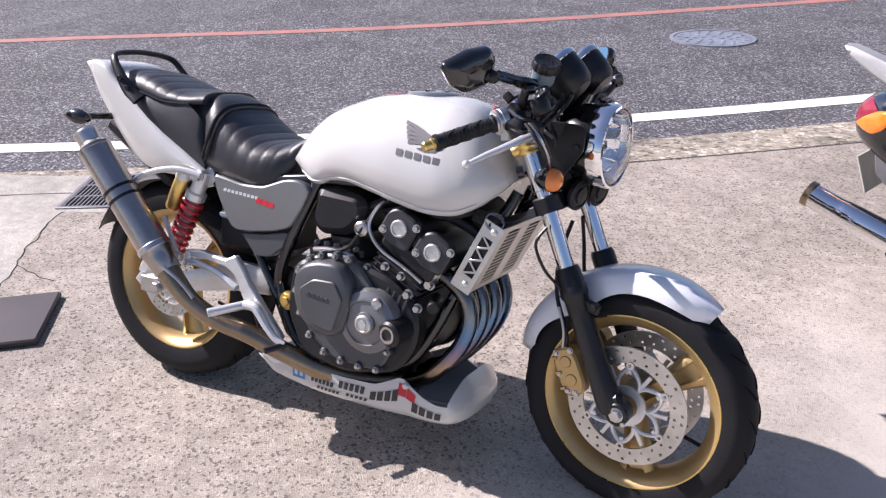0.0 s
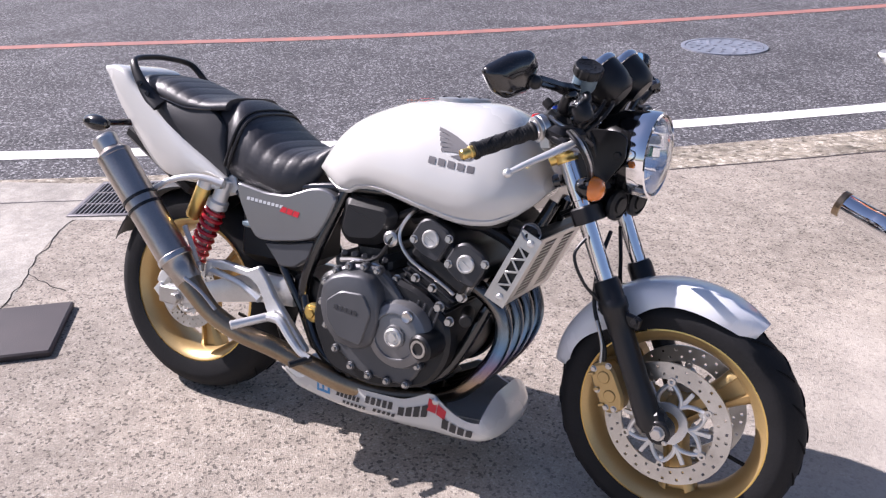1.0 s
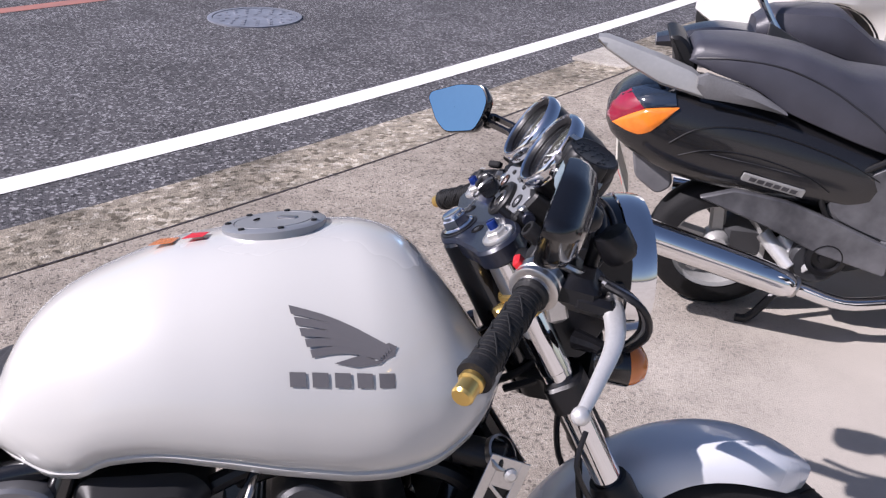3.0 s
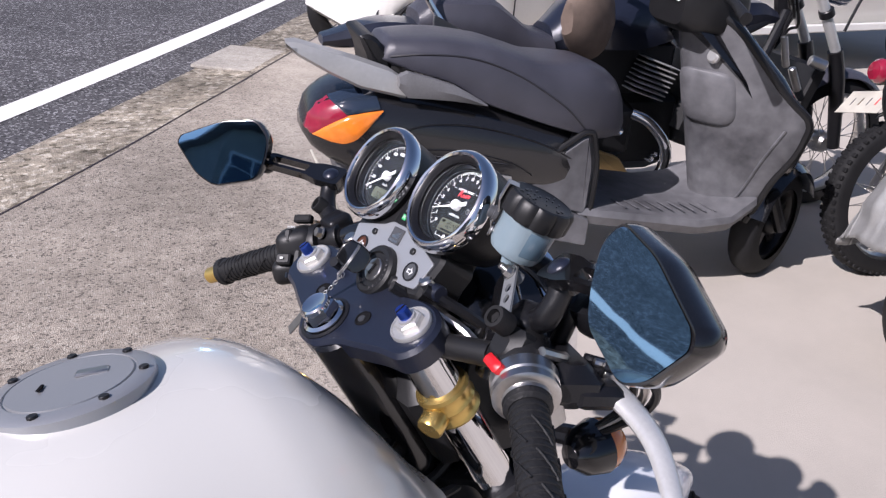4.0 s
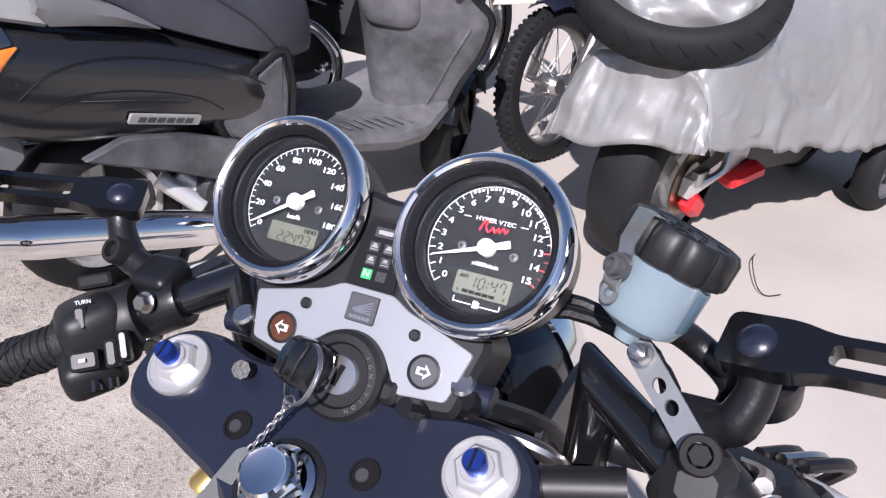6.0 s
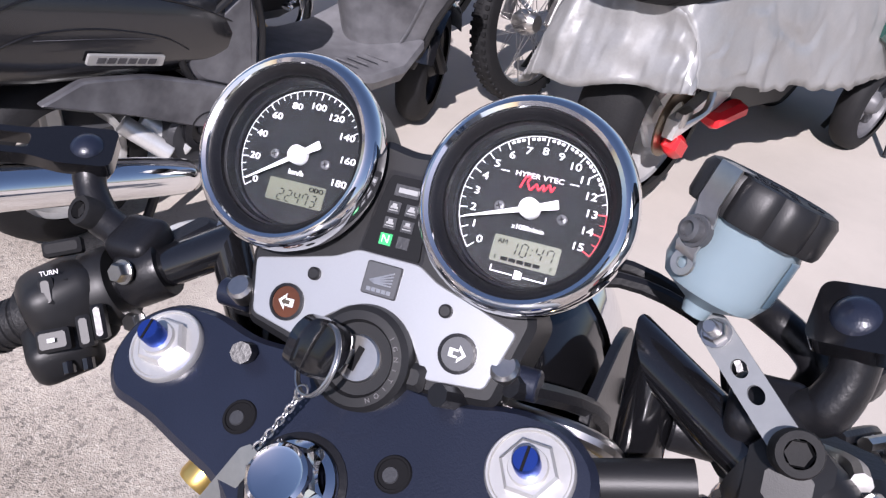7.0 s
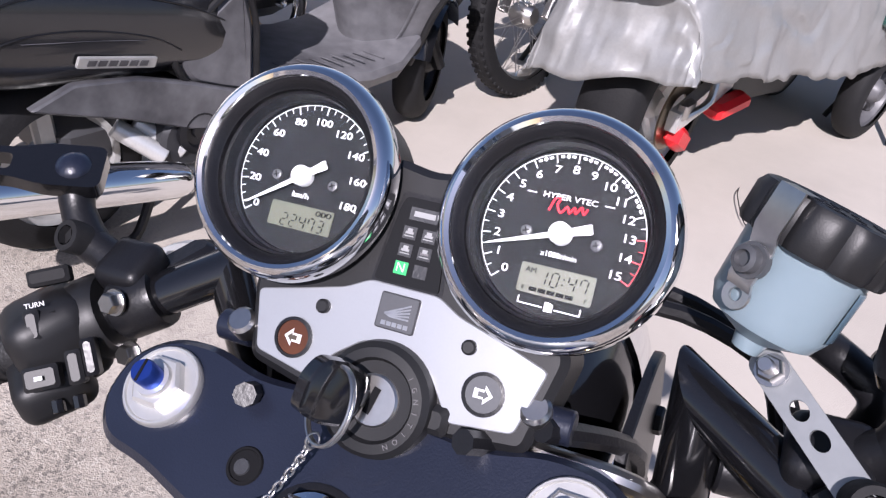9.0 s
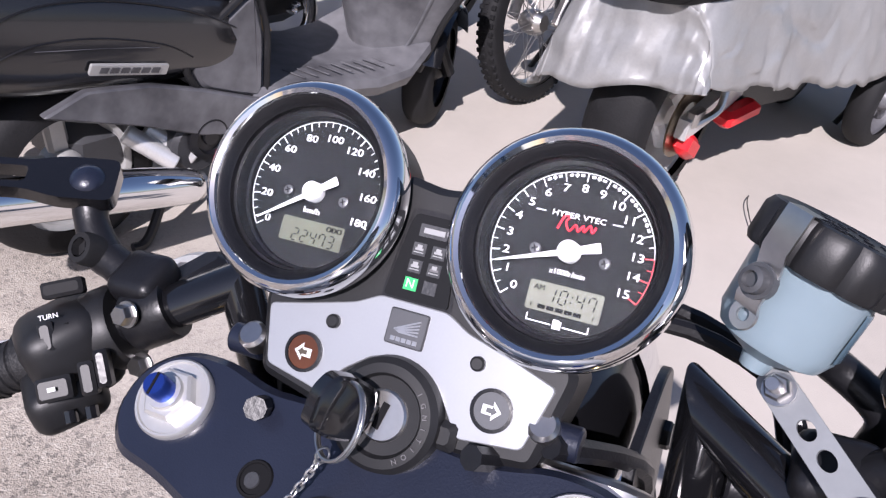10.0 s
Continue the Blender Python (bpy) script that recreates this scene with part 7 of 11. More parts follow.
def top_yoke():
    ex = V((math.cos(RAKE), 0, math.sin(RAKE)))
    half = [(-0.034, 0.0), (-0.032, 0.02), (-0.014, 0.042), (-0.006, 0.07), (0.004, 0.1), (0.008, 0.128), (0.028, 0.141), (0.054, 0.138), (0.07, 0.118), (0.072, 0.09), (0.064, 0.06), (0.066, 0.03)]
    poly = half + [(p, -y) for p, y in half[::-1] if y > 0]
    bm = bm_new()
    slab_poly(bm, round_poly(poly, 0.012), yp(0, 0, -0.024), ex, (0, 1, 0), 0.024, 0.004)
    yk = bp_part("top_yoke", bm, NAVY, label="dark blue black top yoke", steer=True)
    for y in (-0.045, 0.045):
        # shallow dark disc, painted as the shade of a deep hole
        bm = bm_new()
        lathe(bm, yp(0.02, y, 0.0), AXIS, [(0.0095, 0.0002), (0.0088, 0.0012), (0.0078, 0.0012), (0.0074, 0.0003), (0.0, 0.0003)], 28)
        bp_part("yoke_hole_shade", bm, DARK_PRINT_SHADE, yk, steer=True)
        bm = bm_new()
        lathe(bm, yp(0.019, y + 0.001, 0.0004), AXIS, [(0.0042, 0.0), (0.0038, 0.0008), (0.0, 0.0008)], 20)
        bp_part("hole_screw", bm, ENGINE, yk, steer=True)
    # stem nut
    bm = bm_new()
    lathe(bm, yp(-0.003, 0, 0.0), AXIS, [(0.028, -0.003), (0.028, 0.001), (0.0245, 0.002), (0.0235, 0.0)], 32)
    bp_part("nut_recess", bm, BLACK_SATIN, yk, steer=True)
    bm = bm_new()
    lathe(bm, yp(-0.003, 0, 0.0), AXIS, [(0.023, 0.0), (0.023, 0.004), (0.019, 0.006)], 32)
    lathe(bm, yp(-0.003, 0, 0.005), AXIS, [(0.0195, 0.0), (0.0195, 0.012), (0.017, 0.0145)], 6)
    lathe(bm, yp(-0.003, 0, 0.018), AXIS, [(0.0165, 0.0), (0.0155, 0.004), (0.0135, 0.0055), (0.012, 0.0048), (0.0, 0.0045)], 28)
    bp_part("stem_nut", bm, CHROME, yk, "chrome stem nut", steer=True)
    # fork caps
    for y in (-0.107, 0.107):
        bm = bm_new()
        lathe(bm, yp(0.042, y, 0.0), AXIS, [(0.0215, 0.0), (0.0215, 0.003), (0.0205, 0.0045), (0.0195, 0.0045), (0.0188, 0.0034), (0.0, 0.0034)], 40)
        cap = bp_part("fork_cap", bm, ALU_WHITE, yk, "pale alloy fork cap", steer=True)
        bm = bm_new()
        lathe(bm, yp(0.042, y, 0.003), AXIS, [(0.0145, 0.0), (0.0145, 0.006), (0.0128, 0.0075), (0.0, 0.0075)], 6)
        lathe(bm, yp(0.042, y, 0.010), AXIS, [(0.0098, 0.0), (0.009, 0.003), (0.0, 0.003)], 24)
        bp_part("fork_hex", bm, ALU_WHITE, yk, steer=True)
        bm = bm_new()
        lathe(bm, yp(0.042, y, 0.012), AXIS, [(0.0064, 0.0), (0.0064, 0.010), (0.0056, 0.0115), (0.0, 0.0115)], 24)
        bp_part("preload_adjuster", bm, BLUE_ANO, yk, "blue anodised adjuster", steer=True)
        bm = bm_new()
        box(bm, yp(0.042, y, 0.0236), (0.0118, 0.0014, 0.0012), ex, (0, 1, 0), 0.0003)
        bp_part("adjuster_slot", bm, DARK_PRINT_SHADE, yk, steer=True)
        # pinch bolt in front
        bm = bm_new()
        cyl(bm, yp(0.085, y * 0.72, -0.004), yp(0.085, y * 0.90, -0.004), 0.0085, 14)
        bp_part("pinch_boss", bm, NAVY, yk, steer=True)
        bm = bm_new()
        lathe(bm, yp(0.085, y * 0.74, -0.004), AXIS, [(0.0078, 0.004), (0.0078, 0.013), (0.006, 0.015), (0.0, 0.015)], 14)
        bp_part("pinch_bolt", bm, STEEL, yk, steer=True)


def bar_clamps():
    """Gold split clamps round the fork tubes below the yoke."""
    for y in (-0.106, 0.106):
        s = 1 if y > 0 else -1
        p = fork_at(0.874, y)
        bm = bm_new()
        lathe(bm, p, AXIS, [(0.0215, -0.018), (0.0265, -0.018), (0.028, -0.015), (0.0265, -0.011), (0.0265, -0.004), (0.028, -0.001), (0.0265, 0.003), (0.0265, 0.011), (0.028, 0.014), (0.0265, 0.018), (0.0215, 0.018)], 32)
        cl = bp_part("bar_clamp", bm, GOLD_BRIGHT, label="gold anodised bar clamp", steer=True)
        bm = bm_new()
        lathe(bm, p + V((-0.026, s * 0.012, -0.014)), (-0.8, s * 0.35, -0.45), [(0.0, -0.012), (0.0125, -0.012), (0.0135, -0.009), (0.0135, 0.006), (0.012, 0.009), (0.0, 0.009)], 24)
        bp_part("clamp_screw", bm, GOLD_BRIGHT, cl, steer=True)


def ignition():
    """The lock in the dash with its key, ring, chain and tag."""
    kc = dp(0.0015, -0.0415, 0.0)
    bm = bm_new()
    lathe(bm, kc, DN, [(0.0285, -0.022), (0.0285, 0.0), (0.0275, 0.006), (0.0245, 0.0085), (0.02, 0.0088), (0.0185, 0.0065), (0.013, 0.0062), (0.0, 0.006)], 40)
    box(bm, kc + DR * 0.028 + DU * -0.001 + DN * -0.006, (0.016, 0.014, 0.018), DR, DU, 0.003)
    box(bm, kc - DR * 0.027 + DU * -0.001 + DN * -0.006, (0.014, 0.014, 0.018), DR, DU, 0.003)
    sw = bp_part("ignition_switch", bm, BLACK_PLASTIC, label="black ignition switch with key", steer=True)
    bm = bm_new()
    lathe(bm, kc, DN, [(0.0125, 0.004), (0.0125, 0.0075), (0.0115, 0.0085), (0.0, 0.0085)], 28)
    bp_part("lock_barrel", bm, STEEL, sw, "steel lock barrel", steer=True)
    bm = bm_new()
    slab_poly(bm, rect(0.0, 0.0, 0.0035, 0.013, -0.25), kc + DN * 0.0086, DR, DU, 0.0006)
    bp_part("key_slot", bm, DARK_PRINT_SHADE, sw, steer=True)
    for i, ch in enumerate("IGNITION"):
        q = radians(42 - i * 14)
        letters("letter", ch, 0.0036, STEER @ Matrix.Translation(kc + (DR * math.cos(q) + DU * math.sin(q)) * 0.0218 + DN * 0.0092) @ Matrix(((DR.x, DU.x, DN.x, 0), (DR.y, DU.y, DN.y, 0), (DR.z, DU.z, DN.z, 0), (0, 0, 0, 1))) @ Matrix.Rotation(q - math.pi / 2, 4, "Z"), GREY_PRINT, sw)
    # key with black head, ring, chain and tag
    bm = bm_new()
    kd = (DN * 0.88 - DR * 0.46 + DU * 0.1).normalized()
    ks = DU * 0.99 + DR * 0.12
    ks = (ks - kd * ks.dot(kd)).normalized()
    kt = ks.cross(kd)
    k0 = kc + DN * 0.008 - DR * 0.003
    rows = []
    for off, k in ((-0.0048, 0.9), (-0.0036, 1.0), (0.0036, 1.0), (0.0048, 0.9)):
        rows.append([k0 + kt * off + ks * (x * k) + kd * (0.02 + (y - 0.02) * k) for x, y in round_poly([(-0.0145, 0.010), (-0.0155, 0.024), (-0.012, 0.037), (0.004, 0.038), (0.0135, 0.033), (0.0145, 0.02), (0.012, 0.008), (0.005, 0.005), (-0.006, 0.005)], 0.004)])
    loft(bm, rows)
    key = bp_part("key_head", bm, BLACK_GLOSS, sw, "black key head", steer=True)
    bm = bm_new()
    box(bm, k0 + kd * 0.002, (0.008, 0.0022, 0.01), ks, kt, 0.0005)
    bp_part("key_blade", bm, STEEL, sw, steer=True)
    rc = dp(-0.0068, -0.0452, 0.0322)
    nrm = (DN * 0.86 - DR * 0.5 + DU * 0.1).normalized()
    e1 = (DU - nrm * DU.dot(nrm)).normalized()
    e2 = nrm.cross(e1)
    for off in (0.0, 0.0015):
        bm = bm_new()
        pts = [rc + nrm * off + e1 * 0.0178 * math.cos(q) + e2 * 0.0152 * math.sin(q) for q in (2 * math.pi * i / 40 for i in range(41))]
        tube(bm, pts, 0.0009, 8, 1)
        bp_part("key_ring", bm, STEEL, sw, "split steel key ring", steer=True)
    a = dp(-0.0125, -0.0625, 0.0295)
    b = dp(-0.0283, -0.096, 0.0306)
    bm = bm_new()
    tube(bm, [a + nrm * 0.0035 * math.cos(q) + e1 * 0.0035 * math.sin(q) for q in (2 * math.pi * k / 16 for k in range(17))], 0.0006, 6, 1)
    bp_part("chain_eye", bm, STEEL, sw, steer=True)
    d = (b - a).normalized()
    side_ = d.cross(DN).normalized()
    for i in range(9):
        bm = bm_new()
        p = a.lerp(b, (i + 0.8) / 9.2) - DN * 0.003 * math.sin(math.pi * (i + 1) / 10)
        q0 = 0.7 if i % 2 else -0.7
        w = side_ * math.cos(q0) + d.cross(side_) * math.sin(q0)
        tube(bm, [p + d * 0.0029 * math.cos(q) + w * 0.0016 * math.sin(q) for q in (2 * math.pi * k / 12 for k in range(13))], 0.00062, 6, 1)
        bp_part("chain_link", bm, STEEL, sw, steer=True)
    td = (dp(-0.0552, -0.1461, 0.0253) - b).normalized()
    ts = td.cross(DN).normalized()
    bm = bm_new()
    slab_poly(bm, round_poly([(0.0, -0.003), (0.0, 0.003), (0.006, 0.006), (0.054, 0.006), (0.054, -0.006), (0.006, -0.006)], 0.0015), b, td, ts, 0.0014, 0.0003)
    bp_part("key_tag", bm, STEEL, sw, "flat steel key tag", steer=True)


def bar_line(s):
    """Inner joint, grip's inner and outer end of one handlebar half."""
    if s > 0:
        return V((1.176, 0.146, 0.982)), V((1.114, 0.264, 0.937)), V((1.052, 0.372, 0.896))
    return V((1.172, -0.129, 0.974)), V((1.106, -0.24, 0.935)), V((1.030, -0.358, 0.891))


def cut_tube(bm, p, q, r, np_=None, nq=None, n=22):
    """A straight tube whose ends are cut along the given planes."""
    p, q = V(p), V(q)
    a, b, d = frame_of(q - p)
    rings = []
    for c, cut in ((p, np_ or d), (q, nq or d)):
        rings.append([c + o - d * (o.dot(cut) / d.dot(cut)) for o in ((a * math.cos(w) + b * math.sin(w)) * r for w in (2 * math.pi * k / n for k in range(n)))])
    return loft(bm, rings)


def holed_plate(bm, outline, holes, origin, ex, ey, thick):
    """A flat plate with openings that go through it."""
    o, ex, ey = V(origin), V(ex).normalized(), V(ey).normalized()
    edges = []
    for loop in [outline] + list(holes):
        vs = [bm.verts.new(o + ex * x + ey * y) for x, y in loop]
        edges += [bm.edges.new((vs[i - 1], vs[i])) for i in range(len(vs))]
    faces = [f for f in bmesh.ops.triangle_fill(bm, use_beauty=True, edges=edges)["geom"] if isinstance(f, bmesh.types.BMFace)]
    ext = bmesh.ops.extrude_face_region(bm, geom=faces)["geom"]
    bmesh.ops.translate(bm, verts=[v for v in ext if isinstance(v, bmesh.types.BMVert)], vec=ex.cross(ey).normalized() * thick)
    return bm


def soft_box(bm, c, size, ex, ey, r):
    """A block with well rounded edges."""
    ex, ey = V(ex).normalized(), V(ey)
    ey = (ey - ex * ey.dot(ex)).normalized()
    ez = ex.cross(ey)
    vs = bmesh.ops.create_cube(bm, size=1.0)["verts"]
    for v in vs:
        v.co = V(c) + ex * v.co.x * size[0] + ey * v.co.y * size[1] + ez * v.co.z * size[2]
    bmesh.ops.bevel(bm, geom=list({e for v in vs for e in v.link_edges}), offset=r, segments=4, profile=0.5, affect="EDGES")
    return bm


def handlebars():
    for s in (-1, 1):
        a, b, c = bar_line(s)
        d = (c - b).normalized()
        bm = bm_new()
        foot = V((a.x - 0.016, s * 0.127, 0.925))
        mitre = ((a - foot).normalized() + (b - a).normalized()).normalized()
        cut_tube(bm, a, b, 0.0138, mitre)
        tube(bm, [b, c], 0.0112, 16, 1)
        hb = bp_part("handlebar", bm, BLACK_GLOSS, label="gloss black handlebar half", steer=True)
        bm = bm_new()
        cut_tube(bm, foot, a, 0.0138, None, mitre)
        tube(bm, [fork_at(0.90, s * 0.108) + V((0.045, s * 0.01, 0.0)), foot], 0.0138, 20, 1)
        bp_part("riser_post", bm, BLACK_GLOSS, hb, "slanted black riser post", steer=True)
        # grip with raised ribs
        bm = bm_new()
        L = (c - b).length
        prof = [(0.0115, 0.0), (0.02, 0.001), (0.0205, 0.008), (0.0168, 0.011)]
        k = 0.011
        while k < L - 0.02:
            prof += [(0.0158, k), (0.0158, k + 0.0026), (0.0168, k + 0.0034), (0.0168, k + 0.0062)]
            k += 0.0068
        prof += [(0.0168, L - 0.012), (0.019, L - 0.010), (0.019, L - 0.002), (0.0115, L)]
        lathe(bm, b, d, prof, 24)
        gr = bp_part("grip", bm, RUBBER_GRIP, hb, "black ribbed rubber grip", steer=True)
        e1, e2, _ = frame_of(d)
        for q0 in (0.3, 1.6, 2.9, 4.2, 5.4):
            for j in range(3):
                bm = bm_new()
                pts = []
                for m in range(6):
                    q = q0 + 0.18 * m
                    pts.append(b + d * (0.03 + j * 0.032 + m * 0.005) + (e1 * math.cos(q) + e2 * math.sin(q)) * 0.0168)
                tube(bm, pts, 0.0012, 5, 1)
                bp_part("grip_rib", bm, RUBBER_GRIP, gr, steer=True)
        bm = bm_new()
        lathe(bm, c, d, [(0.011, -0.002), (0.013, 0.0), (0.0135, 0.006), (0.011, 0.008), (0.0115, 0.024), (0.0095, 0.027), (0.0, 0.027)], 22)
        bp_part("bar_end", bm, GOLD_BRIGHT, hb, "gold anodised bar end", steer=True)
    # right: throttle housing, switch box, master cylinder, lever
    a, b, c = bar_line(-1)
    d = (c - b).normalized()
    bm = bm_new()
    lathe(bm, b - d * 0.024, d, [(0.012, -0.004), (0.027, -0.004), (0.029, -0.002), (0.029, 0.010), (0.0275, 0.0115), (0.0275, 0.013), (0.0285, 0.014), (0.0285, 0.02), (0.026, 0.022), (0.021, 0.0225), (0.0205, 0.026)], 40)
    box(bm, b - d * 0.016 + V((0.02, -0.004, -0.026)), (0.024, 0.02, 0.034), (1, 0, 0.2), (0, 1, 0), 0.005)
    th = bp_part("throttle_housing", bm, STEEL, label="polished throttle housing", steer=True)
    bm = bm_new()
    tube(bm, [b - d * 0.016 + V((0.018, 0.0, 0.026)), b - d * 0.01 + V((0.05, 0.01, 0.012)), b + V((0.075, 0.06, 0.0)), b + V((0.085, 0.12, -0.03))], [0.005, 0.005, 0.004, 0.004], 8)
    bp_part("throttle_cable", bm, STEEL, th, "steel throttle cable elbow", steer=True)
    bm = bm_new()
    tube(bm, [b - d * 0.016 + V((0.024, 0.0, -0.022)), b - d * 0.01 + V((0.055, 0.01, -0.03)), b + V((0.08, 0.07, -0.04))], [0.005, 0.005, 0.004], 8)
    bp_part("throttle_cable", bm, STEEL, th, steer=True)
    bm = bm_new()
    lathe(bm, b - d * 0.07, d, [(0.012, 0.0), (0.023, 0.001), (0.025, 0.006), (0.025, 0.036), (0.023, 0.042), (0.012, 0.043)], 24)
    box(bm, b - d * 0.05 + V((-0.008, 0.002, 0.012)), (0.035, 0.036, 0.03), (0.6, 0, 0.8), (0, 1, 0), 0.008)
    sb = bp_part("kill_switch_box", bm, BLACK_PLASTIC, label="black switch box with red kill switch", steer=True)
    bm = bm_new()
    box(bm, b - d * 0.036 + V((-0.028, -0.002, 0.014)), (0.01, 0.022, 0.018), (0.7, -0.3, 0.7), (0.2, 0.95, 0.1), 0.004)
    bp_part("kill_switch", bm, RED_PLASTIC, sb, "red kill switch", steer=True)
    # master cylinder body and lever
    m0 = a.lerp(b, 0.55)
    bm = bm_new()
    cyl(bm, m0 + V((0.03, 0.05, -0.012)), m0 + V((0.048, -0.05, -0.028)), 0.0135, 16)
    box(bm, m0 + V((0.04, -0.055, -0.032)), (0.045, 0.03, 0.022), (0.9, -0.3, -0.2), (0.3, 0.9, 0), 0.008)
    box(bm, m0 + V((0.012, 0.0, 0.0)), (0.03, 0.03, 0.034), (0.9, 0, 0.2), (0, 1, 0), 0.007)
    mc = bp_part("master_cylinder", bm, BLACK_SATIN, label="black front brake master cylinder", steer=True)
    bm = bm_new()
    box(bm, m0 + V((0.03, -0.02, -0.022)), (0.05, 0.085, 0.04), (0.9, -0.3, -0.2), (0.3, 0.9, 0), 0.012)
    lathe(bm, V((1.190, -0.216, 1.005)), (0.45, 0, -0.9), [(0.0, 0.01), (0.0195, 0.012), (0.021, 0.018), (0.021, 0.038), (0.017, 0.046), (0.0, 0.048)], 24)
    bp_part("lever_perch", bm, BLACK_SATIN, mc, steer=True)
    for k in range(3):
        bm = bm_new()
        tube(bm, [m0 + V((0.05, -0.03 - 0.012 * k, -0.01)), m0 + V((0.085, -0.05 - 0.014 * k, -0.03)), m0 + V((0.1, -0.03 - 0.01 * k, -0.075)), m0 + V((0.08, 0.02, -0.13))], 0.0042, 8)
        bp_part("control_cable", bm, STEEL if k == 1 else BLACK_SATIN, mc, steer=True)
    tip = V((1.129, -0.385, 0.863))
    bm = bm_new()
    rings = []
    l0 = m0 + V((0.058, -0.035, -0.03))
    line = catmull([l0, l0.lerp(tip, 0.22) + V((0.012, -0.004, 0.004)), l0.lerp(tip, 0.5) + V((0.018, -0.004, 0.008)), l0.lerp(tip, 0.78) + V((0.010, -0.002, 0.006)), tip], 6)
    for i, p in enumerate(line):
        u = i / (len(line) - 1)
        dd = (line[min(i + 1, len(line) - 1)] - line[max(i - 1, 0)]).normalized()
        sd = dd.cross(V((0, 0, 1))).normalized()
        ud = sd.cross(dd)
        w, h = 0.0155 - 0.009 * u ** 0.7, 0.009 - 0.0038 * u
        rings.append([p + sd * w * math.cos(q) + ud * h * math.sin(q) for q in (2 * math.pi * k / 12 for k in range(12))])
    loft(bm, rings)
    lv = bp_part("brake_lever", bm, ALU, label="polished brake lever with ball end", steer=True)
    bm = bm_new()
    ball(bm, tip, 0.0095, 16)
    bp_part("lever_ball", bm, ALU, lv, steer=True)
    bm = bm_new()
    lathe(bm, m0 + V((0.062, -0.045, -0.026)), (0, 0, 1), [(0.011, -0.012), (0.011, 0.006), (0.007, 0.009), (0.0, 0.009)], 18)
    bp_part("lever_pivot", bm, STEEL, lv, steer=True)
    # brake fluid reservoir on its bracket
    rx = V((0.404, -0.41, 1.0)).normalized()
    o = V((1.162, -0.145, 1.0165))
    bm = bm_new()
    lathe(bm, o, rx, [(0.0, -0.002), (0.006, -0.002), (0.0075, 0.004), (0.013, 0.0065), (0.0225, 0.011), (0.0258, 0.018), (0.0265, 0.046), (0.028, 0.05), (0.028, 0.054), (0.0, 0.054)], 40)
    r = bp_part("brake_reservoir", bm, FLUID, label="milky brake fluid reservoir with black cap", steer=True)
    bm = bm_new()
    prof = []
    rings = []
    e1, e2, _ = frame_of(rx)
    n = 80
    for h, base, k in ((0.0465, 0.031, 1), (0.049, 0.0322, 1), (0.063, 0.0322, 1), (0.0665, 0.030, 0.6), (0.0672, 0.0275, 0), (0.0664, 0.026, 0), (0.0662, 0.001, 0)):
        rings.append([o + rx * h + (e1 * math.cos(q) + e2 * math.sin(q)) * (base - k * 0.0022 * (0.5 + 0.5 * math.cos(10 * q)) ** 6) for q in (2 * math.pi * i / n for i in range(n))])
    loft(bm, rings)
    cp = bp_part("reservoir_cap", bm, BLACK_PLASTIC, r, "black fluted cap with raised lettering", steer=True)
    rnd = random.Random(4)
    for i in range(34):
        bm = bm_new()
        rr, q = 0.022 * math.sqrt(rnd.random()), rnd.random() * 6.28
        box(bm, o + rx * 0.0666 + (e1 * math.cos(q) + e2 * math.sin(q)) * rr, (0.005, 0.0011, 0.0009), e1, e2, 0.0002)
        bp_part("cap_mark", bm, BLACK_SATIN, cp, steer=True)
    # label window
    bm = bm_new()
    lathe(bm, o, rx, [(0.0262, 0.019), (0.0268, 0.02), (0.0272, 0.042), (0.0268, 0.043)], 12, 0.0, 0.8, side=V((-0.55, -0.8, 0)))
    bp_part("level_window", bm, FLUID_DARK, r, "blue grey level window", steer=True)
    # strap over the cap with a screw
    sd = V((-0.76, 0.62, 0.0))
    sd = (sd - rx * sd.dot(rx)).normalized()
    td = rx.cross(sd).normalized()
    bm = bm_new()
    loop = [(0.024, 0.0685), (0.0328, 0.068), (0.0334, 0.05), (0.0295, 0.042), (0.0305, 0.028), (0.0282, 0.024)]
    rings = [[o + sd * x + rx * z + td * w + sd * t for w, t in ((-0.006, 0), (0.006, 0), (0.006, 0.0013), (-0.006, 0.0013))] for x, z in loop]
    loft(bm, rings)
    st = bp_part("cap_strap", bm, STEEL, r, "bent alloy cap strap", steer=True)
    bm = bm_new()
    cc = o + sd * 0.031 + rx * 0.036
    lathe(bm, cc, sd, [(0.0075, -0.002), (0.0075, 0.002), (0.0058, 0.002), (0.0055, 0.006), (0.0035, 0.0068), (0.003, 0.0045), (0.0, 0.0045)], 20)
    bp_part("strap_screw", bm, ENGINE_COVER, st, steer=True)
    bm = bm_new()
    lathe(bm, o + sd * 0.0272 + rx * 0.021, sd, [(0.0065, 0.0), (0.0062, 0.0012), (0.003, 0.0012), (0.0028, 0.0)], 18)
    bp_part("strap_eye", bm, STEEL, st, steer=True)
    # bent bracket with round holes
    b0, b1 = V((1.157, -0.1560, 1.0105)), V((1.1215, -0.191, 0.991))
    bd = (b1 - b0).normalized()
    bs = bd.cross(V((-0.62, 0.3, 0.72))).normalized()
    bn = bd.cross(bs)
    L = (b1 - b0).length
    bm = bm_new()
    strip_ = round_poly([(-0.009, -0.0075), (L + 0.011, -0.0075), (L + 0.011, 0.0075), (-0.009, 0.0075)], 0.0065, 6)
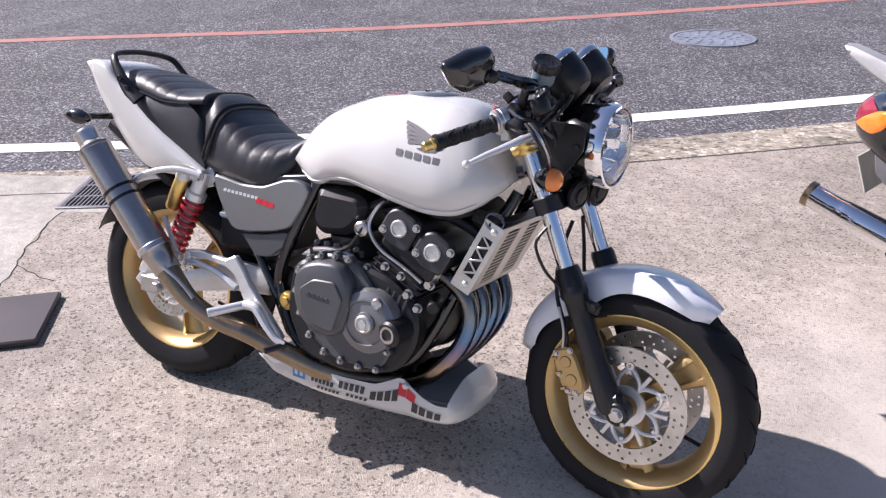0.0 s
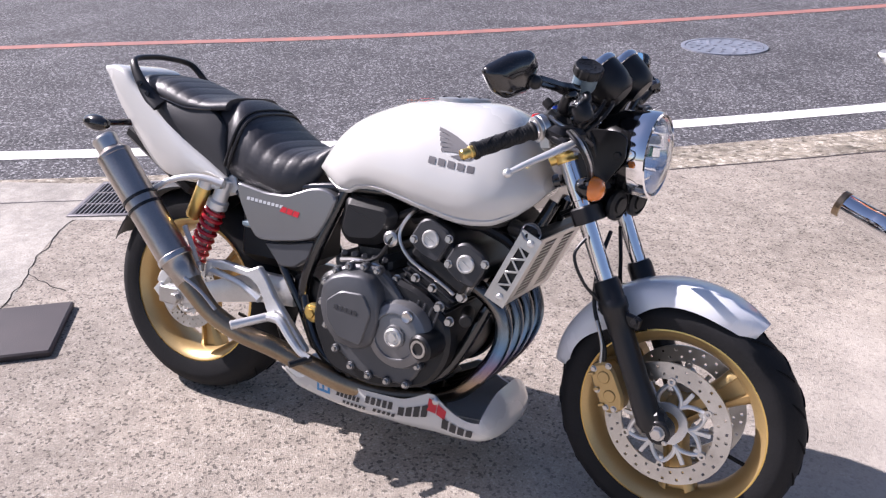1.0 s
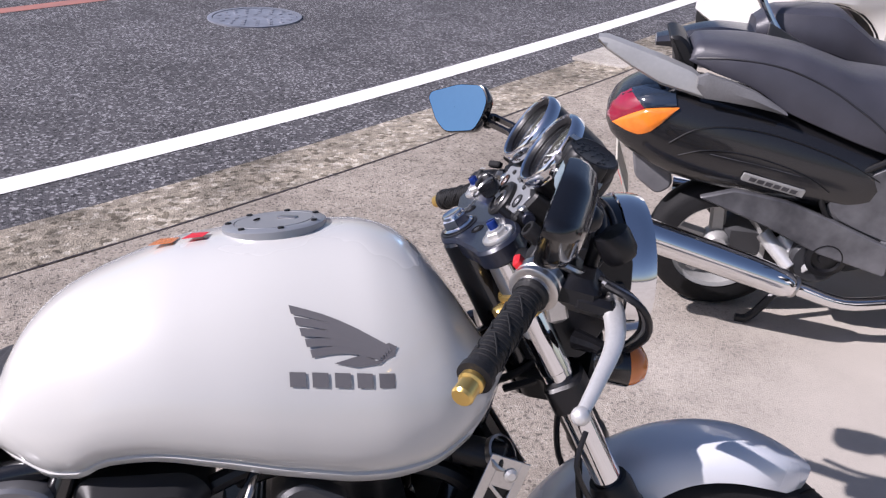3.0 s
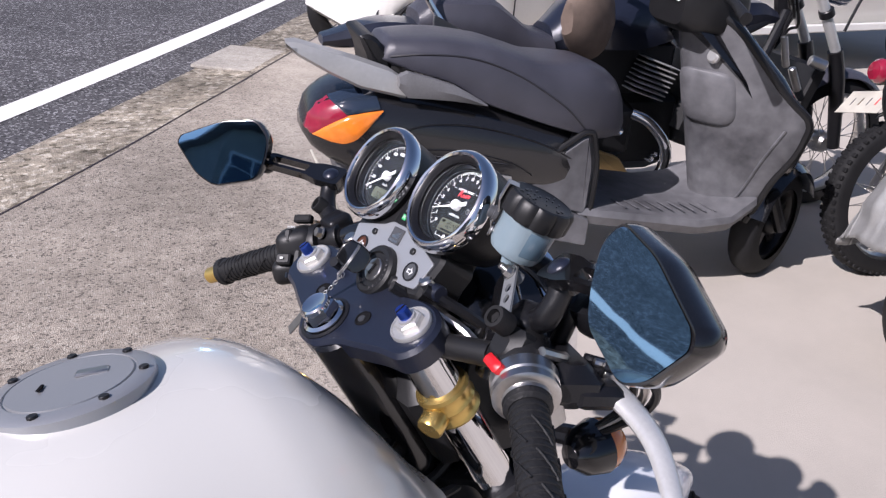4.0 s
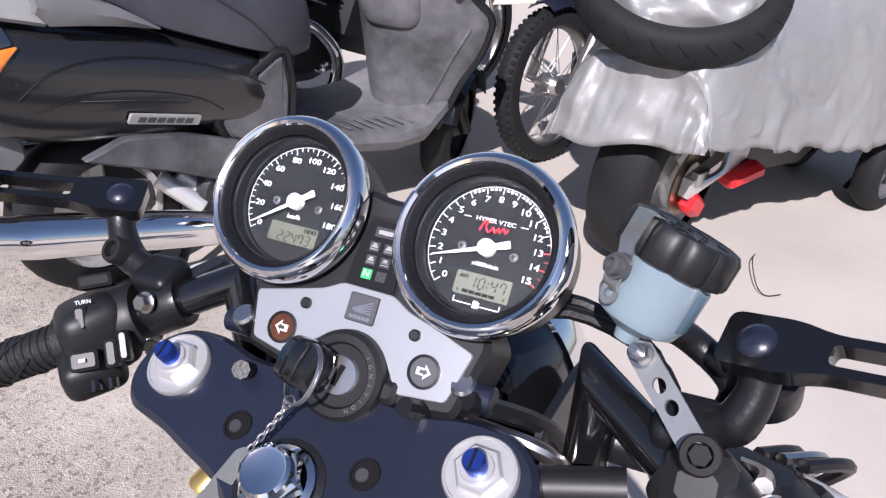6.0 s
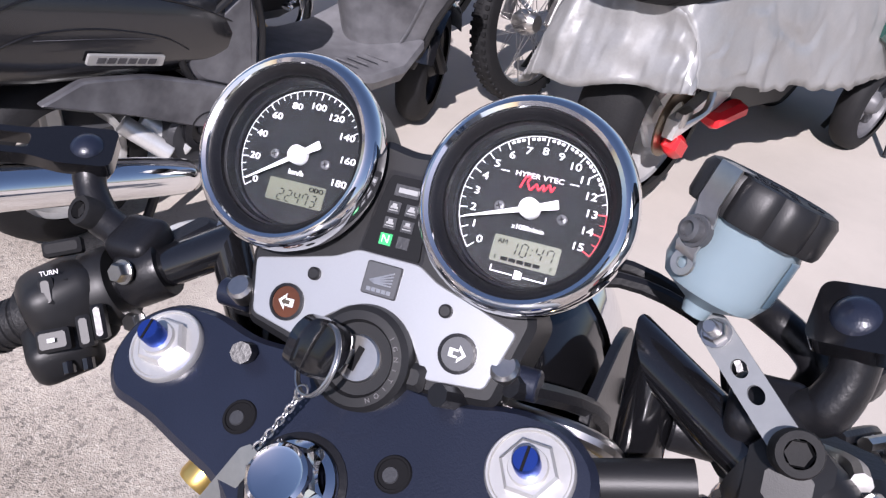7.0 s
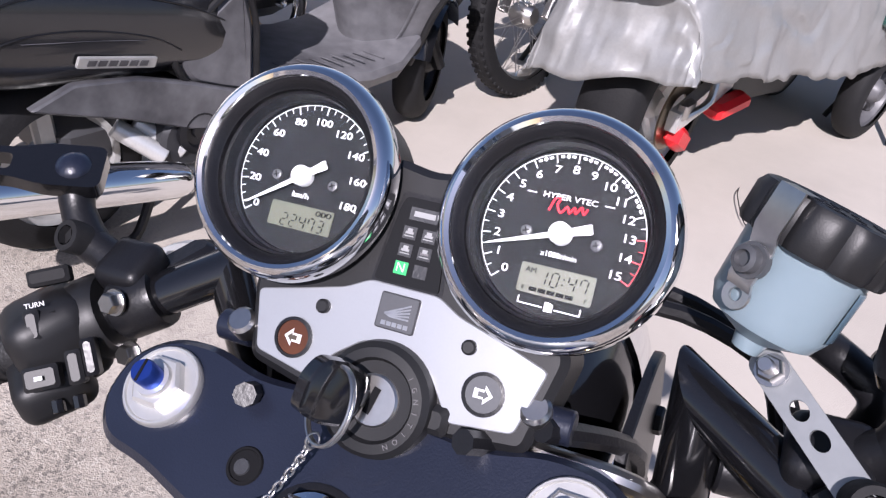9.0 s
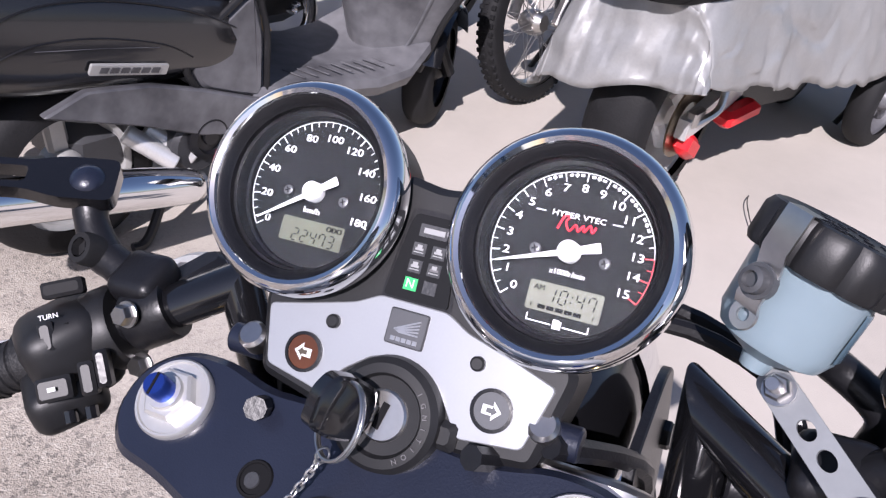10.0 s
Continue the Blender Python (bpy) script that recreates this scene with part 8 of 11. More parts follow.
    holed_plate(bm, strip_, [[(L * u + 0.0048 * math.cos(q), 0.0036 * math.sin(q)) for q in (2 * math.pi * k / 20 for k in range(20))] for u in (0.38, 0.64)], b0, bd, bs, 0.0022)
    cyl(bm, b0 - bn * 0.001, b0 + bn * 0.012, 0.0062, 16)
    bk = bp_part("reservoir_bracket", bm, ALU_DULL, r, "drilled alloy bracket", steer=True)
    bm = bm_new()
    bolt(bm, b0 + bd * 0.001 - bn * 0.0005, -bn, 0.0058, 0.0055)
    for k in range(5):
        lathe(bm, b0 + bd * 0.001 - bn * (0.005 + 0.0016 * k), -bn, [(0.0028, 0.0), (0.0033, 0.0005), (0.0033, 0.0011), (0.0028, 0.0016), (1e-7, 0.0016)], 12)
    bp_part("bracket_bolt", bm, STEEL, bk, steer=True)
    bm = bm_new()
    tube(bm, [o + V((0.012, -0.012, 0.006)), o + V((0.03, -0.03, -0.012)), m0 + V((0.05, -0.012, 0.03)), m0 + V((0.046, 0.0, -0.005))], 0.0085, 12)
    bp_part("reservoir_hose", bm, BLACK_SATIN, r, "black rubber fluid hose", steer=True)
    # mirror stalk bases
    for s in (-1, 1):
        mirror(s)
    # left: switch cluster and clutch perch
    a, b, c = bar_line(1)
    d = (c - b).normalized()
    bm = bm_new()
    lathe(bm, b - d * 0.062, d, [(0.012, 0.0), (0.0245, 0.001), (0.027, 0.006), (0.027, 0.052), (0.025, 0.058), (0.012, 0.059)], 28)
    ex = (V((-0.6, 0, 0.8)))
    soft_box(bm, b - d * 0.031 + V((-0.012, 0.0, 0.0)), (0.052, 0.05, 0.058), (0.85, -0.5, 0.15), (0.5, 0.85, -0.1), 0.015)
    soft_box(bm, b - d * 0.031 + V((-0.024, 0.0, -0.022)), (0.046, 0.05, 0.032), (0.8, -0.55, 0.1), (0.55, 0.8, 0), 0.011)
    cl = bp_part("left_switch_box", bm, BLACK_PLASTIC, label="black left switch box", steer=True)
    ux, uy = V((0.62, -0.78, 0.05)).normalized(), V((0.45, 0.35, 0.82)).normalized()
    uy = (uy - ux * uy.dot(ux)).normalized()
    un = ux.cross(uy)
    if un.x > 0:
        un = -un
    f0 = b - d * 0.03 + un * 0.036
    for (u, w, su, sw_, mat, nm) in ((-0.006, 0.004, 0.022, 0.014, DARK_PRINT_SHADE, "switch_recess"), (-0.009, 0.004, 0.009, 0.018, BLACK_PLASTIC, "turn_switch"), (-0.01, -0.026, 0.02, 0.014, BLACK_PLASTIC, "horn_button"), (0.0, 0.032, 0.024, 0.01, RUBBER, "beam_switch"), (0.018, -0.02, 0.008, 0.022, BLACK_SATIN, "cluster_rib"), (0.009, -0.024, 0.009, 0.02, BLACK_PLASTIC, "cluster_rib")):
        bm = bm_new()
        box(bm, f0 + ux * u + uy * w - un * (0.016 if nm == "beam_switch" else 0.002), (su, sw_, 0.012 if nm != "switch_recess" else 0.004), ux, uy, 0.002)
        bp_part(nm, bm, mat, cl, steer=True)
    for k in (-0.008, 0.004):
        bm = bm_new()
        cyl(bm, f0 + ux * k + uy * -0.04 - un * 0.012, f0 + ux * k + uy * -0.048 - un * 0.012, 0.004, 8)
        bp_part("cluster_screw", bm, BLACK_GLOSS, cl, steer=True)
    rm = Matrix(((ux.x, uy.x, -ux.cross(uy).x * -1, 0), (ux.y, uy.y, ux.cross(uy).y, 0), (ux.z, uy.z, ux.cross(uy).z, 0), (0, 0, 0, 1)))
    letters("word", "TURN", 0.0042, STEER @ Matrix.Translation(f0 + ux * -0.006 + uy * 0.0155 + un * 0.0015) @ rm, WHITE_PRINT, cl)
    bm = bm_new()
    box(bm, f0 + ux * -0.01 + uy * -0.026 + un * 0.0064, (0.0045, 0.0025, 0.0006), ux, uy, 0.0001)
    bp_part("horn_mark", bm, WHITE_PRINT, cl, steer=True)
    # perch
    pc = a.lerp(b, 0.42)
    bd = (b - a).normalized()
    bm = bm_new()
    lathe(bm, pc - bd * 0.014, bd, [(0.0115, 0.0), (0.019, 0.0), (0.02, 0.003), (0.02, 0.025), (0.019, 0.028), (0.0115, 0.028)], 24)
    box(bm, pc + V((0.03, -0.006, 0.006)), (0.055, 0.026, 0.022), (0.92, -0.35, 0.1), (0.35, 0.92, 0), 0.008)
    pr = bp_part("clutch_perch", bm, BLACK_SATIN, label="black clutch lever perch", steer=True)
    for dz in (0.016, -0.022):
        bm = bm_new()
        bolt(bm, pc + V((-0.019, 0.0, dz - 0.004)), (-0.85, 0, 0.4), 0.0065, 0.007)
        bp_part("perch_bolt", bm, STEEL, pr, steer=True)
    bm = bm_new()
    p0 = pc + V((0.055, -0.03, 0.008))
    pd = V((0.35, -0.9, 0.15)).normalized()
    lathe(bm, p0, pd, [(0.004, -0.012), (0.0105, -0.01), (0.0105, -0.003), (0.006, -0.002), (0.0065, 0.016), (0.004, 0.018), (0.0035, 0.03)], 16)
    bp_part("cable_adjuster", bm, STEEL, pr, "knurled steel cable adjuster", steer=True)
    bm = bm_new()
    tube(bm, [p0 + pd * 0.026, p0 + pd * 0.06 + V((0, 0, -0.005)), V((1.2, 0.03, 0.93)), V((1.15, 0.0, 0.84)), V((1.05, 0.0, 0.78))], 0.0042, 8)
    bp_part("clutch_cable", bm, BLACK_SATIN, pr, steer=True)
    bm = bm_new()
    line = [pc + V((0.06, 0.0, 0.0)), pc + V((0.068, 0.05, -0.02)), b + V((0.058, 0.05, -0.034)), b + V((0.03, 0.11, -0.05))]
    tube(bm, line, [0.009, 0.008, 0.0065, 0.006], 10)
    bp_part("clutch_lever", bm, ALU, label="polished clutch lever", steer=True)
    # braided hose and cables between yoke and dash
    bm = bm_new()
    tube(bm, [V((1.13, 0.02, 0.90)), V((1.135, -0.03, 0.945)), V((1.13, -0.07, 0.952)), V((1.14, -0.115, 0.935)), V((1.16, -0.13, 0.88))], 0.0055, 10)
    bp_part("braided_hose", bm, STEEL, label="braided steel hose", steer=True)
    for y0, y1, x in ((-0.10, -0.16, 1.2), (-0.09, -0.15, 1.215)):
        bm = bm_new()
        tube(bm, [V((1.17, y0 * 0.5, 0.99)), V((x, y0, 1.0)), V((x + 0.005, y1, 0.97)), V((x - 0.03, y1 - 0.02, 0.93))], 0.0045, 8)
        bp_part("cable", bm, BLACK_SATIN, steer=True)
    bm = bm_new()
    tube(bm, [V((1.09, -0.05, 0.93)), V((1.11, -0.1, 0.935)), V((1.13, -0.16, 0.94))], 0.012, 12)
    bp_part("cable_sheath", bm, BLACK_PLASTIC, steer=True)


def mirror(s):
    """Angular mirror on a slotted arm; s is the side."""
    a, b, _ = bar_line(s)
    base = a.lerp(b, 0.5) + V((0.012, 0.0, 0.014))
    piv = V((1.182, 0.261, 1.022)) if s > 0 else V((1.170, -0.214, 1.019))
    bm = bm_new()
    elbow = base.lerp(piv, 0.42) + V((-0.006, s * 0.012, -0.004))
    tube(bm, [base, base.lerp(elbow, 0.7), elbow, elbow.lerp(piv, 0.5) + V((-0.001, s * 0.004, 0)), piv], [0.0125, 0.0115, 0.012, 0.0105, 0.0125], 16, 4)
    soft_box(bm, base + V((0, 0, 0.008)), (0.034, 0.036, 0.022), (1, 0, 0.3), (0, 1, 0), 0.008)
    mr = bp_part("mirror", bm, BLACK_SATIN, label="black angular mirror with blue glass", steer=True)
    bm = bm_new()
    bd_ = V((-0.75, s * 0.1, 0.66)).normalized()
    seat_ = elbow if s > 0 else V((1.120, -0.197, 0.984))
    lathe(bm, seat_, bd_, [(0.0, 0.0), (0.0105, 0.0), (0.0105, 0.016), (0.0095, 0.019), (0.0062, 0.0192)], 24)
    lathe(bm, seat_, bd_, [(0.0062, 0.0192), (0.0055, 0.015), (0.0, 0.015)], 6)
    bp_part("stalk_bolt", bm, RUBBER, mr, steer=True)
    # each glass is set to its own angle
    if s > 0:
        mc, n = V((1.0744, 0.3663, 1.063)), V((-0.639, -0.725, 0.258)).normalized()
        e1 = V((-0.6005, 0.7534, 0.2355))
    else:
        mc, n = V((1.0996, -0.3656, 1.0518)), V((-0.918, 0.289, 0.273)).normalized()
        e1 = V((0, -1, 0))
    e1 = (e1 - n * e1.dot(n)).normalized()
    e2 = n.cross(e1) if n.cross(e1).z > 0 else e1.cross(n)
    # arm with a long slot
    q0, q1 = piv, mc - e1 * 0.052 - n * 0.03
    ad = (q1 - q0).normalized()
    as_ = ad.cross(V((-0.45, 0, 0.9))).normalized()
    an = ad.cross(as_)
    L = (q1 - q0).length
    bm = bm_new()
    arm = round_poly([(-0.018, -0.0165), (0.017, -0.0165), (0.036, -0.0115), (L - 0.004, -0.0115), (L - 0.004, 0.0115), (0.036, 0.0115), (0.017, 0.0165), (-0.018, 0.0165)], 0.007, 5)
    slot = round_poly([(0.036, -0.0062), (L - 0.014, -0.0062), (L - 0.014, 0.0062), (0.036, 0.0062)], 0.004, 4)
    up_ = an if an.z > 0 else -an
    holed_plate(bm, arm, [slot], q0 - an * 0.0055 + up_ * 0.006, ad, as_, 0.011)
    bp_part("mirror_arm", bm, BLACK_GLOSS, mr, "slotted machined mirror arm", steer=True)
    bm = bm_new()
    lathe(bm, q0 + up_ * 0.0115, up_, [(0.0, 0.005), (0.005, 0.0044), (0.0095, 0.002), (0.0112, -0.001), (0.0112, -0.004)], 28)
    bp_part("arm_bolt", bm, NAVY, mr, "domed pivot bolt", steer=True)
    bm = bm_new()
    lathe(bm, q0 - up_ * 0.014, up_, [(0.0, 0.0), (0.0125, 0.0), (0.0145, 0.004), (0.0145, 0.009), (0.0128, 0.0095), (0.0128, 0.012), (0.0, 0.012)], 28)
    bp_part("arm_collar", bm, BLACK_GLOSS, mr, steer=True)
    bm = bm_new()
    ball(bm, q1, 0.0145, 16)
    tube(bm, [q1, q1.lerp(mc - n * 0.014 - e1 * 0.035, 0.5), mc - n * 0.014 - e1 * 0.033], [0.0115, 0.0125, 0.019], 18, 4)
    bp_part("ball_joint", bm, BLACK_SATIN, mr, steer=True)
    out = round_poly([(-0.038, 0.055), (-0.061, 0.036), (-0.0635, 0.005), (-0.057, -0.024), (0.0, -0.048), (0.03, -0.037), (0.066, -0.004), (0.064, 0.008), (0.01, 0.041)], 0.011, 5)
    bm = bm_new()
    rings = []
    for k, h in ((0.955, 0.004), (0.985, 0.0035), (1.0, 0.0), (1.01, -0.006), (0.98, -0.014), (0.86, -0.024), (0.6, -0.031), (0.25, -0.034), (0.02, -0.034)):
        rings.append([mc + e1 * x * k + e2 * y * k + n * h for x, y in out])
    loft(bm, rings)
    bp_part("mirror_shell", bm, BLACK_GLOSS, mr, "gloss black mirror shell", steer=True)
    bm = bm_new()
    # slightly domed glass
    rows = [[mc + e1 * x * k + e2 * y * k + n * (0.0048 + 0.0005 * (1 - k * k)) for x, y in out] for k in (0.945, 0.75, 0.5, 0.25, 0.01)]
    loft(bm, rows, caps=False)
    bp_part("mirror_glass", bm, BLUE_MIRROR, mr, "blue tinted mirror glass", steer=True)


STEER_FORK = STEER
bar_clamps()
TOP_FORK = STEER_FORK @ Matrix.Translation(STEM) @ Matrix.Rotation(radians(2.65), 4, "X") @ Matrix.Translation(-STEM)
STEER = Matrix.Translation(D0 + V((0.0043, -0.0005, -0.0002))) @ Matrix.Rotation(radians(-7.67), 4, "Y") @ Matrix.Translation(-D0) @ TOP_FORK
dash()
ignition()
STEER = Matrix.Translation(STEM + V((0.0119, 0.005, -0.0124))) @ Matrix.Rotation(radians(-3.34), 4, "Y") @ Matrix.Translation(-STEM) @ TOP_FORK
top_yoke()
STEER = Matrix.Translation((0, -0.011, 0)) @ STEER_FORK
handlebars()

# ---- the black scooter ----
SC_X, SC_Y = V((0.9375, -0.348, 0)), V((0.348, 0.9375, 0))


def flat_matrix(x, y, heading, lean=0.0):
    return Matrix.Translation((x, y, 0)) @ Matrix.Rotation(radians(heading), 4, "Z") @ Matrix.Rotation(radians(lean), 4, "X")


def half_rings(stations, prof, top, low, wid):
    rings = []
    for x in stations:
        zt, zb, w = interp(x, top), interp(x, low), interp(x, wid)
        r = [V((x, -w * a, zb + (zt - zb) * b)) for a, b in prof]
        rings.append(r + [V((p.x, -p.y, p.z)) for p in r[-2:0:-1]])
    return rings


def spread(a, b, n):
    return [a + (b - a) * i / n for i in range(n + 1)]


def small_wheel(root, c, R, rim_r, w, tyre_label, rim_mat, spokes=0, knobs=False, turn=0.0):
    """A plain road wheel under a parked vehicle; axis along y."""
    c = V(c)
    xf = Matrix.Translation(c) @ Matrix.Rotation(radians(turn), 4, "Z") @ Matrix.Translation(-c)
    bm = bm_new()
    prof = []
    for k in range(13):
        q = math.pi * k / 12
        prof.append((rim_r + (R - rim_r) * math.sin(q) ** 0.5 if 0 < k < 12 else rim_r, -w / 2 * math.cos(q)))
    lathe(bm, c, (0, 1, 0), prof, 48)
    if knobs:
        for i in range(60):
            for j, y in enumerate((-0.3, 0.0, 0.3)):
                q = 2 * math.pi * (i + 0.5 * (j % 2)) / 60
                d = V((math.cos(q), 0, math.sin(q)))
                box(bm, c + d * (R - 0.004 - abs(y) * 0.02) + V((0, y * w, 0)), (0.012, w * 0.2, 0.017), d, (0, 1, 0), 0.002)
    t = part("wheel", bm, RUBBER, root, tyre_label, xf)
    bm = bm_new()
    h = w * 0.38
    lathe(bm, c, (0, 1, 0), [(rim_r + 0.004, -h), (rim_r - 0.01, -h + 0.004), (rim_r - 0.02, -h * 0.3), (rim_r - 0.02, h * 0.3), (rim_r - 0.01, h - 0.004), (rim_r + 0.004, h), (rim_r + 0.004, -h)], 48)
    part("rim", bm, rim_mat, t, "", xf)
    bm = bm_new()
    lathe(bm, c, (0, 1, 0), [(0.0, -0.05), (0.03, -0.05), (0.045, -0.03), (0.05, 0.0), (0.045, 0.03), (0.03, 0.05), (0.0, 0.05)], 24)
    part("hub", bm, rim_mat, t, "", xf)
    if spokes > 12:
        for i in range(spokes):
            bm = bm_new()
            q0, q1 = 2 * math.pi * i / spokes, 2 * math.pi * i / spokes + (0.35 if i % 2 else -0.35)
            s = -1 if i % 4 < 2 else 1
            tube(bm, [c + V((0.045 * math.cos(q0), s * 0.03, 0.045 * math.sin(q0))), c + V(((rim_r - 0.016) * math.cos(q1), 0, (rim_r - 0.016) * math.sin(q1)))], 0.0018, 5)
            part("spoke", bm, STEEL, t, "", xf)
    else:
        for i in range(spokes):
            bm = bm_new()
            q = 2 * math.pi * i / spokes + 0.4
            d = V((math.cos(q), 0, math.sin(q)))
            box(bm, c + d * (0.04 + rim_r - 0.018) / 2, (rim_r - 0.05, 0.03, 0.05), d, (0, 1, 0), 0.01)
            part("spoke", bm, rim_mat, t, "", xf)
    return t


def scooter():
    m = Matrix(((SC_X.x, SC_Y.x, 0, 2.285), (SC_X.y, SC_Y.y, 0, 1.384), (0, 0, 1, 0), (0, 0, 0, 1)))
    root = thing("scooter", m, "black scooter with worn grey leg shield on its stand", "scooter")
    p = lambda name, bm, mat, parent=None, label="", sharp=35: part(name, bm, mat, parent or root, label, body_fit, sharp)
    # the body sits low over its small wheels
    body_fit = Matrix.Translation((0, 0, -0.115)) @ Matrix.Scale(1.09, 4)
    small_wheel(root, (-0.145, -0.04, 0.222), 0.222, 0.145, 0.12, "scooter tyre on a grey rim", SILVER_PLASTIC, 5)
    fwh = small_wheel(root, (1.15, -0.05, 0.205), 0.205, 0.135, 0.1, "scooter front tyre on a black rim", BLACK_SATIN, 5, False, 26.0)
    # rear body
    top = [(-0.503, 0.69), (-0.488, 0.725), (-0.45, 0.757), (-0.4, 0.777), (-0.33, 0.788), (-0.25, 0.78), (-0.1, 0.755), (0.05, 0.72), (0.2, 0.68), (0.3, 0.655)]
    low = [(-0.503, 0.652), (-0.49, 0.628), (-0.4, 0.575), (-0.31, 0.538), (-0.2, 0.518), (-0.1, 0.51), (0.0, 0.5), (0.1, 0.49), (0.22, 0.46), (0.3, 0.43)]
    wid = [(-0.503, 0.05), (-0.49, 0.085), (-0.44, 0.132), (-0.38, 0.16), (-0.29, 0.172), (-0.15, 0.184), (0.0, 0.188), (0.15, 0.18), (0.3, 0.15)]
    prof = [(0, 1), (0.45, 0.995), (0.72, 0.95), (0.88, 0.85), (0.97, 0.68), (1.0, 0.5), (0.985, 0.34), (0.93, 0.18), (0.82, 0.05), (0.7, 0.0), (0, 0.0)]
    bm = bm_new()
    loft(bm, half_rings(spread(-0.503, 0.3, 44), prof, top, low, wid))
    body = p("rear_body", bm, DUSTY_BLACK, label="gloss black rear body panel", sharp=60)

    def on_body(x, f, out=0.002):
        zt, zb, w = interp(x, top), interp(x, low), interp(x, wid)
        rows = sorted((b, a) for a, b in prof[1:-2])
        return V((x, -(w * interp(f, rows) + out), zb + (zt - zb) * f))

    def skin(name, upper, lower, mat, label="", thick=0.0045, n=16):
        """A panel that follows the body between an upper and a lower line of (x, z)."""
        bm = bm_new()
        rings = []
        for i in range(n + 1):
            u = i / n
            ends = []
            for line in (upper, lower):
                k = min(int(u * (len(line) - 1)), len(line) - 2)
                f = u * (len(line) - 1) - k
                ends.append((line[k][0] + (line[k + 1][0] - line[k][0]) * f, line[k][1] + (line[k + 1][1] - line[k][1]) * f))
            row, back = [], []
            for k in range(7):
                x, z = (ends[0][0] + (ends[1][0] - ends[0][0]) * k / 6, ends[0][1] + (ends[1][1] - ends[0][1]) * k / 6)
                zt, zb = interp(x, top), interp(x, low)
                f = max(0.02, min(0.985, (z - zb) / (zt - zb)))
                row.append(on_body(x, f, thick * (0.35 if k in (0, 6) else 1.0)))
                back.append(on_body(x, f, -0.003))
            rings.append(row + back[::-1])
        loft(bm, rings)
        return p(name, bm, mat, body, label, 60)
    split = [(-0.486, 0.662), (-0.462, 0.686), (-0.434, 0.706), (-0.405, 0.723)]
    skin("tail_lamp", [(-0.502, 0.672), (-0.494, 0.708), (-0.472, 0.738), (-0.446, 0.756)], split, RED_LENS, "dull red tail lamp glass")
    skin("turn_lens", split + [(-0.365, 0.732), (-0.318, 0.738)], [(-0.486, 0.662), (-0.45, 0.652), (-0.412, 0.650), (-0.385, 0.664), (-0.358, 0.692), (-0.318, 0.737)], AMBER, "amber turn lens")
    skin("smoke_lens", [(-0.443, 0.758), (-0.41, 0.771), (-0.335, 0.785)], [(-0.443, 0.752), (-0.405, 0.726), (-0.325, 0.742)], SMOKE, "smoked lens above the lamp")
    bm = bm_new()
    box(bm, (-0.445, 0.06, 0.69), (0.06, 0.07, 0.05), bevel=0.02)
    p("tail_lamp", bm, RED_LENS, body)
    # badge with bars for the name
    bm = bm_new()
    pts = [on_body(-0.131, 0.215, 0.004), on_body(0.043, 0.15, 0.004), on_body(0.043, 0.26, 0.004), on_body(-0.131, 0.31, 0.004)]
    c = sum(pts, V((0, 0, 0))) / 4
    ex = (pts[1] - pts[0]).normalized()
    ey = (pts[3] - pts[0])
    ey = (ey - ex * ey.dot(ex)).normalized()
    slab_poly(bm, round_poly([(-0.085, -0.012), (0.085, -0.012), (0.085, 0.012), (-0.085, 0.012)], 0.004), c + ex.cross(ey) * -0.001, ex, ey, 0.006, 0.001)
    badge = p("badge", bm, SILVER_PLASTIC, body, "silver framed name badge")
    for i in range(6):
        bm = bm_new()
        slab_poly(bm, [(-0.066 + i * 0.0225, -0.006), (-0.049 + i * 0.0225, -0.006), (-0.047 + i * 0.0225, 0.006), (-0.064 + i * 0.0225, 0.006)], c, ex, ey, 0.0065)
        p("name_bar", bm, GREY_PLASTIC, body)
    # moulded line along the body
    bm = bm_new()
    tube(bm, [on_body(x, f, 0.0008) for x, f in ((-0.33, 0.4), (-0.27, 0.62), (-0.18, 0.74), (-0.06, 0.78), (0.1, 0.74), (0.22, 0.62))], 0.0022, 6, 4)
    p("body_line", bm, BLACK_SATIN, body)
    bm = bm_new()
    tube(bm, [on_body(x, f, 0.0008) for x, f in ((-0.3, 0.3), (-0.22, 0.46), (-0.1, 0.5), (0.03, 0.44), (0.1, 0.3))], 0.0018, 6, 4)
    p("body_line", bm, BLACK_SATIN, body)
    # scratches
    bm = bm_new()
    tube(bm, [on_body(x, 0.42 - 0.35 * (x + 0.1) ** 2, 0.0006) for x in (-0.22, -0.16, -0.1, -0.04, 0.02)], 0.0008, 5, 3)
    p("scratch", bm, GREY_PLASTIC, body)
    # grey lower side panel and swing engine case
    for s in (-1, 1):
        bm = bm_new()
        slab_poly(bm, round_poly([(-0.228, 0.5), (-0.136, 0.533), (0.0, 0.516), (0.12, 0.478), (0.3, 0.41), (0.3, 0.325), (0.117, 0.37), (-0.03, 0.433), (-0.143, 0.47)], 0.012), (0, s * 0.165, 0), (1, 0, 0), (0, 0, 1), 0.02 if s < 0 else -0.02, 0.004)
        p("lower_side_panel", bm, GREY_PLASTIC, label="worn grey lower side panel")
    bm = bm_new()
    box(bm, (0.1, 0.03, 0.33), (0.46, 0.2, 0.16), bevel=0.05)
    cyl(bm, (0.12, -0.09, 0.34), (0.12, -0.17, 0.34), 0.07, 24, 0.01)
    eng = p("engine_case", bm, ENGINE, label="dark engine and fan housing")
    bm = bm_new()
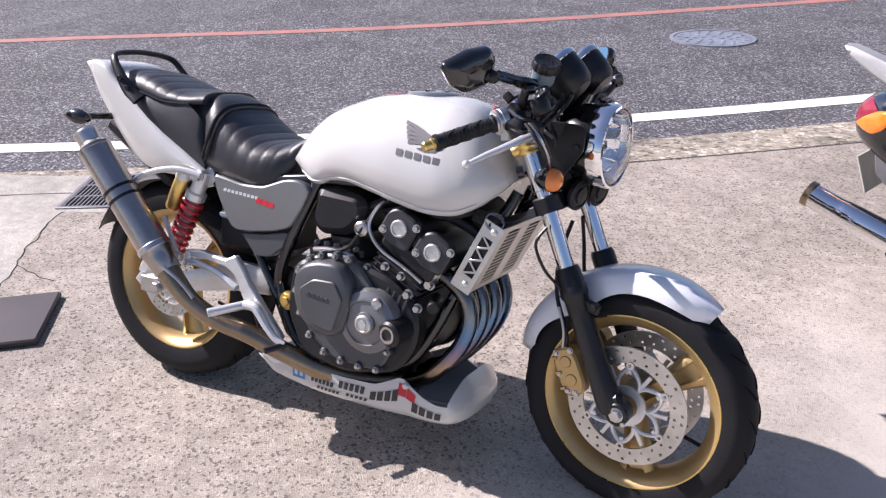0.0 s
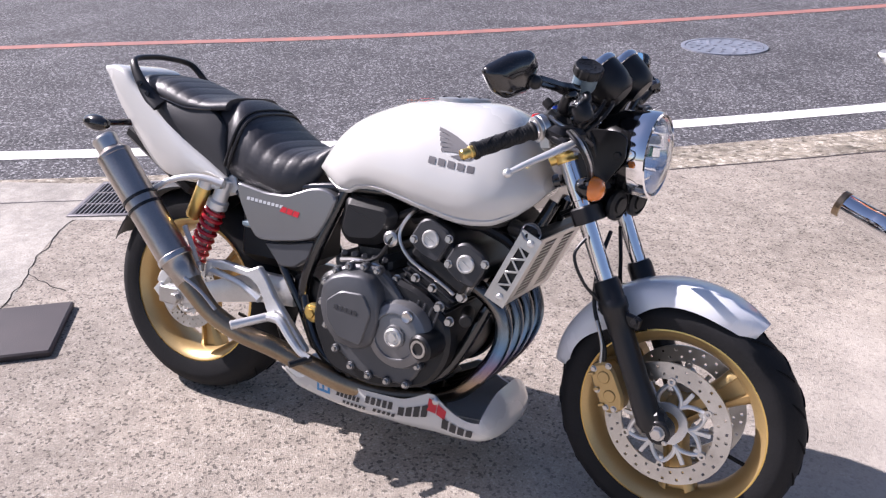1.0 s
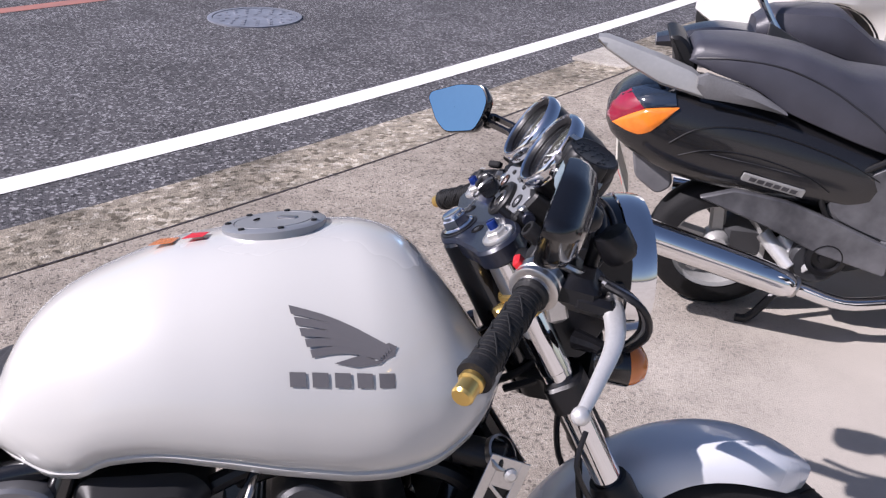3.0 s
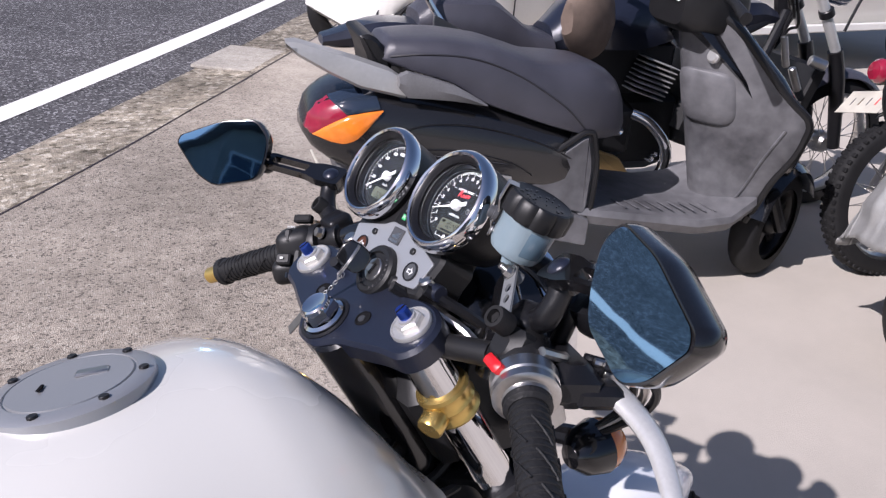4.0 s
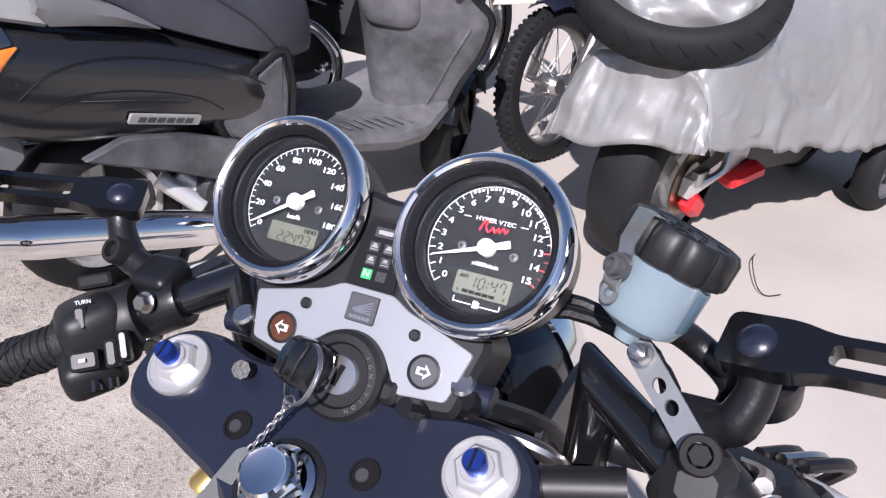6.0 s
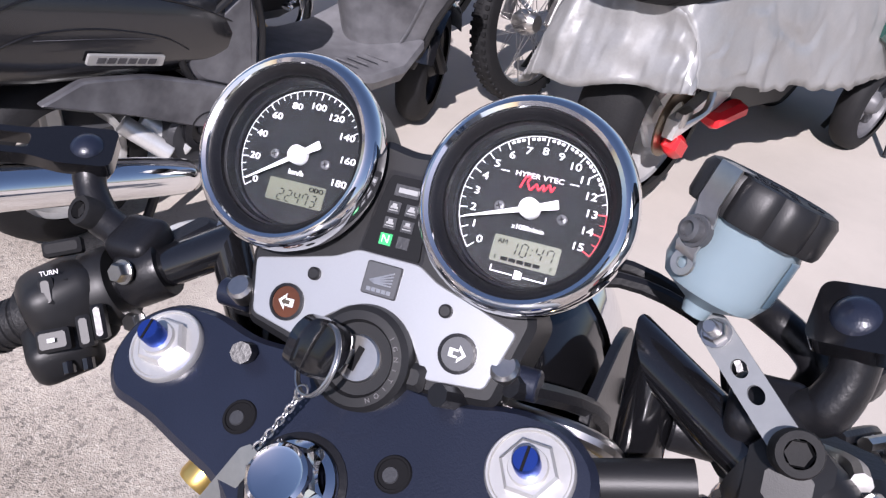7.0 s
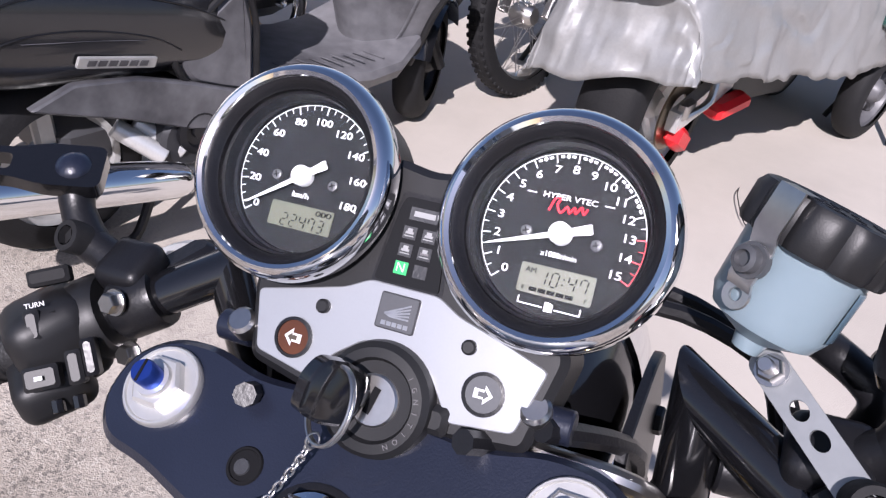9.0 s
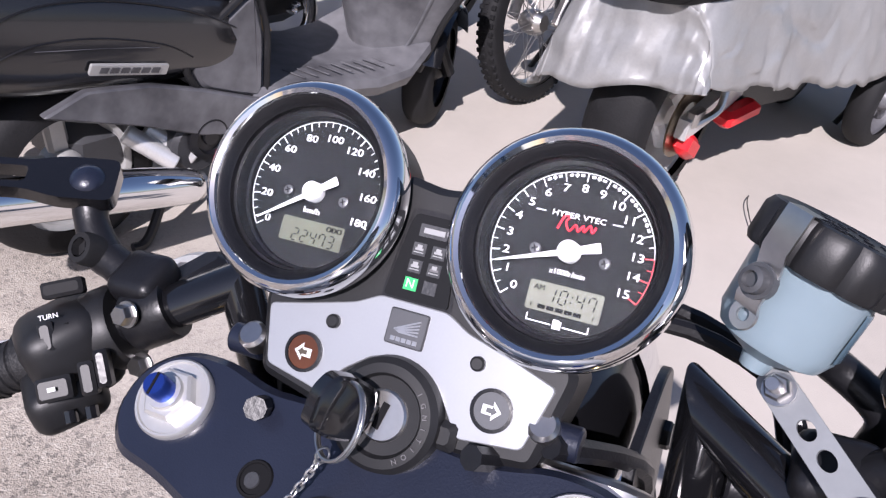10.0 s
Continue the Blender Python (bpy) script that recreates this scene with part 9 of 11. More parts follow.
    lathe(bm, (0.14, -0.17, 0.36), (0, -1, 0), [(0.055, 0.0), (0.055, 0.012), (0.04, 0.016), (0.036, 0.006), (0.02, 0.006), (0.018, 0.014), (0.0, 0.014)], 28)
    p("fan_cover", bm, BLACK_SATIN, eng)
    for s, x in ((-1, -0.02), (-1, 0.03)):
        bm = bm_new()
        cyl(bm, (x, -0.1, 0.38), (x + 0.08, -0.16, 0.31), 0.022, 12)
        p("hose", bm, ALU, eng)
    # rear mudflap and plate
    bm = bm_new()
    slab_poly(bm, round_poly([(-0.42, 0.59), (-0.36, 0.56), (-0.30, 0.53), (-0.29, 0.48), (-0.33, 0.45), (-0.4, 0.5)], 0.02), (0, 0.08, 0), (1, 0, 0), (0, 0, 1), 0.16, 0.006)
    p("mudflap", bm, GREY_PLASTIC, label="grey rear mudguard flap")
    bm = bm_new()
    box(bm, (-0.435, 0.0, 0.495), (0.006, 0.19, 0.125), (0.9, 0, 0.36), (0, 1, 0), 0.002)
    pl = p("licence_plate", bm, PLATE_CREAM, label="white licence plate with bars")
    for i in range(4):
        bm = bm_new()
        box(bm, (-0.4395, -0.06 + i * 0.035, 0.49), (0.002, 0.02, 0.05), (0.9, 0, 0.36), (0, 1, 0), 0.0005)
        p("plate_bar", bm, RED_PRINT if i == 0 else STICKER_BLUE, pl)
    # chrome exhaust, outside the body
    outside = Matrix.Translation((-0.0358, -0.0688, 0.0527)) @ Matrix.Scale(0.9587, 4)
    bm = bm_new()
    tube(bm, [(-0.50, -0.215, 0.425), (-0.40, -0.212, 0.395), (-0.34, -0.21, 0.378), (-0.05, -0.2, 0.30), (0.07, -0.19, 0.262), (0.10, -0.18, 0.25), (0.25, -0.15, 0.2), (0.4, -0.1, 0.2)], [0.041, 0.041, 0.046, 0.045, 0.04, 0.022, 0.02, 0.02], 24)
    bm.transform(outside)
    ex_ = p("exhaust", bm, CHROME, label="chrome scooter exhaust")
    bm = bm_new()
    lathe(bm, (-0.5, -0.215, 0.425), (-0.95, 0, 0.27), [(0.041, -0.02), (0.044, -0.016), (0.044, 0.002), (0.038, 0.003), (0.034, -0.03), (0.0, -0.03)], 24)
    bm.transform(outside)
    p("exhaust_end", bm, PIPE_BROWN, ex_, "brown exhaust end")
    bm = bm_new()
    lathe(bm, (0.085, -0.185, 0.257), (0.93, 0, -0.3), [(0.03, -0.02), (0.034, -0.015), (0.034, 0.015), (0.03, 0.02)], 20)
    bm.transform(outside)
    p("exhaust_clamp", bm, STEEL, ex_)
    # seat
    topS = [(-0.31, 0.865), (-0.29, 0.9), (-0.167, 0.906), (-0.032, 0.894), (0.056, 0.871), (0.149, 0.847), (0.264, 0.842), (0.344, 0.818), (0.395, 0.75), (0.415, 0.69)]
    lowS = [(-0.31, 0.85), (-0.279, 0.838), (-0.136, 0.8), (-0.047, 0.75), (0.064, 0.712), (0.235, 0.66), (0.33, 0.637), (0.4, 0.642), (0.415, 0.66)]
    widS = [(-0.31, 0.09), (-0.2, 0.13), (0.0, 0.16), (0.15, 0.17), (0.28, 0.158), (0.38, 0.125), (0.415, 0.085)]
    bm = bm_new()
    loft(bm, half_rings(spread(-0.31, 0.415, 40), [(0, 1), (0.4, 0.99), (0.7, 0.94), (0.86, 0.82), (0.94, 0.62), (0.98, 0.4), (1.0, 0.18), (0.98, 0.03), (0.9, 0.0), (0, 0)], topS, lowS, widS))
    s = p("seat", bm, SEAT_GREY, label="dark grey vinyl seat", sharp=60)
    bm = bm_new()
    seam = []
    for x, f in ((-0.29, 0.3), (-0.2, 0.6), (-0.08, 0.72), (0.03, 0.68), (0.12, 0.55), (0.19, 0.36), (0.25, 0.12)):
        zt, zb = interp(x, topS), interp(x, lowS)
        seam.append(V((x, -interp(x, widS) * interp(f, [(0.03, 0.98), (0.18, 1.0), (0.4, 0.98), (0.62, 0.94), (0.82, 0.86)]) - 0.0005, zb + (zt - zb) * f)))
    tube(bm, seam, 0.0028, 6, 5)
    p("seat_seam", bm, VINYL, s, "raised seam along the seat")
    # backrest, side cover and silver rack
    bm = bm_new()
    slab_poly(bm, round_poly([(-0.37, 0.908), (-0.34, 0.912), (-0.316, 0.896), (-0.282, 0.84), (-0.285, 0.79), (-0.335, 0.80), (-0.345, 0.855)], 0.012), (0, 0.09, 0), (1, 0, 0), (0, 0, 1), 0.18, 0.01)
    p("backrest", bm, BLACK_PLASTIC, label="black plastic backrest")
    # one broad rail with a sharp upper lip, and the trim that carries it on below the seat
    bm = bm_new()
    rings = []
    for x, zt, zb, w in ((-0.552, 0.899, 0.889, 0.02), (-0.527, 0.899, 0.868, 0.03), (-0.45, 0.878, 0.826, 0.035), (-0.376, 0.858, 0.792, 0.035), (-0.3, 0.834, 0.776, 0.03), (-0.262, 0.81, 0.768, 0.02)):
        y = -0.115 - 0.03 * (x + 0.552) / 0.3
        rings.append([V((x, y - 0.012, zt - 0.012)), V((x, y - 0.006, zt)), V((x, y + w, zt + 0.004)), V((x, y + w, zt - 0.008)), V((x, y + 0.004, zb + 0.006)), V((x, y - 0.008, zb)), V((x, y - 0.016, zb + 0.008))])
    loft(bm, rings)
    p("rack_rail", bm, SILVER_PLASTIC, label="silver luggage rack rail", sharp=25)
    for sd in (-1, 1):
        bm = bm_new()
        rings = []
        for x, zt, zb in ((-0.285, 0.828, 0.8), (-0.262, 0.838, 0.775), (-0.2, 0.822, 0.771), (-0.138, 0.803, 0.765), (-0.09, 0.778, 0.758), (-0.05, 0.755, 0.751)):
            y = sd * (0.162 + 0.02 * (x + 0.285))
            rings.append([V((x, y - 0.012, zt)), V((x, y + 0.012, zt)), V((x, y + 0.02 * (sd > 0) + 0.012 * (sd < 0), (zt + zb) / 2)), V((x, y + 0.012, zb)), V((x, y - 0.012, zb)), V((x, y - 0.02 * (sd < 0) - 0.012 * (sd > 0), (zt + zb) / 2))])
        loft(bm, rings)
        p("side_trim", bm, TRIM_GREY, label="grey side trim below the seat")
    bm = bm_new()
    cyl(bm, (-0.37, -0.08, 0.76), (-0.37, -0.08, 0.83), 0.008, 10)
    p("rack_post", bm, BLACK_SATIN)
    # knee cover below the seat's front
    knee = round_poly([(0.084, 0.533), (0.125, 0.583), (0.25, 0.667), (0.282, 0.667), (0.308, 0.57), (0.308, 0.43), (0.286, 0.404), (0.21, 0.428), (0.125, 0.462)], 0.03, 6)
    bm = bm_new()
    slab_poly(bm, knee, (0, 0.168, 0), (1, 0, 0), (0, 0, 1), 0.336, 0.02)
    kn = p("knee_cover", bm, GREY_PLASTIC, label="dusty grey knee cover")
    bm = bm_new()
    tube(bm, [V((x, -0.164, z)) for x, z in knee + knee[:1]], 0.008, 8, 1)
    p("cover_rim", bm, BLACK_PLASTIC, kn)
    # floor board
    bm = bm_new()
    rings = []
    for x, w, z in ((0.27, 0.16, 0.44), (0.34, 0.18, 0.435), (0.5, 0.195, 0.415), (0.66, 0.2, 0.39), (0.78, 0.2, 0.395), (0.88, 0.175, 0.44)):
        rings.append([V((x, -w, z)), V((x, -w - 0.006, z - 0.02)), V((x, -w + 0.01, z - 0.05)), V((x, w - 0.01, z - 0.05)), V((x, w + 0.008, z - 0.02)), V((x, w, z)), V((x, w * 0.4, z + 0.006)), V((x, -w * 0.4, z + 0.006))])
    loft(bm, rings)
    fl = p("floor_board", bm, GREY_PLASTIC, label="scuffed grey floor board")
    for i in range(9):
        bm = bm_new()
        box(bm, (0.42 + i * 0.04, -0.13, 0.43 - 0.004 * i + 0.0015), (0.006, 0.07, 0.0025), (1, 0.2, 0), (-0.2, 1, 0), 0.001)
        p("floor_rib", bm, GREY_PLASTIC, fl)
    # leg shield: a curved panel, wider at knee height
    edge = [(0.345, 0.135), (0.40, 0.155), (0.5, 0.187), (0.6, 0.226), (0.66, 0.24), (0.705, 0.246), (0.725, 0.236), (0.77, 0.212), (0.87, 0.168), (0.955, 0.124), (0.975, 0.1)]
    bm = bm_new()
    zs = spread(0.345, 0.975, 22)
    def shield(y, z, w):
        s0 = 0.78 - 0.18 * (z - 0.345) / 0.6
        return V((s0 + 0.27 * (abs(y) / 0.26) ** 1.6, y, z))
    rings = []
    for z in zs:
        w = interp(z, edge)
        row = [shield(w * v, z, w) for v in spread(-1, 1, 20)]
        back = [q + V((0.03, 0, -0.004)) for q in row[::-1]]
        rings.append(row + back)
    loft(bm, rings)
    sh = p("leg_shield", bm, GREY_PLASTIC, label="dusty grey plastic leg shield", sharp=50)
    for sd in (-1, 1):
        bm = bm_new()
        tube(bm, [shield(sd * interp(z, edge), z, 0) + V((0.012, sd * 0.002, 0)) for z in zs], 0.012, 8, 2)
        p("shield_edge", bm, BLACK_PLASTIC, sh, "black rim of the leg shield")
    # glove box lid, key plate and crease lines
    bm = bm_new()
    rings = []
    for r, out in ((1.0, 0.004), (1.0, -0.007), (0.965, -0.014), (0.9, -0.018), (0.6, -0.022), (0.25, -0.023), (0.02, -0.023)):
        ring = []
        for i in range(48):
            q = 2 * math.pi * i / 48
            cy, cz = math.cos(q), math.sin(q)
            y = -0.062 + r * 0.068 * math.copysign(abs(cy) ** 0.45, cy)
            z = 0.735 + r * (0.08 if cz > 0 else 0.085) * math.copysign(abs(cz) ** (0.3 if cz > 0 else 0.62), cz)
            ring.append(shield(y, z, 0) + V((out, 0, 0)))
        rings.append(ring)
    loft(bm, rings)
    p("glove_box_lid", bm, GREY_PLASTIC, sh, "dusty glove box lid")
    bm = bm_new()
    tube(bm, [shield(y, z, 0) + V((-0.001, 0, 0)) for y, z in ((-0.215, 0.67), (-0.178, 0.57), (-0.14, 0.46), (-0.115, 0.405))], 0.005, 6, 5)
    p("shield_crease", bm, GREY_PLASTIC, sh)
    bm = bm_new()
    k = shield(-0.09, 0.86, 0) + V((-0.004, 0, 0))
    lathe(bm, k, (-0.97, -0.2, 0.2), [(0.0, 0.01), (0.016, 0.01), (0.022, 0.004), (0.022, -0.004)], 18)
    p("key_plate", bm, ALU_WHITE, sh, "pale key plate")
    # front apron and mudguard
    bm = bm_new()
    rings = []
    for z, w, x in ((0.4, 0.09, 0.98), (0.5, 0.13, 1.02), (0.65, 0.18, 1.01), (0.8, 0.15, 0.88), (0.95, 0.09, 0.72)):
        rings.append([V((x + 0.06 * math.cos(q), w * math.sin(q), z)) for q in spread(-math.pi / 2, math.pi / 2, 10)] + [V((x - 0.14, w, z)), V((x - 0.14, -w, z))])
    loft(bm, rings)
    p("front_apron", bm, BLACK_GLOSS, label="gloss black front apron", sharp=60)
    bm = bm_new()
    rings = []
    for i in range(13):
        q = radians(20 + 140 * i / 12)
        c = V((1.055 + 0.222 * math.cos(q), -0.046, 0.2936 + 0.222 * math.sin(q)))
        n = V((math.cos(q), 0, math.sin(q)))
        ring = [c + V((0, -0.07 + 0.14 * k / 6, 0)) - n * (0.03 * abs(-1 + k / 3) ** 2.5) for k in range(7)]
        rings.append(ring + [q_ - n * 0.004 for q_ in ring[::-1]])
    loft(bm, rings)
    hub = V((1.055, -0.046, 0.2936))
    bm.transform(Matrix.Translation(hub) @ Matrix.Rotation(radians(26.0), 4, "Z") @ Matrix.Translation(-hub))
    p("front_mudguard", bm, BLACK_GLOSS)
    for sd in (-1, 1):
        bm = bm_new()
        tube(bm, [(0.92, sd * 0.065, 0.62), (1.0, sd * 0.07 - 0.03, 0.42), (1.055, sd * 0.075 - 0.046, 0.2936)], 0.02, 10)
        p("fork_leg", bm, BLACK_SATIN)
    # handlebar cowl, bars, mirror-less
    bm = bm_new()
    rings = []
    for x, w, z, h in ((0.54, 0.09, 1.0, 0.06), (0.57, 0.11, 1.0, 0.08), (0.66, 0.12, 1.0, 0.09), (0.74, 0.1, 0.98, 0.075), (0.78, 0.06, 0.97, 0.05)):
        sq = lambda v: math.copysign(abs(v) ** 0.45, v)
        rings.append([V((x, w * sq(math.cos(q)), z + h * sq(math.sin(q)))) for q in (2 * math.pi * k / 24 for k in range(24))])
    loft(bm, rings)
    cw = p("handlebar_cowl", bm, BLACK_PLASTIC, label="black handlebar cowl")
    bm = bm_new()
    slab_poly(bm, [(-0.04, -0.013), (0.04, -0.013), (0.04, 0.013), (-0.04, 0.013)], (0.536, -0.03, 1.02), (0.0, -1, 0.0), (0, 0, 1), 0.004)
    p("warning_label", bm, LINE_WHITE, cw, "white label without readable words")
    for sd in (-1, 1):
        bm = bm_new()
        tube(bm, [(0.64, sd * 0.13, 1.03), (0.60, sd * 0.22, 1.03), (0.56, sd * 0.33, 1.01)], [0.012, 0.012, 0.016], 12)
        p("grip", bm, RUBBER_GRIP)
    # centre stand
    for sd in (-1, 1):
        bm = bm_new()
        tube(bm, [(0.12, sd * 0.08, 0.3), (0.0, sd * 0.14, 0.135), (-0.05, sd * 0.145, 0.117)], 0.012, 8)
        p("centre_stand", bm, BLACK_SATIN)


scooter()

# ---- parked vehicles behind ----


def roadster():
    """The older motorcycle beyond the scooter, with a grey seat and a chrome bar."""
    m = Matrix(((SC_X.x, SC_Y.x, 0, 2.158 + SC_Y.x * 0.66), (SC_X.y, SC_Y.y, 0, 1.27 + SC_Y.y * 0.66), (0, 0, 1, 0), (0, 0, 0, 1)))
    root = thing("roadster_motorcycle", m, "dark blue motorcycle with grey seat and chrome exhaust", "motorcycle")
    p = lambda name, bm, mat, parent=None, label="": part(name, bm, mat, parent or root, label)
    small_wheel(root, (0.2, 0, 0.31), 0.31, 0.23, 0.12, "black tyre on a spoked rim", STEEL, 32)
    small_wheel(root, (1.92, 0, 0.3), 0.3, 0.23, 0.1, "black front tyre on a spoked rim", STEEL, 32)
    bm = bm_new()
    loft(bm, half_rings(spread(0.0, 0.5, 24), [(0, 1), (0.5, 0.98), (0.8, 0.85), (0.95, 0.55), (1, 0.25), (0.95, 0), (0, 0)], [(0.0, 0.84), (0.06, 0.885), (0.25, 0.895), (0.33, 0.85), (0.42, 0.79), (0.5, 0.77)], [(0.0, 0.79), (0.2, 0.77), (0.4, 0.72), (0.5, 0.71)], [(0.0, 0.09), (0.2, 0.13), (0.5, 0.13)]))
    p("seat", bm, SEAT_GREY, label="grey vinyl dual seat")
    bm = bm_new()
    loft(bm, half_rings(spread(-0.32, 0.5, 20), [(0, 1), (0.7, 0.95), (1, 0.5), (0.8, 0), (0, 0)], [(-0.32, 0.75), (-0.1, 0.81), (0.2, 0.78), (0.5, 0.73)], [(-0.32, 0.72), (-0.1, 0.72), (0.2, 0.68), (0.5, 0.6)], [(-0.32, 0.05), (0.0, 0.1), (0.5, 0.14)]))
    p("tail_panel", bm, NAVY, label="dark blue tail and side panel")
    bm = bm_new()
    loft(bm, half_rings(spread(0.5, 1.05, 24), [(0, 1), (0.5, 0.95), (0.85, 0.7), (1, 0.35), (0.9, 0.05), (0, 0)], [(0.5, 0.80), (0.6, 0.9), (0.85, 0.95), (1.05, 0.88)], [(0.5, 0.72), (0.8, 0.72), (1.05, 0.78)], [(0.5, 0.1), (0.75, 0.16), (0.95, 0.15), (1.05, 0.08)]))
    p("fuel_tank", bm, NAVY, label="dark blue fuel tank")
    bm = bm_new()
    tube(bm, [(-0.12, -0.12, 1.18), (-0.06, -0.125, 1.02), (0.02, -0.13, 0.88), (0.09, -0.135, 0.79)], 0.011, 10)
    tube(bm, [(-0.12, -0.12, 1.18), (-0.13, 0, 1.22), (-0.12, 0.12, 1.18), (-0.06, 0.125, 1.02), (0.09, 0.135, 0.79)], 0.011, 10)
    p("grab_bar", bm, CHROME, label="chrome passenger bar")
    bm = bm_new()
    rings = [[V((0.03 + u * 0.14, -0.148 + v, 0.83 - u * 0.07 + w)) for v, w in ((-0.008, 0.02), (0.008, 0.02), (0.008, -0.02), (-0.008, -0.02))] for u in (0, 0.5, 1)]
    loft(bm, rings)
    p("bar_bracket", bm, STEEL)
    bm = bm_new()
    box(bm, (0.66, 0, 0.42), (0.42, 0.3, 0.26), bevel=0.05)
    e = p("engine", bm, ENGINE_DARK, label="black engine with chrome covers")
    # two plain black boxes added so no lit ground shows through the engine
    bm = bm_new()
    box(bm, (0.72, 0.03, 0.62), (0.66, 0.2, 0.3), bevel=0.04)
    p("engine_filler", bm, ENGINE_DARK)
    bm = bm_new()
    box(bm, (0.78, 0.02, 0.40), (0.62, 0.24, 0.34), bevel=0.05)
    p("crankcase", bm, ENGINE_DARK)
    for i in range(8):
        bm = bm_new()
        box(bm, (0.90 + i * 0.007, -0.02, 0.56 + i * 0.017), (0.15, 0.26, 0.005), (0.95, 0, -0.3), (0, 1, 0), 0.002)
        p("fin", bm, ALU, e)
    bm = bm_new()
    tube(bm, [(0.83, -0.17, 0.50), (0.89, -0.2, 0.475), (0.965, -0.21, 0.40), (0.99, -0.21, 0.32), (0.965, -0.21, 0.25), (0.87, -0.2, 0.215), (0.6, -0.2, 0.2), (-0.2, -0.22, 0.26)], [0.02, 0.021, 0.023, 0.024, 0.024, 0.026, 0.036, 0.04], 14)
    p("exhaust", bm, CHROME, label="chrome exhaust pipe")
    for x, z, r in ((0.64, 0.45, 0.055), (0.785, 0.435, 0.024), (0.95, 0.315, 0.014), (0.965, 0.335, 0.012)):
        bm = bm_new()
        lathe(bm, (x, -0.15, z), (0, -1, 0), [(r, 0), (r, 0.02), (r * 0.7, 0.03), (r * 0.3, 0.026), (0, 0.03)], 24)
        p("round_cover", bm, CHROME, e)
    bm = bm_new()
    slab_poly(bm, round_poly([(0.69, 0.37), (0.74, 0.35), (0.80, 0.33), (0.86, 0.255), (0.84, 0.225), (0.72, 0.225)], 0.012), (0, -0.16, 0), (1, 0, 0), (0, 0, 1), 0.03, 0.006)
    p("engine_cover", bm, GOLD, e, "gold painted engine cover")
    for sd in (-1, 1):
        bm = bm_new()
        tube(bm, [(1.58, sd * 0.09, 1.02), (1.66, sd * 0.09, 0.9), (1.81, sd * 0.09, 0.68)], 0.021, 12)
        fk = p("fork_leg", bm, ALU)
        bm = bm_new()
        tube(bm, [(1.78, sd * 0.09, 0.72), (1.84, sd * 0.09, 0.58), (1.92, sd * 0.09, 0.3)], [0.03, 0.032, 0.026], 12)
        p("fork_slider", bm, BLACK_SATIN, fk)
        bm = bm_new()
        cyl(bm, (1.675, sd * 0.09, 0.885), (1.695, sd * 0.09, 0.855), 0.03, 14, 0.004)
        p("fork_clamp", bm, BLACK_SATIN, fk)
    bm = bm_new()
    tube(bm, [(1.3, -0.34, 0.97), (1.44, -0.22, 1.0), (1.55, 0, 1.0), (1.5, 0.25, 1.04), (1.36, 0.38, 1.02)], 0.012, 10)
    p("handlebar", bm, BLACK_SATIN)
    # headstock, frame tubes and small engine fittings
    bm = bm_new()
    loft(bm, half_rings(spread(1.02, 1.5, 14), [(0, 1), (0.6, 0.95), (1, 0.5), (0.9, 0), (0, 0)], [(1.02, 0.88), (1.2, 0.9), (1.4, 0.9), (1.5, 0.86)], [(1.02, 0.76), (1.3, 0.8), (1.5, 0.82)], [(1.02, 0.1), (1.25, 0.09), (1.5, 0.05)]))
    p("head_cowl", bm, NAVY, label="dark blue cowl before the tank")
    for pts, r in (([(1.52, 0, 0.98), (1.56, 0, 0.84)], 0.04), ([(1.54, -0.03, 0.86), (1.42, -0.09, 0.66), (1.3, -0.1, 0.4)], 0.02), ([(1.5, -0.02, 0.84), (1.3, -0.08, 0.78), (1.1, -0.1, 0.72)], 0.018)):
        bm = bm_new()
        tube(bm, pts, r, 10)
        p("frame_tube", bm, BLACK_SATIN)
    bm = bm_new()
    box(bm, (1.28, 0, 0.5), (0.4, 0.26, 0.4), (0.95, 0, -0.3), (0, 1, 0), 0.06)
    p("cylinder_block", bm, ENGINE_DARK)
    bm = bm_new()
    box(bm, (1.66, 0.02, 0.5), (0.06, 0.3, 0.34), (0.95, 0, -0.3), (0, 1, 0), 0.015)
    p("radiator", bm, ENGINE_DARK)
    for c0, c1, r in (((1.6, -0.16, 0.70), (1.66, -0.19, 0.68), 0.022), ((1.55, -0.13, 0.66), (1.6, -0.14, 0.57), 0.016), ((1.5, -0.1, 0.78), (1.53, -0.12, 0.66), 0.014)):
        bm = bm_new()
        cyl(bm, c0, c1, r, 14, 0.004)
        p("fitting", bm, STEEL)
    for k in range(3):
        bm = bm_new()
        tube(bm, [(1.34 + 0.04 * k, -0.24 + 0.03 * k, 0.98), (1.44 + 0.03 * k, -0.16, 0.9 - 0.03 * k), (1.53, -0.08, 0.88 - 0.04 * k), (1.5, -0.06, 0.72)], 0.006, 8)
        p("cable", bm, BLACK_SATIN)
    bm = bm_new()
    rings = []
    for i in range(13):
        q = radians(40 + 120 * i / 12)
        c = V((1.92 + 0.33 * math.cos(q), 0, 0.3 + 0.33 * math.sin(q)))
        nn = V((math.cos(q), 0, math.sin(q)))
        ring = [c + V((0, -0.065 + 0.13 * k / 6, 0)) - nn * (0.03 * abs(-1 + k / 3) ** 2.5) for k in range(7)]
        rings.append(ring + [q_ - nn * 0.004 for q_ in ring[::-1]])
    loft(bm, rings)
    p("front_mudguard", bm, SEAT_GREY, label="dull grey front mudguard")
    # thin black stay of a mirror beside the fork
    bm = bm_new()
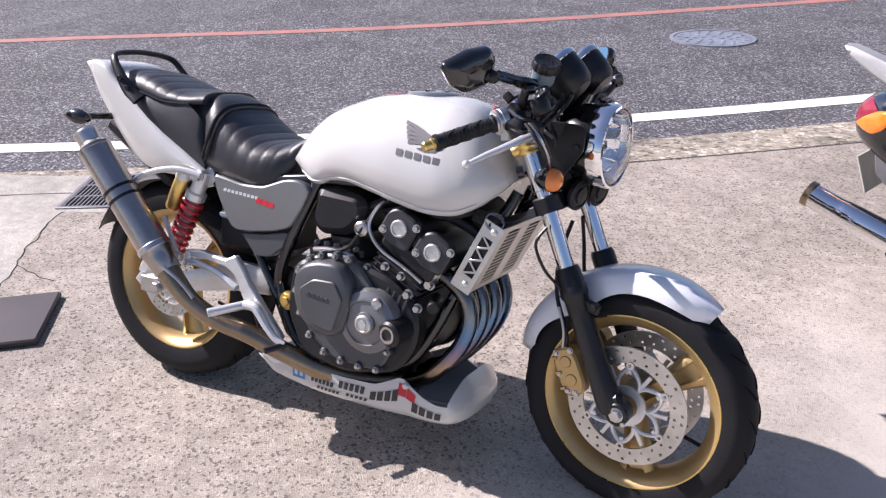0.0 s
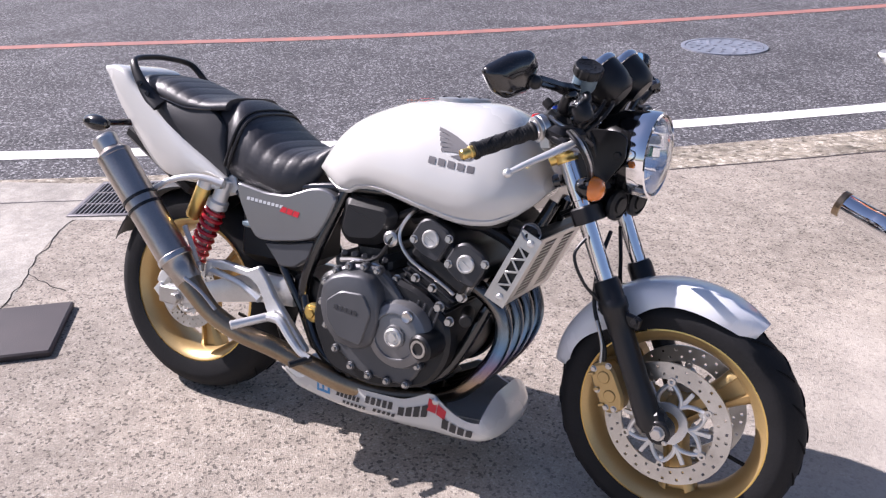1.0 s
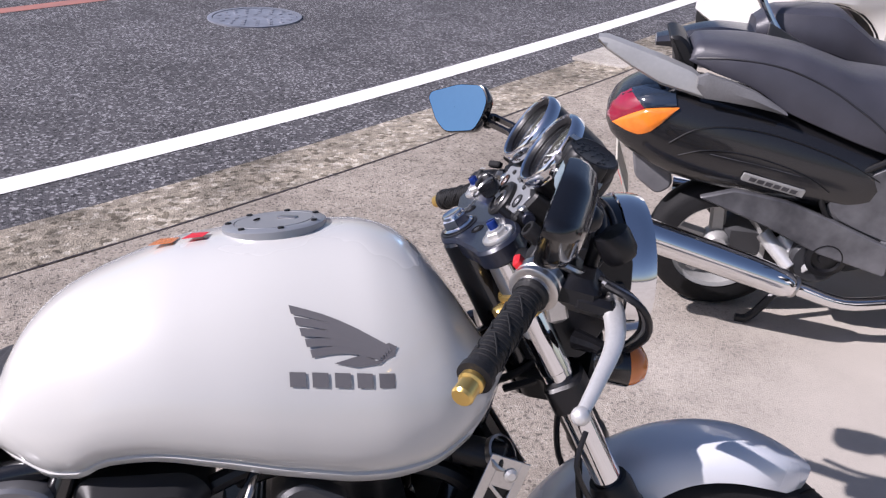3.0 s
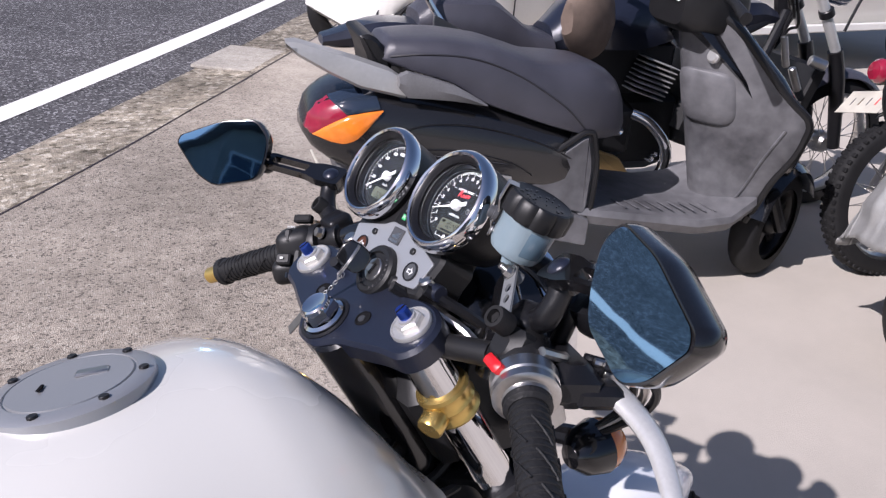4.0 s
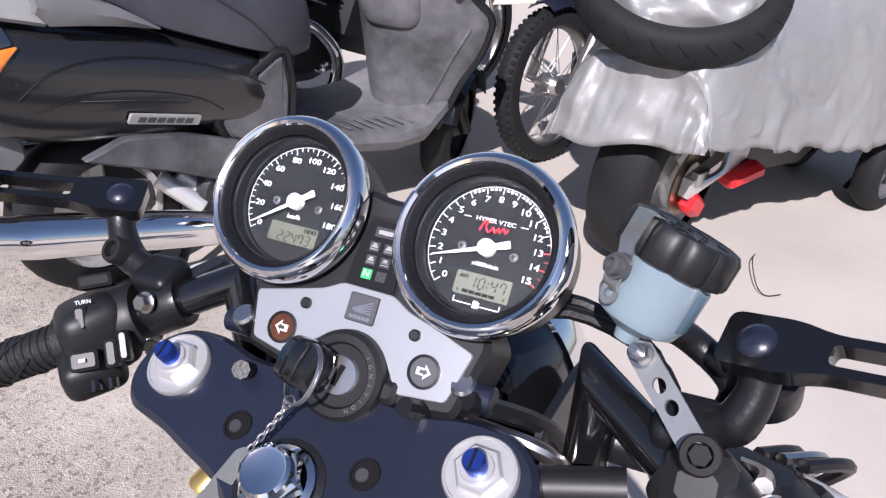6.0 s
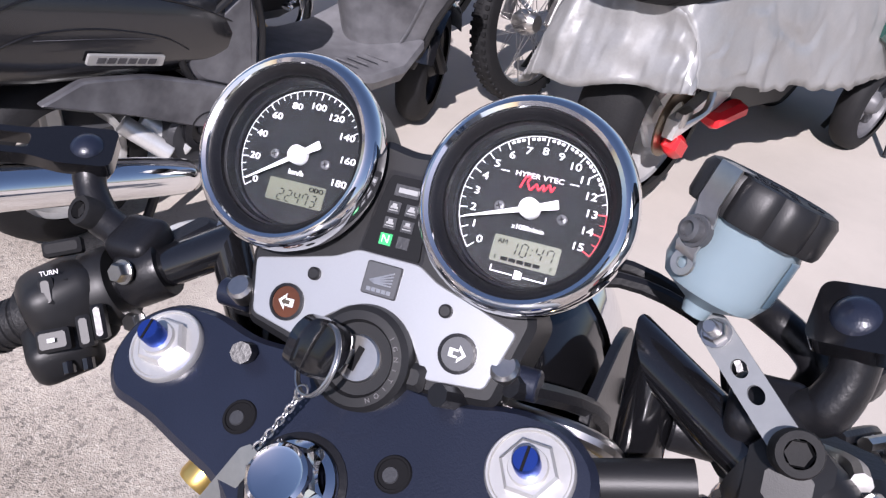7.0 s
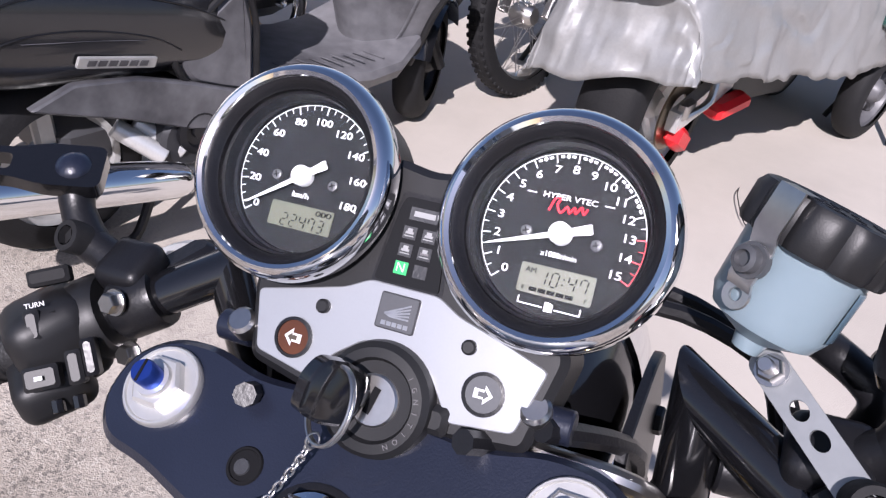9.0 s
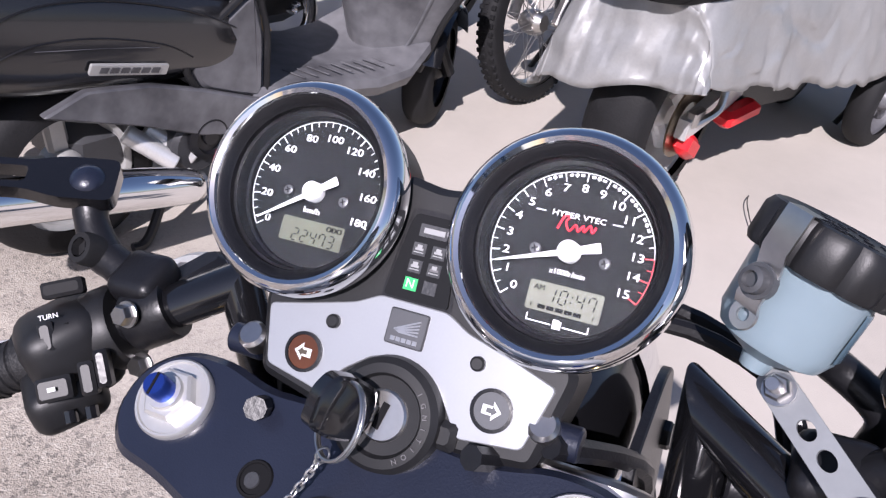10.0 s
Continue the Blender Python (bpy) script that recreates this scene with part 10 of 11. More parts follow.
    tube(bm, [(1.79, -0.1, 0.8), (1.82, -0.1, 0.9), (1.87, -0.1, 1.04)], 0.006, 8)
    p("mirror_stay", bm, BLACK_SATIN)
    bm = bm_new()
    lathe(bm, (1.78, 0, 0.97), (1, 0, 0), [(0, -0.1), (0.07, -0.07), (0.09, 0.0), (0.09, 0.03), (0.0, 0.04)], 24)
    p("headlamp", bm, CHROME)
    # brown cloth muff on the near grip
    bm = bm_new()
    rings = []
    for u, r in ((0, 0.03), (0.15, 0.055), (0.4, 0.075), (0.7, 0.085), (0.9, 0.08), (1.0, 0.06)):
        r *= 1.45
        c = V((0.40 + 0.2 * u, -0.38 + 0.14 * u, 0.885 - 0.02 * u))
        rings.append([c + V((0.2, -0.9, 0)).normalized() * (r * 0.7 * math.cos(q)) + V((0.0, 0.0, 1)) * (r * 1.15 * math.sin(q)) + V((0.9, 0.2, 0)) * 0.015 * noise.noise(V((u * 4, q, 0))) for q in (2 * math.pi * k / 16 for k in range(16))])
    loft(bm, rings)
    p("cloth_muff", bm, BROWN_CLOTH, label="brown cloth grip muff")
    bm = bm_new()
    cyl(bm, (0.50, -0.3, 0.975), (0.66, -0.22, 1.02), 0.016, 12)
    p("muff_lever", bm, GOLD)
    bm = bm_new()
    tube(bm, [(0.2, 0.1, 0.3), (0.12, 0.25, 0.01)], 0.012, 8)
    p("side_stand", bm, BLACK_SATIN)


def moped():
    """The small blue moped seen from behind, with red lamp and knobby rear wheel."""
    root = thing("moped", flat_matrix(3.77, 0.66, -22, -9), "small dark blue moped with knobby tyre and red lamp", "moped")
    p = lambda name, bm, mat, parent=None, label="": part(name, bm, mat, parent or root, label)
    small_wheel(root, (0, 0, 0.3), 0.3, 0.235, 0.085, "knobby black tyre on a spoked rim", STEEL, 28, True)
    small_wheel(root, (1.15, 0, 0.28), 0.28, 0.22, 0.075, "black front tyre on a spoked rim", STEEL, 28)
    bm = bm_new()
    rings = []
    for i in range(13):
        q = radians(35 + 72 * i / 12)
        c = V((0.335 * math.cos(q), 0, 0.3 + 0.335 * math.sin(q)))
        n = V((math.cos(q), 0, math.sin(q)))
        ring = [c + V((0, -0.06 + 0.12 * k / 6, 0)) - n * (0.03 * abs(-1 + k / 3) ** 2.5) for k in range(7)]
        rings.append(ring + [q_ - n * 0.004 for q_ in ring[::-1]])
    loft(bm, rings)
    p("rear_mudguard", bm, NAVY, label="dark blue rear mudguard")
    bm = bm_new()
    lathe(bm, (-0.13, 0.03, 0.76), (-1, 0.1, 0.12), [(0.03, -0.12), (0.044, -0.03), (0.049, 0.0), (0.046, 0.006)], 24)
    lp = p("tail_lamp_base", bm, BLACK_SATIN)
    bm = bm_new()
    lathe(bm, (-0.13, 0.03, 0.76), (-1, 0.1, 0.12), [(0.045, 0.0), (0.043, 0.02), (0.032, 0.034), (0.0, 0.04)], 24)
    p("tail_lamp", bm, RED_LENS, label="round red tail lamp")
    bm = bm_new()
    cyl(bm, (-0.06, 0.03, 0.72), (-0.1, 0.03, 0.64), 0.026, 14)
    p("lamp_stay", bm, GOLD)
    bm = bm_new()
    box(bm, (-0.16, 0.05, 0.65), (0.2, 0.11, 0.004), (0, -1, 0.13), (0.72, 0.08, 0.68), 0.003)
    pl = p("licence_plate", bm, PLATE_CREAM, label="white licence plate with bars")
    for i in range(4):
        bm = bm_new()
        box(bm, V((-0.16, 0.05, 0.65)) + V((0, -1, 0.13)) * (-0.055 + i * 0.038) + V((-0.7, 0.0, 0.72)) * 0.0025, (0.006, 0.036, 0.001), (0, -1, 0.13), (0.72, 0.08, 0.68), 0.0005)
        p("plate_bar", bm, (GREY_PRINT, PIPE_BROWN, GREY_PRINT, RED_PRINT)[i], pl)
    bm = bm_new()
    loft(bm, half_rings(spread(-0.02, 0.62, 18), [(0, 1), (0.6, 0.96), (0.95, 0.6), (1, 0.3), (0.8, 0), (0, 0)], [(-0.02, 0.72), (0.15, 0.78), (0.4, 0.78), (0.62, 0.74)], [(-0.02, 0.66), (0.2, 0.58), (0.62, 0.5)], [(-0.02, 0.06), (0.2, 0.12), (0.62, 0.1)]))
    p("rear_body", bm, NAVY, label="dark blue pressed rear body")
    bm = bm_new()
    loft(bm, half_rings(spread(0.05, 0.6, 14), [(0, 1), (0.6, 0.95), (0.95, 0.5), (1, 0.0), (0, 0)], [(0.05, 0.83), (0.3, 0.86), (0.6, 0.83)], [(0.05, 0.77), (0.6, 0.77)], [(0.05, 0.1), (0.3, 0.13), (0.6, 0.1)]))
    p("seat", bm, VINYL, label="black moped seat")
    bm = bm_new()
    box(bm, (0.45, 0, 0.33), (0.4, 0.2, 0.2), bevel=0.05)
    p("engine", bm, ENGINE_DARK)
    bm = bm_new()
    tube(bm, [(0.25, 0.1, 0.7), (0.12, 0.11, 0.5), (0.0, 0.1, 0.3)], 0.022, 10)
    tube(bm, [(0.25, -0.1, 0.7), (0.12, -0.11, 0.5), (0.0, -0.1, 0.3)], 0.022, 10)
    p("shock_absorber", bm, STEEL)
    bm = bm_new()
    tube(bm, [(0.0, 0.22, 1.12), (0.06, 0.16, 1.0), (0.1, 0.12, 0.86), (0.12, 0.09, 0.74)], 0.016, 12)
    p("stay_bar", bm, CHROME, label="bent chrome bar")
    bm = bm_new()
    tube(bm, [(0.62, 0, 0.62), (0.85, 0, 0.55), (0.98, 0, 0.9)], 0.05, 12)
    p("front_frame", bm, NAVY)
    for sd in (-1, 1):
        bm = bm_new()
        tube(bm, [(0.98, sd * 0.06, 0.85), (1.1, sd * 0.06, 0.5), (1.15, sd * 0.06, 0.28)], 0.02, 10)
        p("fork_leg", bm, STEEL)
    bm = bm_new()
    tube(bm, [(0.9, -0.32, 1.0), (0.95, 0, 0.98), (0.9, 0.32, 1.0)], 0.012, 8)
    p("handlebar", bm, STEEL)
    bm = bm_new()
    tube(bm, [(0.35, 0.08, 0.25), (0.3, 0.22, 0.02)], 0.012, 8)
    p("side_stand", bm, BLACK_SATIN)


def covered_bike():
    """The motorcycle under a silver sheet, with its rear wheel showing."""
    m = flat_matrix(3.22, 0.172, -20.0)
    root = thing("covered_motorcycle", m, "motorcycle under a silver tarpaulin with bare rear wheel", "motorcycle")
    p = lambda name, bm, mat, parent=None, label="", sharp=35: part(name, bm, mat, parent or root, label, None, sharp)
    w = small_wheel(root, (0, 0, 0.31), 0.31, 0.222, 0.19, "wide black tyre on a silver rim", ALU, 5)
    bm = bm_new()
    lathe(bm, (0, -0.1, 0.31), (0, 1, 0), [(0.06, -0.003), (0.115, -0.003), (0.115, 0.003), (0.06, 0.003), (0.06, -0.003)], 36)
    p("brake_disc", bm, PIPE_BROWN, label="rusty rear brake disc")
    bm = bm_new()
    box(bm, (0.0, -0.13, 0.24), (0.11, 0.05, 0.07), (0.85, 0, -0.5), (0, 1, 0), 0.015)
    p("brake_caliper", bm, RED_PLASTIC, label="red rear brake caliper")
    bm = bm_new()
    for s in (-1, 1):
        rings = [[V((x, s * 0.125 + a * 0.018, z + b * h)) for a, b in ((1, -1), (-1, -1), (-1, 1), (1, 1))] for x, z, h in ((-0.07, 0.31, 0.03), (0.2, 0.35, 0.04), (0.5, 0.42, 0.05))]
        loft(bm, rings)
    p("swingarm", bm, ALU, label="bare aluminium swingarm")
    bm = bm_new()
    tube(bm, [(-0.02, -0.14, 0.32), (0.05, -0.17, 0.36), (0.08, -0.16, 0.43)], 0.012, 8)
    box(bm, (-0.02, -0.135, 0.34), (0.07, 0.03, 0.06), bevel=0.01)
    p("brake_hanger", bm, STEEL)
    small_wheel(root, (1.38, 0.0, 0.3), 0.3, 0.222, 0.12, "black front tyre", ALU, 5)
    bm = bm_new()
    rings = [[V((x, a * wd, z + b * h)) for a, b in ((1, -1), (-1, -1), (-1, 1), (1, 1))] for x, z, h, wd in ((0.3, 0.42, 0.14, 0.14), (0.7, 0.45, 0.2, 0.2), (1.0, 0.45, 0.18, 0.18))]
    loft(bm, rings)
    p("engine", bm, ENGINE_DARK)
    bm = bm_new()
    box(bm, (0.27, -0.16, 0.29), (0.17, 0.07, 0.06), (0.96, -0.2, 0.15), (0.2, 0.96, 0), 0.025)
    p("fairing_tip", bm, RED_PLASTIC, label="red fairing tip below the sheet")
    # sheet: a draped skin with folds, open below
    sheet = bm_new()
    n, k = 150, 110
    top = [(-0.31, 0.72), (-0.26, 0.78), (-0.15, 0.83), (0.1, 0.88), (0.35, 0.92), (0.6, 1.05), (0.85, 1.12), (1.1, 1.15), (1.35, 1.0), (1.6, 0.7), (1.75, 0.45)]
    hem_near = [(-0.31, 0.54), (-0.15, 0.51), (0.0, 0.48), (0.15, 0.45), (0.3, 0.43), (0.5, 0.40), (1.0, 0.35), (1.75, 0.3)]
    hem_far = [(-0.31, 0.385), (0.0, 0.38), (0.5, 0.36), (1.75, 0.3)]
    wid = [(-0.31, 0.24), (-0.15, 0.26), (0.0, 0.275), (0.3, 0.3), (0.7, 0.38), (1.1, 0.42), (1.5, 0.36), (1.75, 0.2)]

    def crinkle(q):
        """Height of the sheet's folds: long sharp ridges with small creases between them."""
        f = 0.02 * noise.noise(q * 2.6)
        for s, o, h in ((2.6, 2.0, 0.045), (5.5, 5.0, 0.032), (12.0, 8.0, 0.016), (26.0, 3.0, 0.007)):
            f += h * (0.25 - abs(noise.noise(V((q.x * s * 0.8 + q.z * s * 0.6 + o, q.y * s, q.z * s * 1.1 - q.x * s * 0.3 - o)))))
        return f
    rings = []
    for i in range(n + 1):
        x = -0.31 + 2.06 * i / n
        zt, wd = interp(x, top), interp(x, wid)
        row = []
        for j in range(k + 1):
            v = -1 + 2 * j / k
            a = abs(v)
            zh = interp(x, hem_near if v < 0 else hem_far)
            prof_y = wd * (math.sin(min(a, 0.55) / 0.55 * 1.15) / math.sin(1.15) * 0.78 + max(0, a - 0.55) / 0.45 * 0.22)
            q = V((x, math.copysign(prof_y, v), zt - (zt - zh) * (a ** 2.2)))
            f = crinkle(q)
            drape = math.sin(x * 17 + 2.2 * noise.noise(V((x * 3, 1, v)))) * 0.012 * max(0, a - 0.5)
            q += V((-0.5 * f * max(0, min(1, -2 - 10 * x)), math.copysign(f * 0.6 + drape, v), f * 0.8 + (0.025 * noise.noise(V((x * 7, v, 9))) if a > 0.93 else 0)))
            row.append(q)
        rings.append(row)
    loft(sheet, rings, caps=False, closed=False)
    # the tail end hangs down as a flap with a wavy hem
    first = rings[0]
    flap = [[q.copy() for q in first]]
    for u in spread(0.08, 1.0, 12):
        row = []
        for q in first:
            t_ = (q.y + 0.26) / 0.52
            zh = 0.54 - 0.15 *  max(0, min(1, t_)) + 0.02 * noise.noise(V((q.y * 9, 4, 1)))
            w = V((q.x - 0.05 * math.sin(u * 1.5), q.y * (1 + 0.06 * u), q.z + (min(zh, q.z) - q.z) * u))
            w.x -= 0.9 * crinkle(w + V((0, 0, 2.0))) * min(1, u * 3) + 0.012 * u * math.sin(q.y * 17)
            row.append(w)
        flap.append(row)
    loft(sheet, flap, caps=False, closed=False)
    ob = p("tarpaulin", sheet, TARP, label="crumpled silver tarpaulin", sharp=70)
    so = ob.modifiers.new("thickness", "SOLIDIFY")
    so.thickness = 0.003
    # the sheet stands up over the seat hump
    bm = bm_new()
    inv = m.inverted()
    c0 = inv @ V((3.085, 0.258, 0.885))
    up = (inv.to_3x3() @ V((-0.50, -0.02, 0.86))).normalized()
    ea, eb, ed = frame_of(up)
    lean = inv.to_3x3() @ V((0.06, -0.02, 0.0))
    rings = []
    for i in range(34):
        u = i / 33
        r = 0.24 * math.cos(u * math.pi / 2) ** 0.75 + 0.001
        hh = -0.13 + 0.29 * math.sin(u * math.pi / 2) ** 1.15
        ring = []
        for j in range(96):
            q = 2 * math.pi * j / 96
            dv = ea * math.cos(q) + eb * math.sin(q)
            b0 = c0 + dv * r
            w = min(1, r / 0.05)
            f = crinkle(b0 + up * hh)
            ring.append(b0 + up * (hh + 1.3 * f) + dv * ((1.1 * f - 0.006) * w) + lean * u)
        rings.append(ring)
    loft(bm, rings)
    p("seat_hump", bm, TARP, label="crumpled silver tarpaulin over the seat", sharp=70)
    # strap with buckle
    bm = bm_new()
    s0 = inv @ V((3.135, -0.012, 0.73))
    s1 = inv @ V((3.235, -0.057, 0.66))
    s2 = inv @ V((3.305, -0.122, 0.695))
    tube(bm, [s0, s0.lerp(s1, 0.5) + V((0, -0.012, 0.006)), s1], [0.012, 0.014, 0.009], 8)
    tube(bm, [s1, s1.lerp(s2, 0.5), s2], 0.007, 8)
    p("strap", bm, BLACK_SATIN, label="black strap of the sheet")
    # a loose end of wire on the ground
    bm = bm_new()
    tube(bm, [(0.36, -0.27, 0.006), (0.25, -0.3, 0.03), (0.13, -0.37, 0.02), (0.12, -0.41, 0.006), (0.17, -0.44, 0.006)], 0.002, 6)
    p("loose_wire", bm, BLACK_SATIN)


def loose_tyre():
    """A used road tyre lying tilted on the sheet."""
    c = V((3.085, 0.258, 0.885))
    n = V((-0.50, -0.02, 0.86)).normalized()
    bm = bm_new()
    prof = []
    for k in range(19):
        q = math.pi * (0.02 + 0.96 * k / 18)
        prof.append((0.228 + 0.066 * math.sin(q) ** 0.55, -0.062 * math.cos(q)))
    inner = [(r - 0.008 - 0.003 * (i in (0, 18)), h * 0.86) for i, (r, h) in enumerate(prof[::-1])]
    lathe(bm, c, n, prof + inner + [prof[0]], 80)
    t = part("loose_tyre", bm, RUBBER)
    tagged(t, "used black road tyre lying on the tarpaulin", "tyre")
    a, b, d = frame_of(n)
    for i in range(26):
        for s in (-1, 1):
            bm = bm_new()
            pts = []
            for k in range(5):
                q = math.pi / 2 + s * (0.15 + 0.15 * k)
                ang = 2 * math.pi * (i + 0.3 * (s > 0)) / 26 + 0.03 * k
                r = 0.228 + 0.066 * math.sin(q) ** 0.55 - 0.0012
                pts.append(c + (a * math.cos(ang) + b * math.sin(ang)) * r + d * (-0.062 * math.cos(q)))
            tube(bm, pts, 0.0022, 5, 2)
            part("tread_groove", bm, DARK_PRINT_SHADE, t)


def van():
    m = flat_matrix(3.18, 3.27, -10.5)
    root = thing("van", m, "white panel van parked behind the motorcycles", "van")
    p = lambda name, bm, mat, parent=None, label="", sharp=35: part(name, bm, mat, parent or root, label, None, sharp)
    # near side with an arch cut out: strips round the opening
    L, H, W = 5.4, 1.85, 1.55
    arch_c, arch_r = V((0.40, 0, 0.30)), 0.325
    bm = bm_new()
    rings = []
    xs = sorted(set([0.13, 0.16] + [arch_c.x + arch_r * math.cos(radians(a)) for a in range(0, 181, 12)] + [arch_c.x + 4.5 + arch_r * math.cos(radians(a)) for a in range(0, 181, 12)] + spread(0.2, L, 30)))
    def sill(x):
        for cx in (arch_c.x, arch_c.x + 4.5):
            if abs(x - cx) < arch_r:
                return arch_c.z + math.sqrt(max(0, arch_r ** 2 - (x - cx) ** 2))
        return 0.33
    for x in xs:
        z0 = sill(x)
        nose = 0.06 * max(0, 1 - (x - 0.13) / 0.1) ** 2
        rings.append([V((x, nose + y + 0.012 * (z < z0 + 0.02), z)) for y, z in ((0.0, z0), (-0.004, max(z0 + 0.01, 0.62)), (-0.012, max(z0 + 0.02, 0.635)), (-0.012, 0.95), (0.02, 1.1), (0.06, 1.5), (0.12, H))])
    loft(bm, rings, caps=False, closed=False)
    side = p("side_panel", bm, VAN_WHITE, label="white painted van side")
    so = side.modifiers.new("thickness", "SOLIDIFY")
    so.thickness = 0.02
    bm = bm_new()
    box(bm, (L / 2 + 0.08, W / 2 + 0.14, 1.1), (L - 0.16, W - 0.25, 1.5), bevel=0.12)
    p("body", bm, VAN_WHITE)
    bm = bm_new()
    box(bm, (0.17, W / 2 + 0.02, 0.40), (0.1, W - 0.06, 0.26), bevel=0.05)
    p("rear_bumper", bm, VAN_WHITE, label="white rear bumper")
    for x0, x1, z0, z1 in ((1.15, 1.156, 0.36, 1.3), (0.86, 0.866, 0.42, 1.3), (2.3, 2.306, 0.36, 1.3)):
        bm = bm_new()
        box(bm, ((x0 + x1) / 2, -0.013, (z0 + z1) / 2), (x1 - x0, 0.006, z1 - z0), bevel=0.001)
        p("door_gap", bm, DARK_PRINT_SHADE, side)
    bm = bm_new()
    box(bm, (L / 2 + 0.5, -0.005, 0.36), (L - 1.5, 0.03, 0.06), bevel=0.01)
    p("sill_trim", bm, VAN_WHITE, side)
    bm = bm_new()
    box(bm, (1.05, -0.02, 0.99), (0.09, 0.03, 0.03), bevel=0.01)
    p("door_handle", bm, BLACK_PLASTIC, side)
    for cx in (arch_c.x, arch_c.x + 4.5):
        w = small_wheel(root, (cx, 0.11, 0.27), 0.27, 0.165, 0.15, "black van tyre on a grey steel rim", GREY_PLASTIC, 6)
        small_wheel(root, (cx, W - 0.05, 0.27), 0.27, 0.165, 0.15, "black van tyre on a grey steel rim", GREY_PLASTIC, 6)
        bm = bm_new()
        rings = []
        for a in spread(0, math.pi, 16):
            rings.append([V((cx + r * math.cos(a), y, arch_c.z + r * math.sin(a))) for r, y in ((arch_r + 0.004, 0.008), (arch_r + 0.01, 0.25), (arch_r + 0.02, 0.25), (arch_r + 0.014, 0.008))])
        loft(bm, rings)
        p("wheel_arch", bm, BLACK_PLASTIC)
    bm = bm_new()
    box(bm, (1.3, 0.03, 1.25), (0.9, 0.02, 0.4), bevel=0.04)
    p("side_window", bm, SMOKE)
    bm = bm_new()
    box(bm, (0.13, 0.2, 0.95), (0.05, 0.12, 0.3), bevel=0.02)
    p("tail_lamp", bm, RED_LENS)


